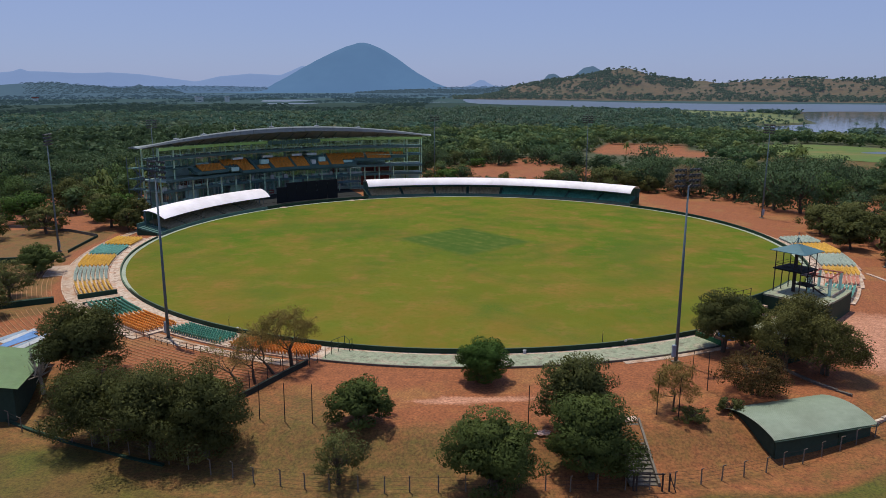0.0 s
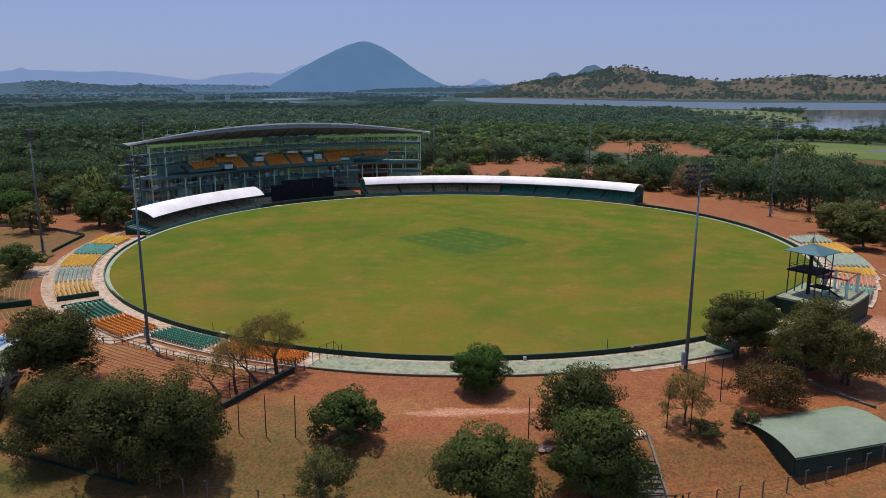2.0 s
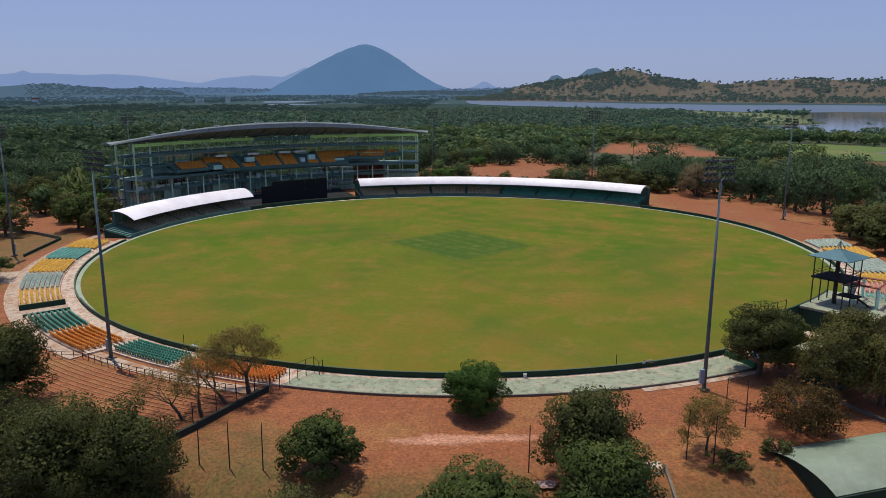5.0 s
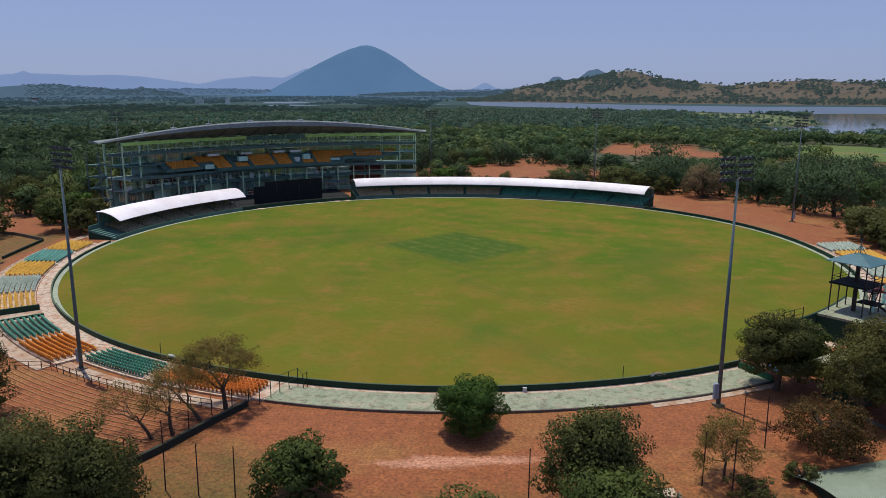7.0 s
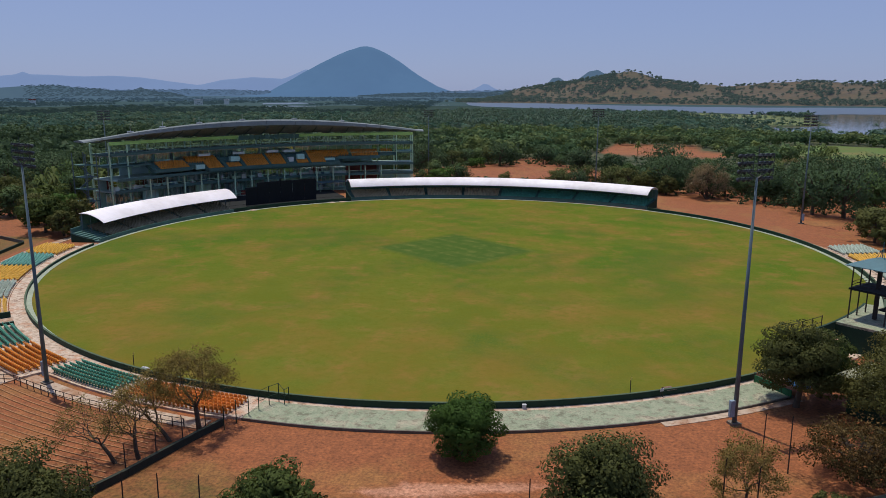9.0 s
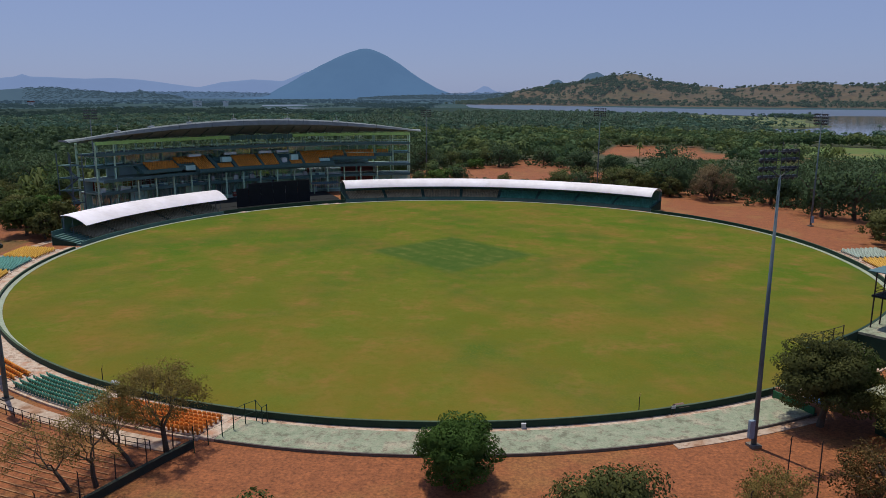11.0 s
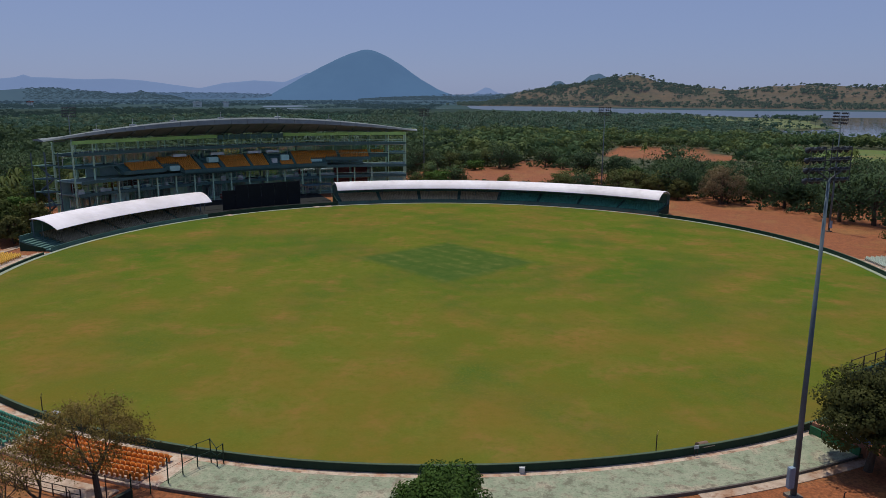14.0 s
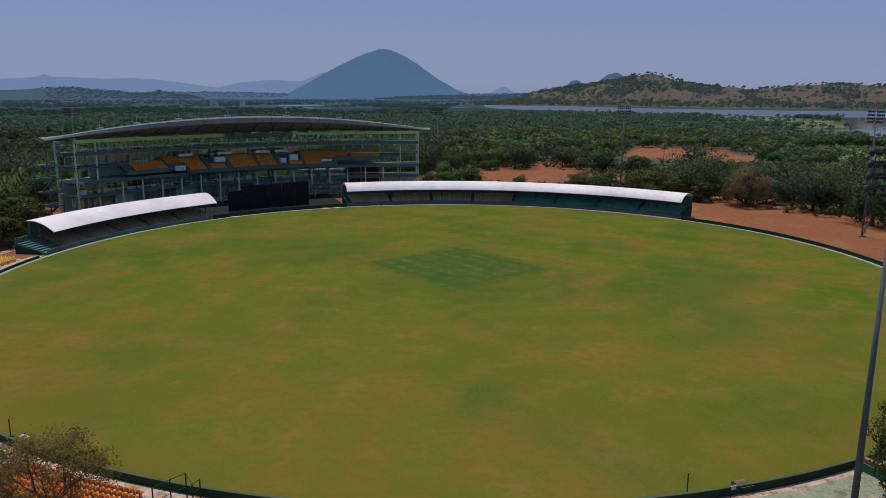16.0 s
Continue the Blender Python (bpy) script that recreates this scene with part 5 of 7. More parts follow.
def west_house():
    t = thing("green_roof_house", "dark walled house with a green ribbed sheet roof", "house", at=(-61.6, -88.3, -2.7), rz=12)
    H = 4.5
    for x, y, sx, sy in ((6.4, -1.4, 0.25, 12.2), (-6.4, -1.4, 0.25, 12.2), (0, -7.4, 13, 0.25), (0, 4.6, 13, 0.25)):
        part("wall", box(bmesh.new(), sx, sy, H, Matrix.Translation((x, y, 0))), M_SHEDWALL, t)
    n = 14
    for s in range(n):
        y0, y1 = -8.2 + 13.4 * s / n, -8.2 + 13.4 * (s + 1) / n
        for side in (-1, 1):
            bm = bmesh.new()
            cols = []
            for i in range(7):
                y = y0 + (y1 - y0) * i / 6
                rib = 0.04 * (i % 2)
                cols.append([bm.verts.new((side * 7.3, y, H - 0.05 + rib)), bm.verts.new((0, y, H + 1.15 + rib)), bm.verts.new((0, y, H + 1.08)), bm.verts.new((side * 7.3, y, H - 0.12))])
            for a, b in zip(cols, cols[1:]):
                for i in range(4):
                    bm.faces.new((a[i], a[(i + 1) % 4], b[(i + 1) % 4], b[i]))
            bm.faces.new(cols[0]); bm.faces.new(cols[-1][::-1])
            bmesh.ops.recalc_face_normals(bm, faces=bm.faces[:])
            part("roof_sheet", bm, M_GREENROOF, t)
    lean = thing("sheet_lean_to", "lean-to roofed with loose blue, grey and white sheets", "shed", at=(-60.6, -79.6, -0.9), rz=-30)
    rows = ((M_CABINET, "faded grey-blue sheet", -0.6), (M_WHITESHEET, "pale grey sheet", 0.3), (M_BLUESHEET, "bright blue sheet", -0.2), (M_BLUESHEET, "", -0.9), (M_CABINET, "", 0.4), (M_WHITESHEET, "", -0.5), (M_GREENROOF, "green sheet", 0.6))
    for k, (m, words, slip) in enumerate(rows):
        bm = bmesh.new()
        edge = [(-0.5 + i / 16, 0.05 + 0.035 * (i % 2)) for i in range(17)] + [(0.5 - i / 16, 0.0 + 0.035 * (i % 2)) for i in range(17)]
        ends = [[bm.verts.new((u, y, z)) for u, z in edge] for y in (-2.5, 2.5)]
        for i in range(34):
            j = (i + 1) % 34
            bm.faces.new((ends[0][i], ends[0][j], ends[1][j], ends[1][i]))
        bm.faces.new(ends[0][::-1]); bm.faces.new(ends[1])
        bmesh.ops.recalc_face_normals(bm, faces=bm.faces[:])
        bm.transform(pose(-3.0 + 1.0 * k, slip, 3.5 + 0.05 * (k % 2) - 0.04 * k, 5 + (k % 3), 3 + 2 * (k % 2), 4 * (k % 3) - 4))
        part("roof_sheet", bm, m, lean, words)
    for x, y in ((-3.2, -2.0), (3.2, -2.0), (-3.2, 2.0), (3.2, 2.0)):
        part("post", beam(bmesh.new(), (x, y, -0.1), (x, y, 3.4 + y * 0.1), 0.08), M_POST, lean)
    part("back_wall", box(bmesh.new(), 6.6, 0.15, 3.1, Matrix.Translation((0, 2.1, 0))), M_CONC, lean)


west_house()


def kiosk():
    t = thing("tin_kiosk", "small kiosk with a pale mossy tin roof under the trees", "shed", at=(45.2, -77.6, 0), rz=25)
    part("wall", box(bmesh.new(), 3.6, 4.0, 4.2, Matrix.Translation((0, 0, -0.1))), M_WALL, t)
    part("door", box(bmesh.new(), 0.95, 0.06, 2.05, Matrix.Translation((0.5, -2.04, 0.0))), M_SHEDWALL, t)
    bm = bmesh.new()
    low = [bm.verts.new(v) for v in ((-2.7, -2.9, 4.1), (2.7, -2.9, 4.1), (2.7, 2.9, 4.1), (-2.7, 2.9, 4.1))]
    up = [bm.verts.new(v) for v in ((0, -1.2, 5.6), (0, 1.2, 5.6))]
    for f in ((low[0], low[1], up[0]), (low[1], low[2], up[1], up[0]), (low[2], low[3], up[1]), (low[3], low[0], up[0], up[1]), tuple(low[::-1])):
        bm.faces.new(f)
    part("roof", bm, mat("pale mossy tin", (0.36, 0.36, 0.27), (0.24, 0.26, 0.17), 2.0, 0.6, rough=0.6), t, "hipped pale tin roof")


kiosk()


# ---- stairs, walls, fences ----
def outside_stairs():
    t = thing("garden_stairs", "mossy concrete stairs down the bank with side walls", "stairs", at=(19.2, -98.6, 0))
    for i in range(16):
        part("step", box(bmesh.new(), 2.6, 0.75, 0.5, Matrix.Translation((0, -0.58 * i, -0.55 - 0.165 * i))), M_STAIR, t)
    for x in (-1.45, 1.45):
        bm = bmesh.new()
        f = [bm.verts.new((x - 0.12, y, z)) for y, z in ((0.4, -0.8), (-9.2, -3.3), (-9.2, -2.2), (0.4, 0.45))]
        g = [bm.verts.new((x + 0.12, y, z)) for y, z in ((0.4, -0.8), (-9.2, -3.3), (-9.2, -2.2), (0.4, 0.45))]
        bm.faces.new(f); bm.faces.new(g[::-1])
        for i in range(4):
            bm.faces.new((f[i], g[i], g[(i + 1) % 4], f[(i + 1) % 4]))
        bmesh.ops.recalc_face_normals(bm, faces=bm.faces[:])
        part("side_wall", bm, M_CPOST, t)
    part("landing", box(bmesh.new(), 2.8, 1.3, 0.35, Matrix.Translation((0, 1.0, -0.3))), M_CONC, t, "pale stair landing")
    g = thing("stair_gate", "dark steel gate posts at the foot of the stairs", "gate", at=(19.4, -108.6, -2.75))
    for x in (-1.6, -1.3, 1.3, 2.0):
        part("post", beam(bmesh.new(), (x, 0, -0.1), (x, 0, 2.1), 0.1, n=8), M_POST, g)
    part("lintel", beam(bmesh.new(), (-1.6, 0, 2.0), (1.5, 0, 2.0), 0.08), M_POST, g)
    part("stay", beam(bmesh.new(), (2.0, 0, 1.8), (2.7, -0.3, -0.1), 0.06), M_POST, g)


outside_stairs()


def wire_fence():
    t = thing("wire_fence", "wire fence on cranked concrete posts", "fence", at=polar(110, -90, -2.65))
    inv = t.matrix_world.inverted()
    bm = bmesh.new()
    beam(bm, (0, 0, -0.15), (0, 0, 1.75), 0.075, 0.065, 6)
    beam(bm, (0, 0, 1.72), (0, -0.38, 2.05), 0.06, 0.05, 6)
    first = part("post", bm, M_CPOST, t)
    me, tops, k = first.data, [], 0
    a = -122.0
    while a < -58:
        r = 109.6 + 0.5 * math.sin(a * 0.3) + 0.1 * math.sin(a * 7)
        q = polar(r, a)
        q.z = ground_z(q.x, q.y)
        m = inv @ Matrix.Translation(q) @ Matrix.Rotation(radians(a + 90 + 6 * math.sin(a * 5)), 4, "Z") @ Matrix.Rotation(0.04 * math.sin(a * 11), 4, "X")
        if k == 0:
            first.matrix_local = m
        else:
            share("post", me, t, m)
        tops.append(q)
        a += 1.42 + 0.12 * math.sin(a * 3)
        k += 1
    for z in (0.35, 0.8, 1.25, 1.65):
        bm = bmesh.new()
        for u, v in zip(tops, tops[1:]):
            beam(bm, inv @ (u + Vector((0, 0, z))), inv @ (v + Vector((0, 0, z))), 0.012, n=3)
        part("wire", bm, M_POST, t)
    bm = sweep(bmesh.new(), rect(109.4, 109.8, -3.2, -2.4), -122, -108, 1.0)
    structure("plinth_wall", bm, M_WALL, "low dark retaining wall under the fence", "wall")


wire_fence()


def pole_row():
    me = None
    for x, y, h, lean in ((-16.5, -99.2, 4.6, 2), (-19.7, -98.9, 4.6, 1), (-22.8, -98.2, 4.2, 3), (-26.5, -97.2, 4.2, -2), (-30.4, -95.8, 4.0, 2), (8.0, -99.2, 4.6, 1), (10.8, -98.8, 3.2, 2), (23.2, -96.3, 5.0, 2), (25.4, -97.4, 4.9, 0), (31.4, -89.2, 5.2, -2), (30.5, -85.9, 4.0, 1),
                          (-33.5, -97.5, 3.8, 1), (-21.7, -83.0, 2.6, 1), (-23.0, -85.4, 2.7, -1), (-24.4, -88.2, 2.6, 2), (-25.9, -91.0, 2.7, 0), (-27.6, -93.9, 2.6, -1), (-29.6, -97.0, 2.6, 1)):
        t = thing("fence_pole", "tall thin rusted pole on the bare bank", "pole", "thin poles", at=(x, y, ground_z(x, y)), rz=lean * 10)
        part("shaft", beam(bmesh.new(), (0, 0, -0.2), (lean * 0.03, 0, h), 0.062, 0.045, 6), M_POST, t)
        part("cap", beam(bmesh.new(), (lean * 0.03, 0, h), (lean * 0.03 + 0.02, -0.12, h + 0.2), 0.04, 0.03, 5), M_POST, t)


pole_row()


def low_wall(name, label, pts, h, w, material):
    bm = bmesh.new()
    fine = []
    for (x0, y0), (x1, y1) in zip(pts, pts[1:]):
        n = max(1, int(math.hypot(x1 - x0, y1 - y0) / 1.2))
        fine += [(x0 + (x1 - x0) * i / n, y0 + (y1 - y0) * i / n) for i in range(n)]
    fine.append(tuple(pts[-1]))
    for (x0, y0), (x1, y1) in zip(fine, fine[1:]):
        d = Vector((x1 - x0, y1 - y0, 0))
        z = min(ground_z(x0, y0), ground_z(x1, y1))
        box(bm, d.length, w, h + 0.3, Matrix.Translation(((x0 + x1) / 2, (y0 + y1) / 2, z - 0.3)) @ Matrix.Rotation(math.atan2(d.y, d.x), 4, "Z"))
    return structure(name, bm, material, label, "wall")


# near-black colour takes in the shade the trees cast on this wall
low_wall("bank_wall", "dark low wall running down the bank", [(-20.6, -81.4), (-22.0, -84.0), (-23.6, -87.2), (-25.6, -91.4), (-27.7, -95.0), (-31.5, -100.5)], 0.7, 0.36, mat("dark wall with tree shade", (0.020, 0.030, 0.024), (0.034, 0.036, 0.028), 2.5, 0.5))
low_wall("terrace_wall", "low dark wall beside the grass terraces", [(-88.9, -13.9), (-89.8, -5.0), (-90.6, 3.7)], 0.6, 0.25, M_WALL)
low_wall("terrace_fence", "dark low fence behind the grass terraces", [(-90.8, 4.0), (-100.9, 10.3), (-112.9, 15.8), (-123.0, 19.6)], 0.7, 0.12, M_STAIR)
low_wall("tank_wall", "dark sheet wall across the terraces", [polar(92, -166.5)[:2], polar(104, -167)[:2]], 1.2, 0.3, M_WALL)
low_wall("tank_wall", "dark wall across the terraces", [polar(89.6, -144.6)[:2], polar(102, -145.5)[:2]], 1.0, 0.8, M_WALL)
low_wall("path_kerb", "narrow pale kerb running off from the seats", [(83.4, -29.0), (84.3, -35.2), (86.0, -44.0)], 0.2, 0.6, M_CONC)
# added strip, drawn dark for the tree shade along the slope's edge
low_wall("bank_edge", "dark strip for the shaded edge of the bank by the kiosk", [(43.6, -81.0), (44.7, -83.8), (46.0, -86.8), (47.6, -89.1), (48.8, -90.4)], 0.3, 0.4, M_STAIR)
low_wall("rubble_wall", "broken pale rubble wall by the yard", [(48.6, -96.0), (52.5, -94.0), (57, -91.5)], 0.5, 0.4, M_CONC)
for k, (a0, a1, r0, n) in enumerate(((-164.5, -147.5, 89.4, 16), (-143, -129, 89.4, 16), (-128, -108.2, 87.2, 15))):
    for i in range(n):
        bm = sweep(bmesh.new(), rect(r0 + 0.8 * i, r0 + 0.8 * i + 0.11, -0.2, 0.07 if k < 2 else 0.05), a0 + 0.5 * math.sin(i), a1 - 0.4 * math.cos(i * 2), 1.5)
        structure("terrace_edging", bm, M_EDGE, "thin stone edging of a dry grass terrace", "edging")


def path_railing():
    t = thing("path_railing", "low rusty steel railing along the edge of the path", "railing", at=polar(86.4, -117, 0))
    inv = t.matrix_world.inverted()
    pts = [polar(88.9, -127.2), polar(87.9, -126.4), polar(86.9, -125.7)] + [polar(86.3 - 0.025 * i, -125 + 0.9 * i) for i in range(20)]
    me = None
    for q in pts:
        m = inv @ Matrix.Translation(q)
        if me is None:
            first = part("post", beam(bmesh.new(), (0, 0, -0.05), (0, 0, 1.0), 0.045), M_POST, t)
            first.matrix_local, me = m, first.data
        else:
            share("post", me, t, m)
    for z in (0.5, 0.98):
        for u, v in zip(pts, pts[1:]):
            part("rail", beam(bmesh.new(), inv @ (u + Vector((0, 0, z))), inv @ (v + Vector((0, 0, z))), 0.035, n=5), M_POST, t)


path_railing()


M_GREENSHEET = mat("bright green painted sheet", (0.03, 0.17, 0.065), (0.022, 0.12, 0.05), 2.0, 0.4, rough=0.6)
structure("terrace_end_wall", sweep(bmesh.new(), rect(77.6, 83.0, -0.1, 1.1), -62.7, -62.4, 0.3), mat("pink plaster", (0.46, 0.22, 0.13), (0.34, 0.15, 0.09), 2.0, 0.5), "low pink plastered wall at the end of the terrace", "wall")


def pipe_barrier():
    t = thing("pipe_barrier", "green pipe railings dividing the seats from the terrace", "railing", at=polar(80, -104.3, 0))
    inv = t.matrix_world.inverted()
    line = ((85.0, -105.2, 2.5), (83.3, -105.0, 2.4), (81.9, -104.6, 2.4), (80.4, -104.4, 2.3), (79.0, -104.1, 2.3), (77.9, -103.7, 2.3), (78.5, -103.0, 1.9), (77.75, -102.9, 1.9))
    for r, a, h in line:
        bm = beam(bmesh.new(), polar(r, a, -0.05), polar(r, a, h), 0.05)
        bm.transform(inv)
        part("post", bm, M_WALL, t)
    for z in (1.15, 2.15):
        bm = bmesh.new()
        for (r0, a0, h0), (r1, a1, h1) in zip(line[3:], line[4:]):
            beam(bm, polar(r0, a0, z if z < 2 else h0 - 0.05), polar(r1, a1, z if z < 2 else h1 - 0.05), 0.03)
        bm.transform(inv)
        part("rail", bm, M_WALL, t)
    for z in (0.5, 1.4):
        bm = bmesh.new()
        for (r0, a0, h0), (r1, a1, h1) in zip(line[:4], line[1:4]):
            beam(bm, polar(r0, a0, z), polar(r1, a1, z), 0.016, n=4)
        bm.transform(inv)
        part("wire", bm, M_POST, t)
    t = thing("side_railing", "green sheet railing at the end of the terrace", "railing", at=polar(80, -63, 0))
    inv = t.matrix_world.inverted()
    for k in range(4):
        bm = sweep(bmesh.new(), rect(77.8 + 1.25 * k, 78.95 + 1.25 * k, 0.1, 0.95), -63.1, -63.0, 0.1)
        bm.transform(inv)
        part("panel", bm, M_GREENSHEET, t)
        bm = beam(bmesh.new(), polar(77.75 + 1.25 * k, -63.05, -0.05), polar(77.75 + 1.25 * k, -63.05, 1.3), 0.05)
        bm.transform(inv)
        part("post", bm, M_POST, t)


pipe_barrier()


# ---- small things on the field ----
def field_roller():
    t = thing("field_roller", "rusty pitch roller drum with a pale handle", "roller", at=(25.6, -72.0, 0.02), rz=22)
    bm = beam(bmesh.new(), (-0.5, 0, 0.36), (0.5, 0, 0.36), 0.36, 0.36, 20)
    part("drum", bm, mat("rusted drum steel", (0.24, 0.15, 0.11), (0.16, 0.10, 0.075), 4, 1, rough=0.7), t)
    bm = beam(bmesh.new(), (-0.56, 0, 0.36), (-0.56, -0.9, 0.7), 0.03)
    beam(bm, (0.56, 0, 0.36), (0.56, -0.9, 0.7), 0.03)
    beam(bm, (-0.56, -0.9, 0.7), (0.56, -0.9, 0.7), 0.03)
    part("handle", bm, M_CPOST, t)
    t = thing("notice_board", "small pale board on two legs behind the wall", "sign", at=polar(77.5, -72.6, 0.1), rz=20)
    part("board", box(bmesh.new(), 0.45, 0.05, 0.3, Matrix.Translation((0, 0, 0.7))), M_WHITESHEET, t)
    for x in (-0.15, 0.15):
        part("leg", beam(bmesh.new(), (x, 0.05, -0.05), (x, 0.05, 0.8), 0.03), M_POST, t)
    t = thing("marker_box", "small white box against the boundary wall", "box", at=polar(77.45, -84.3, 0.1))
    part("body", box(bmesh.new(), 0.42, 0.24, 0.5, Matrix.Translation((0, 0, -0.02))), M_WHITESHEET, t)
    part("lid", box(bmesh.new(), 0.46, 0.28, 0.04, Matrix.Translation((0, 0, 0.48))), M_WHITESHEET, t)
    for x, y, h in ((21.3, -73.2, 1.9), (-35.9, -66.6, 1.6), (-20.9, 70.6, 1.2)):
        t = thing("sprinkler_post", "thin sprinkler post at the edge of the grass", "sprinkler", "sprinkler posts", at=(x, y, 0.02))
        part("pipe", beam(bmesh.new(), (0, 0, -0.05), (0, 0, h), 0.045), M_POST, t)
        part("nozzle", beam(bmesh.new(), (0, 0, h), (0.12, 0.05, h + 0.35), 0.05, 0.03), mat("yellow brass", (0.45, 0.36, 0.10), None, 5, 1, rough=0.4), t)
        part("foot", box(bmesh.new(), 0.4, 0.25, 0.12, Matrix.Translation((0.15, 0, -0.01))), M_LAMP, t)
    t = thing("field_cover_bag", "folded white sheet bag on the grass", "bag", at=(-34.4, -66.9, 0.02), rz=-28)
    bm = box(bmesh.new(), 1.1, 0.5, 0.22)
    bmesh.ops.bevel(bm, geom=bm.edges[:], offset=0.08, segments=2, affect="EDGES")
    part("bag", bm, M_WHITESHEET, t)


field_roller()
t = thing("blue_tarpaulin", "blue tarpaulin draped over a heap beside the tree", "tarpaulin", at=(40.9, -69.4, 0))
bm = bmesh.new()
bmesh.ops.create_icosphere(bm, subdivisions=3, radius=1, matrix=Matrix.Diagonal((1.5, 1.1, 1.5, 1)))
for v in bm.verts:
    v.co += 0.25 * noise.noise_vector(v.co * 1.7)
    v.co.z = max(v.co.z, -0.05)
part("sheet", bm, M_BLUESHEET, t)

t = thing("ash_heap", "low heap of pale grey ash on the soil", "ash", at=(9.4, -100.8, ground_z(9.4, -100.8)))
bm = bmesh.new()
bmesh.ops.create_icosphere(bm, subdivisions=4, radius=1, matrix=Matrix.Diagonal((1.1, 0.9, 0.035, 1)))
for v in bm.verts:
    k = 1 + 0.35 * noise.noise(Vector((v.co.x * 1.6, v.co.y * 1.6, 0)))
    v.co = Vector((v.co.x * k, v.co.y * k, v.co.z + 0.02 * noise.noise(v.co * 5)))
part("ash", bm, mat("grey wood ash", (0.36, 0.28, 0.28), (0.20, 0.11, 0.09), 3.0, 1.2, c=(0.32, 0.12, 0.055), c_at=0.47), t)
# ---- trees ----
def cards(points, size, rng, flat=0.35, long=1.0, out=None, soft=None, round_=0.55):
    """Small four-cornered leaf sprays at the points, turned at random or, with out, mostly facing that way."""
    n = len(points)
    nor = rng.normal(size=(n, 3)); nor[:, 2] += flat * np.sign(nor[:, 2] + 0.3)
    if out is not None:
        nor = 0.42 * nor + 1.3 * out / (np.linalg.norm(out, axis=1)[:, None] + 1e-6) + np.array([0, 0, 0.35])
    nor /= np.linalg.norm(nor, axis=1)[:, None]
    if soft is None:
        soft = nor
    soft = soft / (np.linalg.norm(soft, axis=1)[:, None] + 1e-6)
    nor *= np.where((nor * soft).sum(1) < 0, -1.0, 1.0)[:, None]
    up = rng.normal(size=(n, 3))
    u = np.cross(nor, up); u /= np.linalg.norm(u, axis=1)[:, None]
    v = np.cross(nor, u)
    s = size * rng.uniform(0.6, 1.35, (n, 1))
    u, v = u * s * 0.5 * long, v * s * 0.5
    bend = nor * s * rng.uniform(-0.22, 0.22, (n, 1))
    P = np.stack([points - u - v * 0.35, points + v * -1.0 + bend, points + u + v * 0.35, points + v + bend], 1).reshape(-1, 3)
    F = np.arange(4 * n).reshape(n, 4)
    return P, F, np.repeat(round_ * nor + (1.2 - round_) * soft, 4, axis=0)


def clump_centres(rng, n, w, h, low, hollow=0.55):
    """Centres of leaf masses over an uneven crown, w across, from height low to h."""
    out = []
    lob = [(rng.uniform(0, 6.28), rng.uniform(0.75, 1.2)) for _ in range(5)]
    while len(out) < n:
        d = rng.normal(size=3); d /= np.linalg.norm(d)
        if d[2] < -0.92:
            continue
        rr = rng.uniform(hollow, 1.0)
        k = 1.0
        for j, (q, amp) in enumerate(lob):
            k += 0.075 * amp * math.cos((2 + j) * math.atan2(d[1], d[0]) + q + 2.2 * d[2])
        k *= 1 + 0.4 * max(0.0, -d[2])                 # skirts hang wide
        zz = (low + h) / 2 + d[2] * rr * (h - low) / 2
        out.append((d[0] * rr * w / 2 * k, d[1] * rr * w / 2 * k, zz))
    return np.array(out)


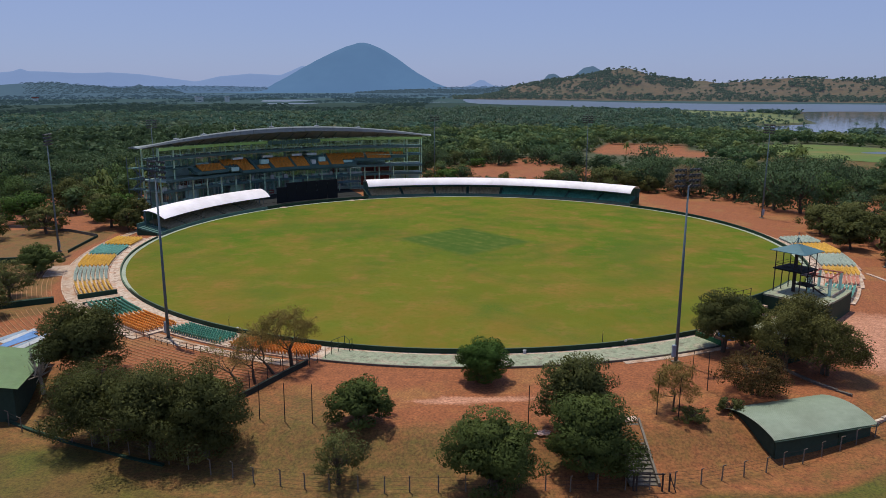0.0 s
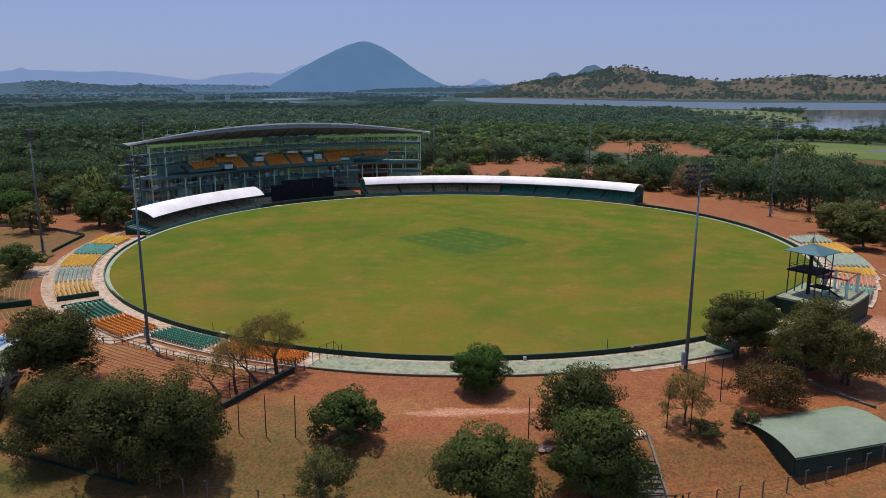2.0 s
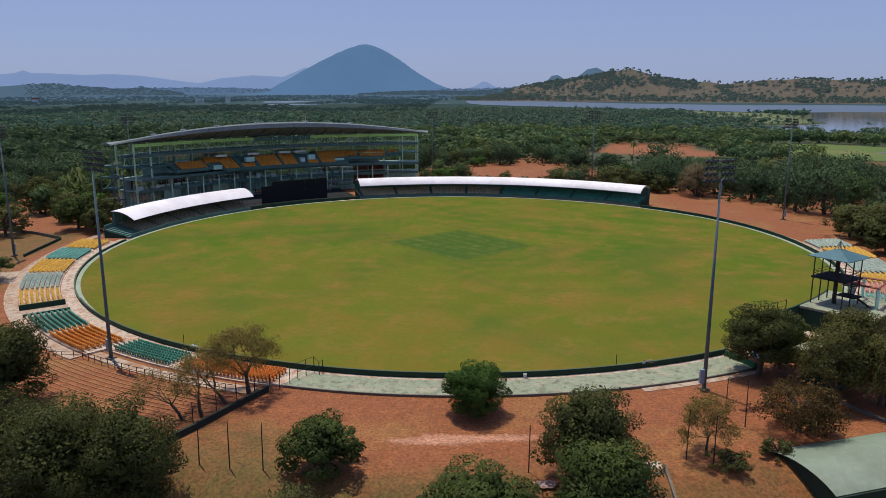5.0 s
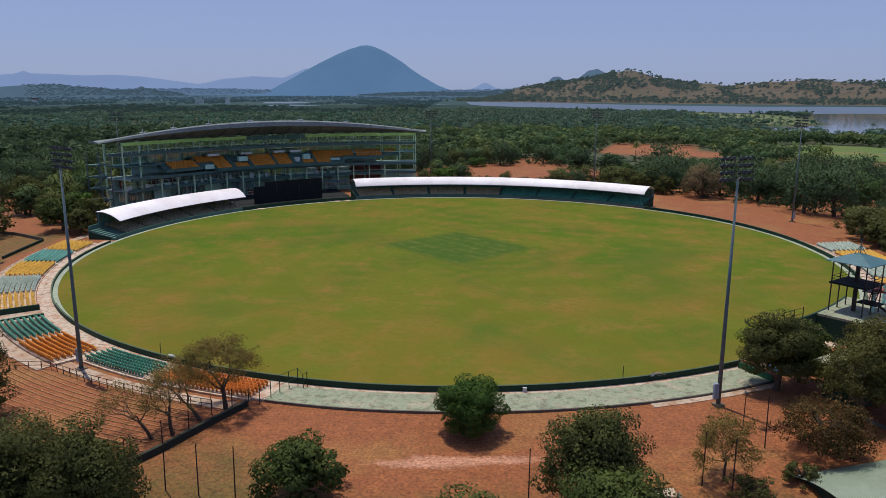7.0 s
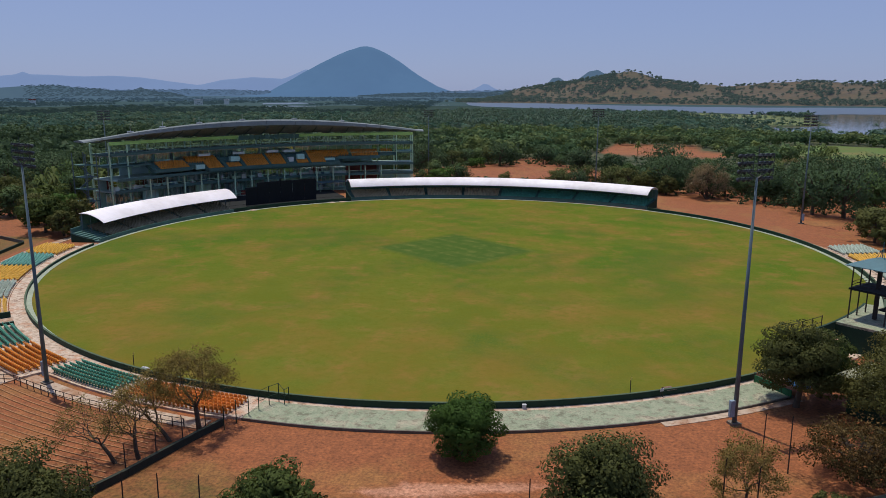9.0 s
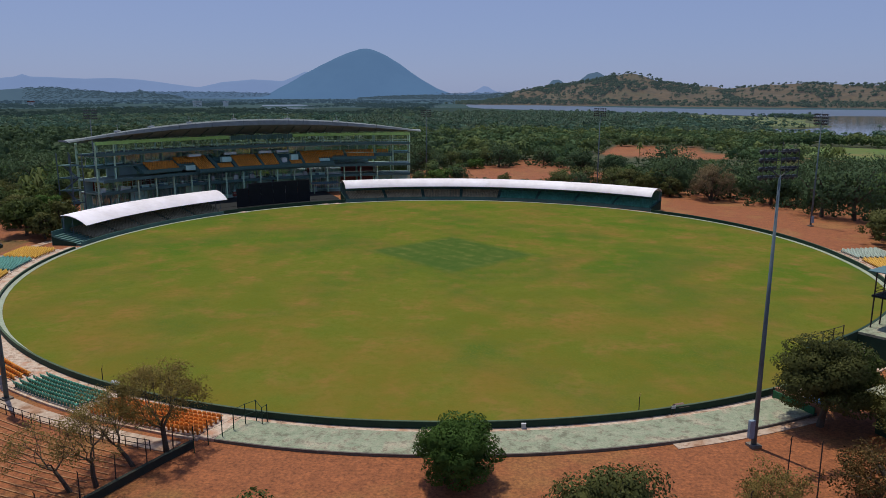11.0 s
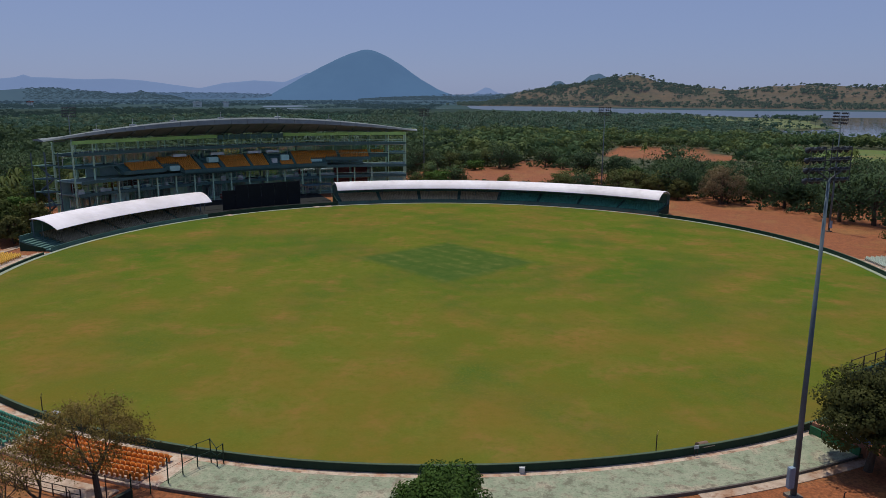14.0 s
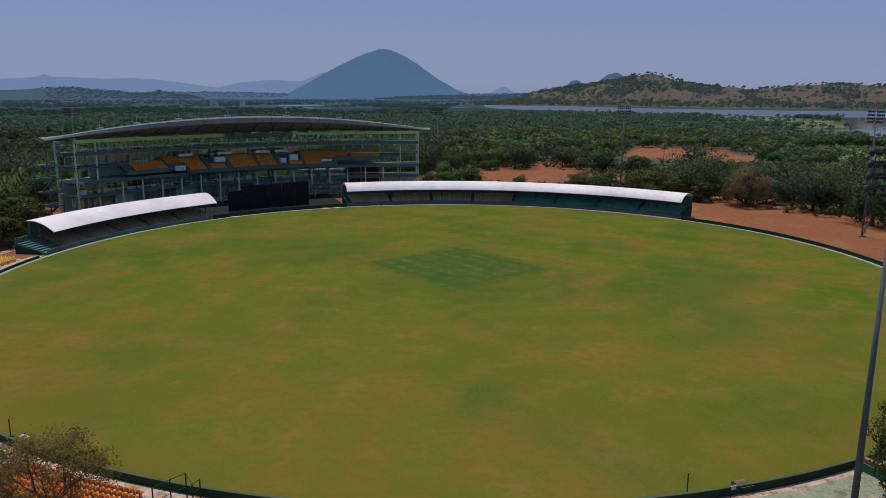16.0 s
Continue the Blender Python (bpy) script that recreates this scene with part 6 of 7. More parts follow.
def tree(label, kind, x, y, w, h, low=None, leaves=L_DENSE, clumps=70, per=60, size=0.34, bark=M_TRUNK, seed=1, spread=0.125, trunk=None, hollow=0.55, stems=1, at=None, group="", fine=1.0):
    rng = np.random.default_rng(seed)
    low = h * 0.12 if low is None else low * 0.45
    if not group:
        per, size = int(per * 1.75 * fine), size * 0.74 / math.sqrt(fine)
    t = thing("tree", label, kind, group, at=at or (x, y, ground_z(x, y)), rz=seed * 37 % 360)
    dense = leaves not in (L_BROWN, L_RED, L_OLIVE, L_GREY)
    if dense and per > 4:                              # fewer, broader boughs
        clumps, per, spread = (int(clumps * 0.66), int(per * 1.45), spread * 1.2) if group else (int(clumps * 0.44), int(per * 1.9), spread * 1.32)
        hollow = max(hollow, 0.66)
    cc = clump_centres(rng, clumps, w * 0.86, h * 0.94, low, hollow)
    cr = spread * (w + h) / 2
    off = rng.normal(size=(clumps, per, 3))
    off *= (rng.uniform(0.4, 0.95, (clumps, per, 1)) if group or not dense else rng.uniform(0.58, 0.86, (clumps, per, 1))) / np.linalg.norm(off, axis=2)[..., None]
    off *= cr * rng.uniform(0.75, 1.3, (clumps, 1, 1)) * np.array([1.2, 1.2, 0.68])
    off[..., 2] = np.where(off[..., 2] < 0, 0.8 * off[..., 2], off[..., 2])
    pts = (cc[:, None] + off).reshape(-1, 3)
    pts[:, 2] = np.maximum(pts[:, 2], 0.15)
    mid = np.array([0, 0, low + 0.35 * (h - low)])
    whole = (pts - mid) * np.array([2 / w, 2 / w, 2 / h])
    P, F, S = cards(pts, size, rng, out=off.reshape(-1, 3) + 0.15 * cr, soft=(0.45 if group else 1.1) * off.reshape(-1, 3) / cr + (1.35 if group else 0.8) * whole + np.array([0, 0, 0.05]), round_=0.3)
    if dense and per > 4:                              # inner twigs and leaves, in the crown's own shade
        n = clumps * per // (4 if not group else 6)
        deep = rng.normal(size=(n, 3))
        deep *= (0.72 * rng.uniform(0, 1, (n, 1)) ** 0.4) / np.linalg.norm(deep, axis=1)[:, None]
        deep = deep * np.array([w / 2, w / 2, (h - low) / 2]) * 0.9 + np.array([0, 0, (h + low) / 2])
        P2, F2, S2 = cards(deep, size * 2.0, rng, soft=(deep - mid) * np.array([2 / w, 2 / w, 2 / h]))
        P, F, S = np.concatenate([P, P2]), np.concatenate([F, F2 + len(P)]), np.concatenate([S, S2])
    me = many("crown", P, F, np.eye(4)[None], leaves, S)
    ob = new("crown", me)
    ob.parent = t
    bm = bmesh.new()
    tr = trunk or 0.022 * (w + h) * 0.75
    for s in range(stems):
        off = Vector((rng.uniform(-0.25, 0.25) * w * 0.3 * (stems > 1), rng.uniform(-0.25, 0.25) * w * 0.3 * (stems > 1), 0))
        fork = off * 1.6 + Vector((rng.uniform(-0.05, 0.05) * w, rng.uniform(-0.05, 0.05) * w, max(low * 1.05, h * 0.27)))
        mid = (off + fork) / 2 + Vector((rng.uniform(-0.1, 0.1), rng.uniform(-0.1, 0.1), 0))
        beam(bm, off + Vector((0, 0, -0.25)), mid, tr * 1.25, tr, 8)
        beam(bm, mid, fork, tr, tr * 0.85, 8)
        pick = rng.choice(clumps, size=min(clumps, (6 if group else 16 // stems + 3)), replace=False)
        for i in pick:
            e = Vector(cc[i])
            k = fork.lerp(e, 0.5) + Vector((rng.uniform(-0.3, 0.3), rng.uniform(-0.3, 0.3), rng.uniform(0, 0.5)))
            beam(bm, fork, k, tr * 0.5, tr * 0.3, 5)
            beam(bm, k, e, tr * 0.3, tr * 0.08, 4)
            for _ in range(2):
                j = int(rng.integers(clumps))
                beam(bm, k, k.lerp(Vector(cc[j]), 0.45), tr * 0.2, tr * 0.06, 4)
    part("trunk", bm, bark, t)
    return t


def open_tree(label, x, y, w, h, fork, base, leaves=L_BROWN, tips=110, per=60, size=0.1, lean=(0, 0), trunk=0.2, seed=1, puff=0.5, stems=1, bark=M_TRUNK):
    """A half-bare tree: limbs fork three times towards tips spread through a domed crown, and fine leaves cling to the tips."""
    rng = np.random.default_rng(seed)
    t = thing("tree", label, "tree", at=(x, y, ground_z(x, y)))
    u = rng.normal(size=(tips, 3))
    u /= np.linalg.norm(u, axis=1)[:, None]
    u[:, 2] = np.abs(u[:, 2]) * 1.0 - 0.12
    u *= rng.uniform(0.35, 1.0, (tips, 1)) ** 0.45
    lump = 1 + 0.16 * np.sin(3 * np.arctan2(u[:, 1], u[:, 0]) + seed)
    ends = u * np.array([w / 2, w / 2, h - base]) * lump[:, None] * 0.94 + np.array([lean[0], lean[1], base])
    bm = bmesh.new()
    def limb(p, q, r0, r1, bend, n):
        p, q = Vector(p), Vector(q)
        m = p.lerp(q, 0.5) + Vector(rng.normal(size=3)) * bend * (q - p).length
        beam(bm, p, m, r0, (r0 + r1) / 2, n)
        beam(bm, m, q, (r0 + r1) / 2, r1, n)
    def groups(pts, k):
        c = pts[rng.choice(len(pts), min(k, len(pts)), replace=False)]
        for _ in range(4):
            own = np.argmin(((pts[:, None] - c[None]) ** 2).sum(2), axis=1)
            c = np.array([pts[own == i].mean(0) if (own == i).any() else c[i] for i in range(len(c))])
        return [pts[own == i] for i in range(len(c)) if (own == i).any()]
    def grow(p, pts, r, level):
        if level == 3 or len(pts) < 3:
            for e in pts:
                limb(p, e, r * 0.55, 0.012, 0.07, 4)
            return
        for g in groups(pts, (4, 3, 3)[level]):
            q = np.array(p) * (0.52, 0.5, 0.45)[level] + g.mean(0) * (0.48, 0.5, 0.55)[level]
            q[2] -= (0.25, 0.1, 0.0)[level]
            rr = r * max(0.34, min(0.8, (len(g) / len(pts)) ** 0.42))
            limb(p, q, rr, rr * 0.78, 0.07, 6 - level)
            grow(q, g, rr * 0.78, level + 1)
    sets = groups(ends, stems)
    for i, g in enumerate(sets):
        foot = np.array([0.35 * math.cos(2.1 * i), 0.35 * math.sin(2.1 * i), 0]) * (stems > 1)
        top = np.array([lean[0] * 0.55, lean[1] * 0.55, fork]) + (g.mean(0) - ends.mean(0)) * 0.35 * (stems > 1)
        mid = (foot + top) / 2 + np.array([rng.uniform(-0.12, 0.12), rng.uniform(-0.12, 0.12), 0])
        beam(bm, foot - np.array([0, 0, 0.25]), mid, trunk * 1.25, trunk, 8)
        beam(bm, mid, top, trunk, trunk * 0.9, 8)
        grow(top, g, trunk * 0.9, 0)
    part("trunk", bm, bark, t)
    off = rng.normal(size=(tips, per, 3)) * puff * rng.uniform(0.6, 1.2, (tips, 1, 1)) * np.array([0.55, 0.55, 0.4])
    pts = (ends[:, None] + off).reshape(-1, 3)
    mid = np.array([lean[0], lean[1], base])
    P, F, S = cards(pts, size, rng, soft=off.reshape(-1, 3) / puff * 0.7 + (pts - mid) * np.array([2 / w, 2 / w, 1 / (h - base)]))
    ob = new("crown", many("crown", P, F, np.eye(4)[None], leaves, S))
    ob.parent = t
    return t


tree("round fresh green tree on the bare red bank", "tree", 3.2, -86.6, 7.4, 6.2, low=0.7, leaves=L_BRIGHT, clumps=90, per=80, size=0.32, seed=3, fine=1.8)
tree("low spreading green tree on the bank", "tree", -11.0, -99.3, 7.2, 5.3, low=0.7, leaves=L_DENSE, clumps=80, per=70, size=0.3, seed=4)
tree("feathery pale green thorn tree by the fence", "tree", -12.2, -108.0, 6.0, 6.3, low=1.6, leaves=L_OLIVE, clumps=60, per=45, size=0.22, seed=5, spread=0.13)
tree("dense dark green tree by the fence", "tree", 3.6, -109.6, 9.0, 9.3, low=1.2, leaves=L_DENSE, clumps=110, per=80, size=0.34, seed=6, fine=1.8)
tree("tall dark green tree beside the stairs", "tree", 13.9, -106.4, 8.6, 10.6, low=1.2, leaves=L_DENSE, clumps=120, per=80, size=0.36, seed=7, fine=1.8)
tree("dark rounded tree on the bank top", "tree", 13.2, -100.4, 9.0, 9.8, low=1.0, leaves=L_DARK, clumps=90, per=70, size=0.34, seed=8, fine=1.8)
open_tree("slight half-bare brown tree", 25.4, -95.5, 6.2, 7.4, 1.9, 2.6, leaves=L_TAN, tips=110, per=80, size=0.12, trunk=0.12, seed=9, puff=0.6)
tree("bush of yellow and russet leaves", "tree", 36.6, -90.2, 9.2, 6.0, low=0.6, leaves=L_RED, clumps=110, per=46, size=0.26, seed=10, fine=1.4)
tree("low olive shrub on the bank", "shrub", 32.0, -95.4, 3.6, 1.9, low=0.1, leaves=L_OLIVE, clumps=30, per=40, size=0.22, seed=11)
tree("low grey-green shrub under the thin tree", "shrub", 26.8, -97.6, 4.6, 1.4, low=0.1, leaves=L_OLIVE, clumps=34, per=40, size=0.2, seed=12)
tree("dark green tree at the end of the terrace", "tree", 38.2, -75.2, 8.4, 9.5, low=3.6, leaves=L_DARK, clumps=100, per=70, size=0.34, seed=13, fine=1.8)
tree("dark green tree at the end of the terrace", "tree", 42.0, -72.6, 6.4, 7.6, low=3.0, leaves=L_DENSE, clumps=80, per=70, size=0.34, seed=14)
open_tree("open olive tree with several stems by the kiosk", 43.9, -82.2, 9.6, 9.6, 1.8, 3.8, leaves=L_MOSS, tips=170, per=110, size=0.19, trunk=0.2, seed=15, puff=0.85, stems=2)
open_tree("dark olive tree with spreading forked limbs", 48.6, -83.8, 9.6, 8.6, 1.6, 3.0, leaves=L_MOSS, tips=190, per=120, size=0.19, trunk=0.21, seed=16, puff=0.85, stems=2)
tree("open olive tree behind the kiosk", "tree", 48.6, -75.6, 8.0, 9.4, low=2.6, leaves=L_MOSS, clumps=90, per=50, size=0.28, seed=30, stems=2)
open_tree("wide brown tree with a fine half-bare crown", -22.5, -82.5, 8.8, 8.8, 2.3, 4.6, leaves=L_TAN, tips=190, per=80, size=0.115, lean=(-0.5, 0.3), trunk=0.24, seed=18, puff=0.62)
open_tree("leaning half-bare brown tree beside the bank wall", -24.3, -85.0, 6.4, 7.4, 1.6, 3.6, leaves=L_TAN, tips=90, per=50, size=0.1, lean=(-2.6, 0.6), trunk=0.17, seed=19, puff=0.55)
open_tree("leaning half-bare brown tree beside the bank wall", -25.9, -88.4, 6.6, 7.6, 1.9, 3.4, leaves=L_TAN, tips=90, per=42, size=0.1, lean=(-0.6, 0.4), trunk=0.18, seed=20, puff=0.55)
open_tree("nearly bare brown tree with forked limbs", -27.5, -89.3, 7.4, 6.8, 1.7, 2.8, leaves=L_TAN, tips=100, per=36, size=0.1, lean=(-2.4, 0.4), trunk=0.16, seed=31, puff=0.55)
tree("tall dark feathery tree", "tree", -48.6, -86.2, 11.8, 10.8, low=1.4, leaves=L_DARK, clumps=130, per=80, size=0.32, seed=21, spread=0.1, fine=1.5)
tree("dark feathery tree by the retaining wall", "tree", -41.2, -99.8, 11.0, 9.6, low=1.2, leaves=L_DARK, clumps=110, per=75, size=0.30, seed=22, fine=1.6)
tree("broad dark tree by the fence", "tree", -27.6, -102.6, 8.6, 11.4, low=1.0, leaves=L_DARK, clumps=110, per=80, size=0.32, seed=23, fine=1.7)
tree("broad dark tree among the roadside trees", "tree", -33.6, -102.6, 12.0, 11.0, low=1.0, leaves=L_DARK, clumps=120, per=75, size=0.32, seed=24, fine=1.7)
tree("dead tree with bare pale branches", "tree", -53.4, -88.6, 6.5, 9.0, low=2.4, leaves=L_BROWN, clumps=40, per=2, size=0.14, bark=M_PALEBARK, seed=26, hollow=0.5)
tree("small round green tree on the terraces", "tree", -84.4, -33.2, 8.0, 6.4, low=1.4, leaves=L_DENSE, clumps=80, per=60, size=0.36, seed=27)
tree("olive thorn tree on the terraces", "tree", -79.5, -52.0, 9.0, 7.6, low=2.4, leaves=L_OLIVE, clumps=80, per=45, size=0.32, seed=28)
tree("olive thorn tree on the terraces", "tree", -77.5, -62.0, 8.0, 6.6, low=1.8, leaves=L_OLIVE, clumps=80, per=45, size=0.32, seed=29)
for k, (x, y, w, h, m) in enumerate(((-93.0, 16.5, 12, 8.8, L_DENSE), (-89.5, 24.0, 10, 7.4, L_OLIVE), (-86.5, 12.6, 8, 6.4, L_OLIVE), (-106, 8.0, 12, 7.8, L_OLIVE), (-116, 0.5, 12, 7.6, L_OLIVE), (-100, 26, 9, 8.4, L_OLIVE), (-104, 38, 13, 10, L_DENSE), (-122, 26, 15, 9, L_BRIGHT), (-97.5, 34, 8, 7, L_BRIGHT), (-118, 44, 14, 11, L_DARK), (-120, -14, 11, 8, L_OLIVE), (-112, -26, 10, 8, L_OLIVE),
                                     (94.0, 13.0, 10, 8, L_OLIVE), (99.5, 8.0, 12, 8.4, L_DARK), (104.0, 16, 11, 8.2, L_OLIVE), (98.0, 21.0, 9, 7, L_OLIVE), (101.5, -2, 12, 8.6, L_DARK), (104, -14, 10, 8, L_DARK), (68.5, 88.0, 8, 6.4, L_OLIVE), (64.0, 94.0, 10, 7, L_OLIVE), (88, 90, 12, 8.5, L_WOOD), (97, 74, 12, 8, L_WOOD), (60, 104, 10, 7.6, L_OLIVE), (52, 158, 14, 12, L_SHADY), (63, 150, 12, 11, L_SHADY), (66, 134, 12, 8, L_GLADE), (82, 136, 13, 9, L_GLADE), (73, 119, 11, 7.4, L_OLIVE), (100, 126, 15, 10, L_SHADY), (108, 108, 14, 9, L_GLADE), (92, -6, 9, 7.4, L_DARK), (95, -20, 11, 8.6, L_DARK), (93.5, 4.5, 9, 7, L_DARK))):
    tree({L_DENSE.name: "rounded green tree by the ground", L_OLIVE.name: "dry olive-green thorn tree on red soil", L_BRIGHT.name: "spreading fresh green tree by the path", L_DARK.name: "dark broad-crowned tree by the seats", L_BROWN.name: "half-bare grey-brown tree on red soil", L_WOOD.name: "green woodland tree behind the stand", L_SHADY.name: "tall deep green tree on the clearing's edge", L_GLADE.name: "leafy mid green tree on the clearing's edge"}[m.name], "tree", x, y, w, h, leaves=m, clumps=64, per=26 if m is not L_BROWN else 14, size=0.62, seed=40 + k)

open_tree("wide half-bare grey-brown tree alone on red soil", 78.8, 79.6, 14.4, 12.2, 1.6, 3.6, leaves=L_GREY, tips=220, per=70, size=0.21, trunk=0.3, seed=77, puff=0.9, stems=3)

# ---- woodland ----
LAKE_RIM = [(16, 2150), (60, 2110), (290, 1870), (510, 1600), (650, 1510), (960, 1510), (1150, 1400), (1150, 900), (900, 660), (620, 510), (430, 474), (357, 482), (308, 493), (284, 540), (276, 592), (340, 600), (388, 640), (425, 760), (500, 930), (450, 1012), (330, 1180), (200, 1320), (100, 1430), (45, 1514), (20, 1640), (10, 1900)]


def in_lake(x, y):
    hit = False
    for (x0, y0), (x1, y1) in zip(LAKE_RIM, LAKE_RIM[1:] + LAKE_RIM[:1]):
        if (y0 > y) != (y1 > y) and x < (x1 - x0) * (y - y0) / (y1 - y0) + x0:
            hit = not hit
    return hit


CLEAR = ((119, 290, 34, 50), (28, 165, 40, 36), (238, 284, 48, 66), (208, 226, 22, 24), (385, 830, 75, 210), (330, 560, 50, 70), (300, 470, 45, 40), (-300, 1180, 260, 60), (-900, 1250, 250, 50), (-620, 1480, 200, 60), (-1000, 1750, 300, 90), (-112, 26, 18, 14), (-10, 150, 10, 20), (-455, 1720, 120, 260), (-372, 1420, 100, 130), (-75, 1650, 55, 40), (-250, 1690, 36, 30), (-1240, 2280, 195, 60), (-500, 1600, 240, 26))


LOW = ((100, 214, 46, 58), (200, 186, 56, 46))      # only scrub grows here


def free_spot(x, y, low=False):
    r = math.hypot(x - CX, y - CY)
    a = math.degrees(math.atan2(y - CY, x - CX))
    if r < 108 or (r < 126 and 94 < a < 160):
        return False
    if r < 135 and (a > 160 or -180 < a < -100) and noise.noise(Vector((x * 0.05, y * 0.05, 9))) < 0.12:
        return False
    for px, py, rx, ry in CLEAR if low else CLEAR + LOW:
        if ((x - px) / rx) ** 2 + ((y - py) / ry) ** 2 < 1:
            return False
    return not in_lake(x, y)


def scatter(d0, d1, gap, seed, width=36, low=False):
    """Spots over the land ahead between two distances, one to a square of the given side."""
    rng = random.Random(seed)
    out = []
    n = int(d1 / gap) + 1
    for i in range(-n, n):
        for j in range(0, n):
            x, y = (i + rng.random()) * gap, -150 + (j + rng.random()) * gap
            d = math.hypot(x, y + 150)
            if d0 <= d < d1 and abs(math.degrees(math.atan2(x, y + 150))) < width and free_spot(x, y, low):
                out.append((x, y))
    return out


def proto(seed, n, size, w=1.0, h=1.0, spread=0.12):
    """A rough crown one metre across and high, as arrays of four-cornered faces."""
    rng = np.random.default_rng(seed)
    each = 14 if n > 30 else 6
    c = clump_centres(rng, max(3, n // each), 0.80 * w, 0.9 * h, 0.2 * h, 0.7)
    off = rng.normal(size=(len(c), each, 3)) * spread * np.array([1.15, 1.15, 0.7])
    pts = (c[:, None] + off).reshape(-1, 3)[:n]
    pts[:, 2] = np.maximum(pts[:, 2], 0.04)
    o = off.reshape(-1, 3)[:n]
    mid = np.array([0, 0, 0.4 * h])
    P, F, S = cards(pts, size, rng, out=o + pts * np.array([0.4, 0.4, 0]) + np.array([0, 0, 0.05]), soft=0.22 * o / spread + (pts - mid) * np.array([2.6, 2.6, 3.4]) + np.array([0, 0, 0.05]), round_=0.32)
    return P, F, S


def palm_proto(fronds, seed):
    """A palm one metre high: slender stem and drooping fronds."""
    rng = random.Random(seed)
    V, F = [], []
    for k in range(4):
        V += [(0.012 * math.cos(k * 1.571), 0.012 * math.sin(k * 1.571), 0), (0.01 * math.cos(k * 1.571), 0.01 * math.sin(k * 1.571), 0.84)]
    F += [(2 * k, (2 * k + 2) % 8, (2 * k + 3) % 8, 2 * k + 1) for k in range(4)]
    for k in range(fronds):
        a = math.tau * k / fronds + rng.uniform(-0.2, 0.2)
        rise, L = rng.uniform(-0.1, 0.22), rng.uniform(0.24, 0.32)
        d, s = (math.cos(a), math.sin(a)), (-math.sin(a), math.cos(a))
        line = [(0.0, 0.84, 0.02), (0.5, 0.84 + rise, 0.045), (1.0, 0.84 + rise * 0.3 - 0.1, 0.012)]
        base = len(V)
        for u, z, wd in line:
            V += [(d[0] * L * u + s[0] * wd, d[1] * L * u + s[1] * wd, z - 0.015), (d[0] * L * u - s[0] * wd, d[1] * L * u - s[1] * wd, z - 0.015)]
        F += [(base, base + 1, base + 3, base + 2), (base + 2, base + 3, base + 5, base + 4)]
    return np.array(V, float), np.array(F), None


def wood_mass(name, label, spots, protos, hmin, hmax, wide, material, seed):
    rng = np.random.default_rng(seed)
    groups = [[] for _ in protos]
    for x, y in spots:
        h, q = rng.uniform(hmin, hmax), rng.uniform(0, 6.28)
        h *= 1 + 0.35 * noise.noise(Vector((x * 0.012, y * 0.012, 4)))
        w = h * rng.uniform(*wide)
        c, s = math.cos(q), math.sin(q)
        groups[rng.integers(len(protos))].append([[c * w, -s * w, 0, x], [s * w, c * w, 0, y], [0, 0, h, ground_z(x, y) - 0.2], [0, 0, 0, 1]])
    chunks = []
    for (V, F, S), A in zip(protos, groups):
        if not A:
            continue
        A = np.array(A)
        co = (np.einsum("nij,vj->nvi", A[:, :3, :3], V) + A[:, None, :3, 3]).reshape(-1, 3)
        nn = None if S is None else np.einsum("nij,vj->nvi", A[:, :3, :3], S).reshape(-1, 3)
        chunks.append((co, (F[None] + (np.arange(len(A)) * len(V))[:, None, None]).reshape(-1, 4), nn))
    return tagged(new(name, pile(name, chunks, material)), label, "woodland", "", "stuff")


# single trees of the nearest wood
KINDS = []
for k, (w, h, m, words) in enumerate(((9, 7, L_WOOD, "green woodland tree beyond the ground"), (12, 9, L_SHADY, "dark broad-crowned woodland tree beyond the ground"), (9, 6.5, L_SAGE, "dull olive-green woodland tree beyond the ground"), (10, 8, L_GLADE, "leafy green woodland tree beyond the ground"), (7, 8.5, L_WOOD, "upright green woodland tree beyond the ground"),
                                   (9, 5.5, L_BRIGHT, "low fresh green tree beyond the ground"), (10, 7, L_BROWN, "brown half-bare tree beyond the ground"), (12, 7, L_SAGE, "wide olive-green thorn tree beyond the ground"))):
    KINDS.append(tree(words, "tree", 0, 0, w, h, low=0.3, leaves=m, clumps=44, per=30, size=0.38, seed=90 + k, spread=0.15, group="nearest wood", hollow=0.72))
near = scatter(190, 372, 11.2, 5)
rng = random.Random(8)
rng.shuffle(near)
left_over = near[290:]
for k, (x, y) in enumerate(near[:290]):
    s = rng.choice((0.75, 0.9, 1.0, 1.15, 1.35)) * rng.uniform(0.9, 1.1)
    m = Matrix.Translation((x, y, ground_z(x, y) - 0.05)) @ Matrix.Rotation(rng.uniform(0, 6.28), 4, "Z") @ Matrix.Diagonal((s, s, s * rng.uniform(0.9, 1.15), 1))
    if k < 8:
        KINDS[k].matrix_world = m
    else:
        copy_thing(KINDS[rng.choice((0, 1, 2, 3, 4, 7) if x < -40 and y < 120 else (0, 1, 1, 1, 1, 1, 4, 7) if x < -40 else (0, 1, 1, 1, 1, 1, 2, 3, 4, 5, 7))], m)
P_MID = [proto(i, 112, 0.14) for i in range(4)]
P_LOW = [proto(10 + i, 42, 0.19) for i in range(4)]
P_FAR = [proto(20 + i, 14, 0.36) for i in range(4)]
P_BUSH = proto(33, 56, 0.16)
PALMS = [palm_proto(13, i) for i in range(3)]
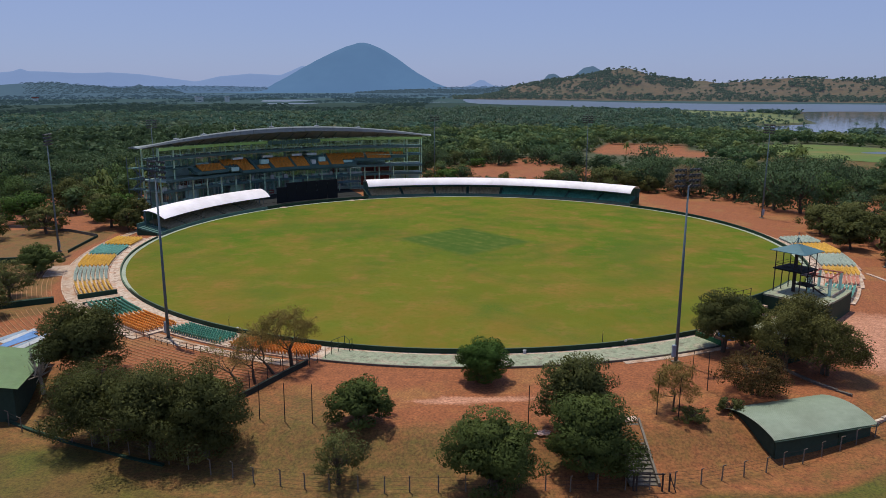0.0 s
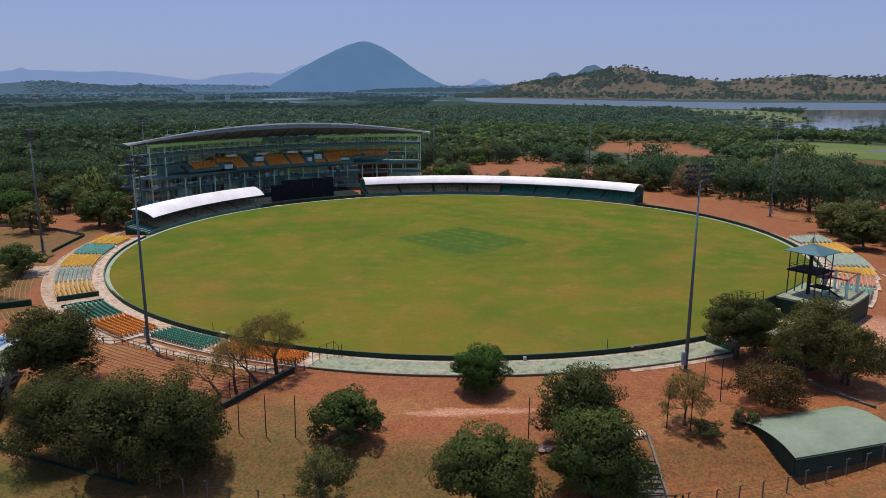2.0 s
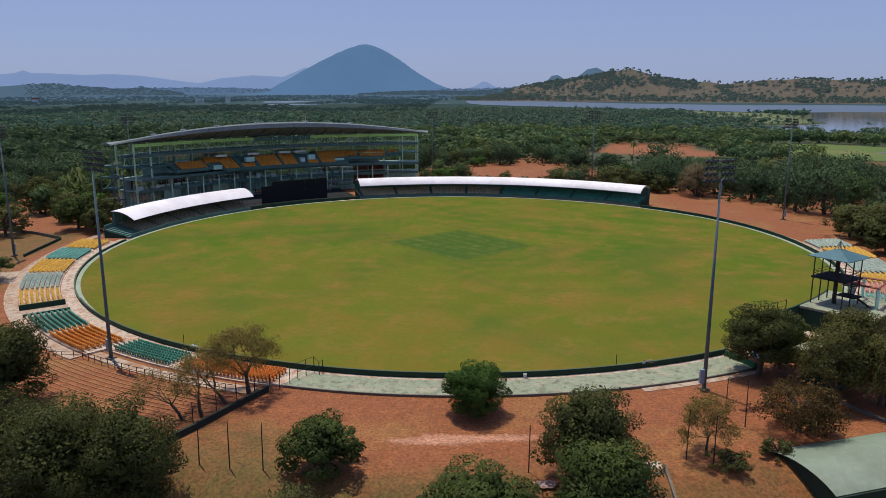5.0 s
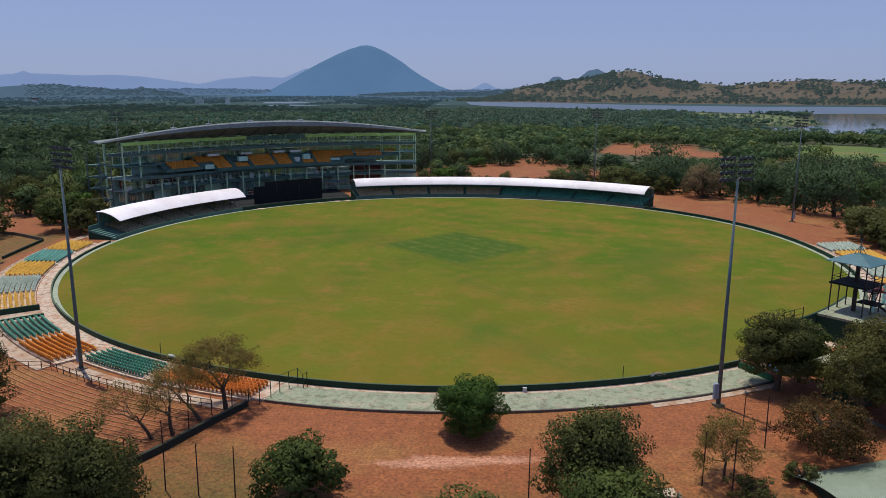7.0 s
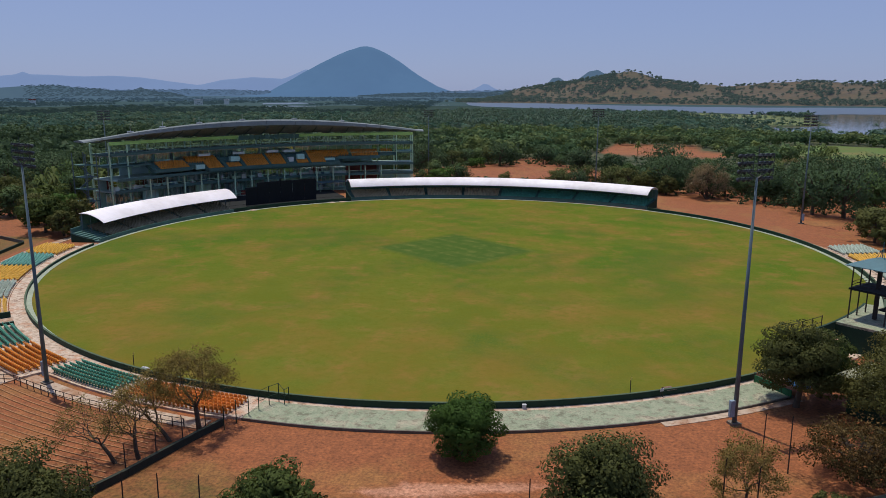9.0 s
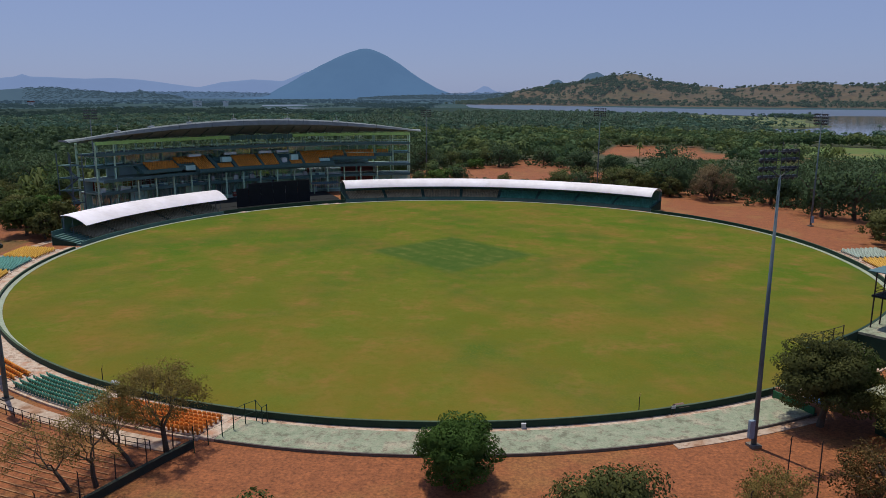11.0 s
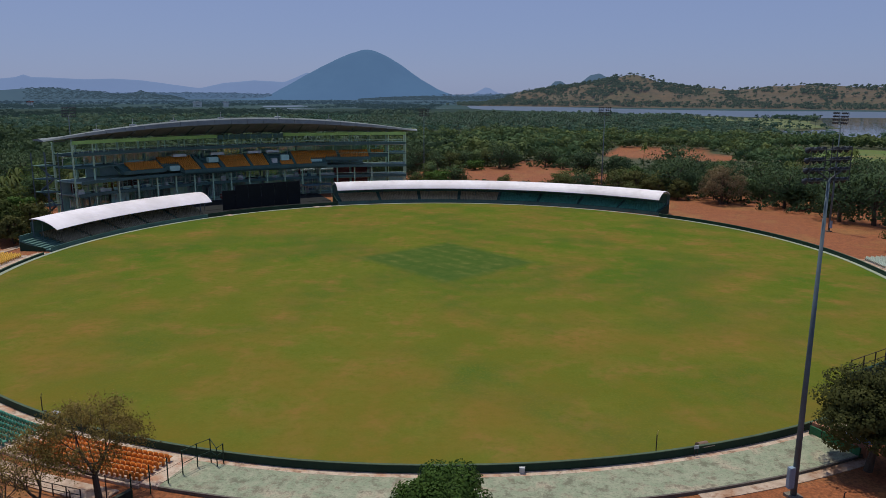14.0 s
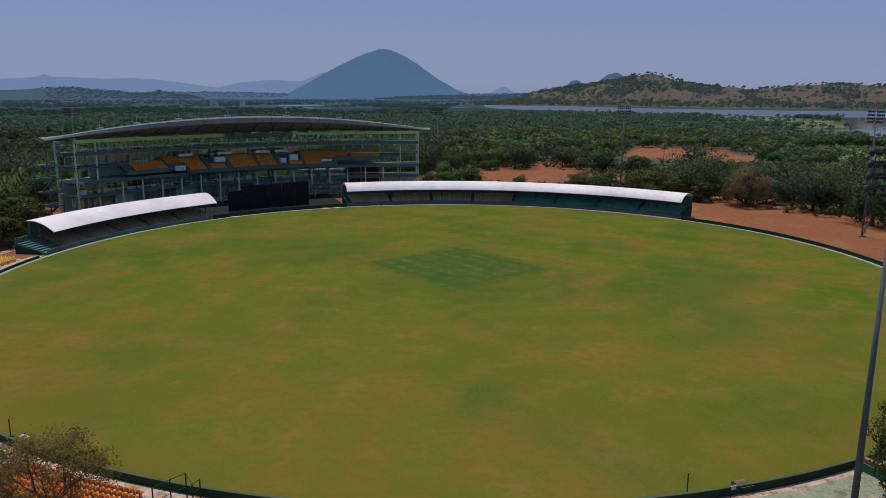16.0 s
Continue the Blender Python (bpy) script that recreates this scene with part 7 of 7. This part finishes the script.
# deeper leaves here: the dark between the crowns is put into their colour
wood_mass("undergrowth", "scrub and saplings between the trees", scatter(195, 400, 6.2, 15, low=True) + left_over, [P_BUSH], 1.4, 3.4, (1.1, 1.9), L_SHADY, 16)
spots = scatter(372, 620, 9.8, 6)
shady = [q for q in spots if q[0] < -50 + 160 * noise.noise(Vector((q[0] * 0.02, q[1] * 0.02, 5)))]
wood_mass("woodland", "deep green woodland beyond the pavilion", shady, P_MID, 5.0, 11.5, (1.0, 1.6), L_SHADY, 20)
wood_mass("woodland", "mixed green woodland beyond the ground", [q for q in spots if q not in shady], P_MID, 4.5, 10.5, (1.0, 1.6), L_WOOD, 21)
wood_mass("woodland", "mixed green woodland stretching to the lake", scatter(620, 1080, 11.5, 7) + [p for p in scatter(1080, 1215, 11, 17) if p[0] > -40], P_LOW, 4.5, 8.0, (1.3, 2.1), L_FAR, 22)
for d0, d1, gap, m, seed in ((1080, 1560, 15, L_NEARHAZE, 9), (1560, 2250, 20, L_HAZE, 19), (2250, 3400, 32, L_VEIL, 39)):
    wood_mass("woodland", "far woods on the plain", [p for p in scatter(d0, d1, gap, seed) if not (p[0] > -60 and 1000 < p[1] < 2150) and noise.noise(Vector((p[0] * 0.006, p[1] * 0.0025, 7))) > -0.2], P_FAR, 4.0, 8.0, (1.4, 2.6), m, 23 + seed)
wood_mass("palm_grove", "coconut palms standing over the woods", [p for p in scatter(400, 1120, 14, 31) if p[0] > -120 and noise.noise(Vector((p[0] * 0.004 + 3, p[1] * 0.004, 0))) > -0.05 + 0.3 * (p[1] < 500)], PALMS, 8.0, 11.5, (0.8, 1.1), L_PALM, 25)
wood_mass("palm_grove", "a few coconut palms near the ground", [(88.0, 212.0), (176, 120), (196, 132), (182, 140), (-118, 60), (-110, 52), (150, 150), (142, 110), (-120, 70), (-112, 84)], PALMS, 9.0, 13.0, (0.8, 1.0), L_DENSE, 26)


def hill_scrub():
    """Dark trees dotted over the dry hill, thick along its foot and in its gullies."""
    hill = bpy.data.objects["scrub_hill"]
    co = np.empty(len(hill.data.vertices) * 3)
    hill.data.vertices.foreach_get("co", co)
    co = co.reshape(-1, 3)
    rng = np.random.default_rng(12)
    few, foot = [], []
    for x, y, z in co:
        for _ in range(4):
            px, py = x + rng.uniform(-9, 9), y + rng.uniform(-9, 9)
            k = noise.fractal(Vector((px * 0.0085, py * 0.005, 2)), 1.0, 2.0, 3)
            low = z < 11 + 5 * noise.noise(Vector((px * 0.02, 0, 6)))
            dense = 0.13 + 1.1 * low + 1.2 * smooth01(0.06, 0.22, k) + 0.25 * (z > 58) + 0.25 * (x < 480)
            if z > -2.5 and rng.random() < dense * 0.5:
                h = rng.uniform(6.0, 11.5) * (1.35 if rng.random() < 0.2 else 1.0)
                w = h * rng.uniform(0.95, 1.5)
                (foot if low else few).append([[w, 0, 0, px], [0, w, 0, py], [0, 0, h, z - 0.3 * h], [0, 0, 0, 1]])
    for spots, (V, F, S), words in ((few, proto(40, 22, 0.27), "dark trees dotted over the dry hill"), (foot, P_FAR[1], "dark trees along the foot of the hill")):
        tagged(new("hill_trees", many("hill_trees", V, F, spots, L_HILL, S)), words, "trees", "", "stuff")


def hill_woods():
    """Woods over the low hazy hills of the plain."""
    rng = np.random.default_rng(44)
    V, F, S = P_FAR[2]
    for ob in [o for o in bpy.data.objects if o.name.startswith("low_hills")]:
        co = np.empty(len(ob.data.vertices) * 3)
        ob.data.vertices.foreach_get("co", co)
        co = co.reshape(-1, 3)
        far = co[:, 1].mean() > 3600
        A = []
        for x, y, z in co[(co[:, 2] > 4) & (abs(co[:, 0]) < 0.62 * co[:, 1])]:
            for _ in range(2 if not far else 1):
                h = rng.uniform(5, 11)
                w = h * rng.uniform(1.2, 2.6)
                A.append([[w, 0, 0, x + rng.uniform(-14, 14)], [0, w, 0, y + rng.uniform(-14, 14)], [0, 0, h, z - 0.4 * h], [0, 0, 0, 1]])
        tagged(new("hill_trees", many("hill_trees", V, F, A, L_MIST if far else L_LOWHAZE, S)), "hazy woods on the low hills", "trees", "", "stuff")


hill_woods()
hill_scrub()


def far_houses():
    for x, y, w, m, words in ((-618, 1610, 17, M_WHITESHEET, "long pale building far off among the trees"), (-968, 1530, 9, M_RUST, "red-roofed shrine far off among the trees"), (-560, 1640, 9, M_WHITESHEET, "pale building far off among the trees")):
        t = thing("far_house", words, "building", at=(x, y, -2.6))
        part("wall", box(bmesh.new(), w, 10, 10), M_GREYWALL, t)
        part("roof", box(bmesh.new(), w + 2, 12, 2.5, Matrix.Translation((0, 0, 10))), m, t)


far_houses()
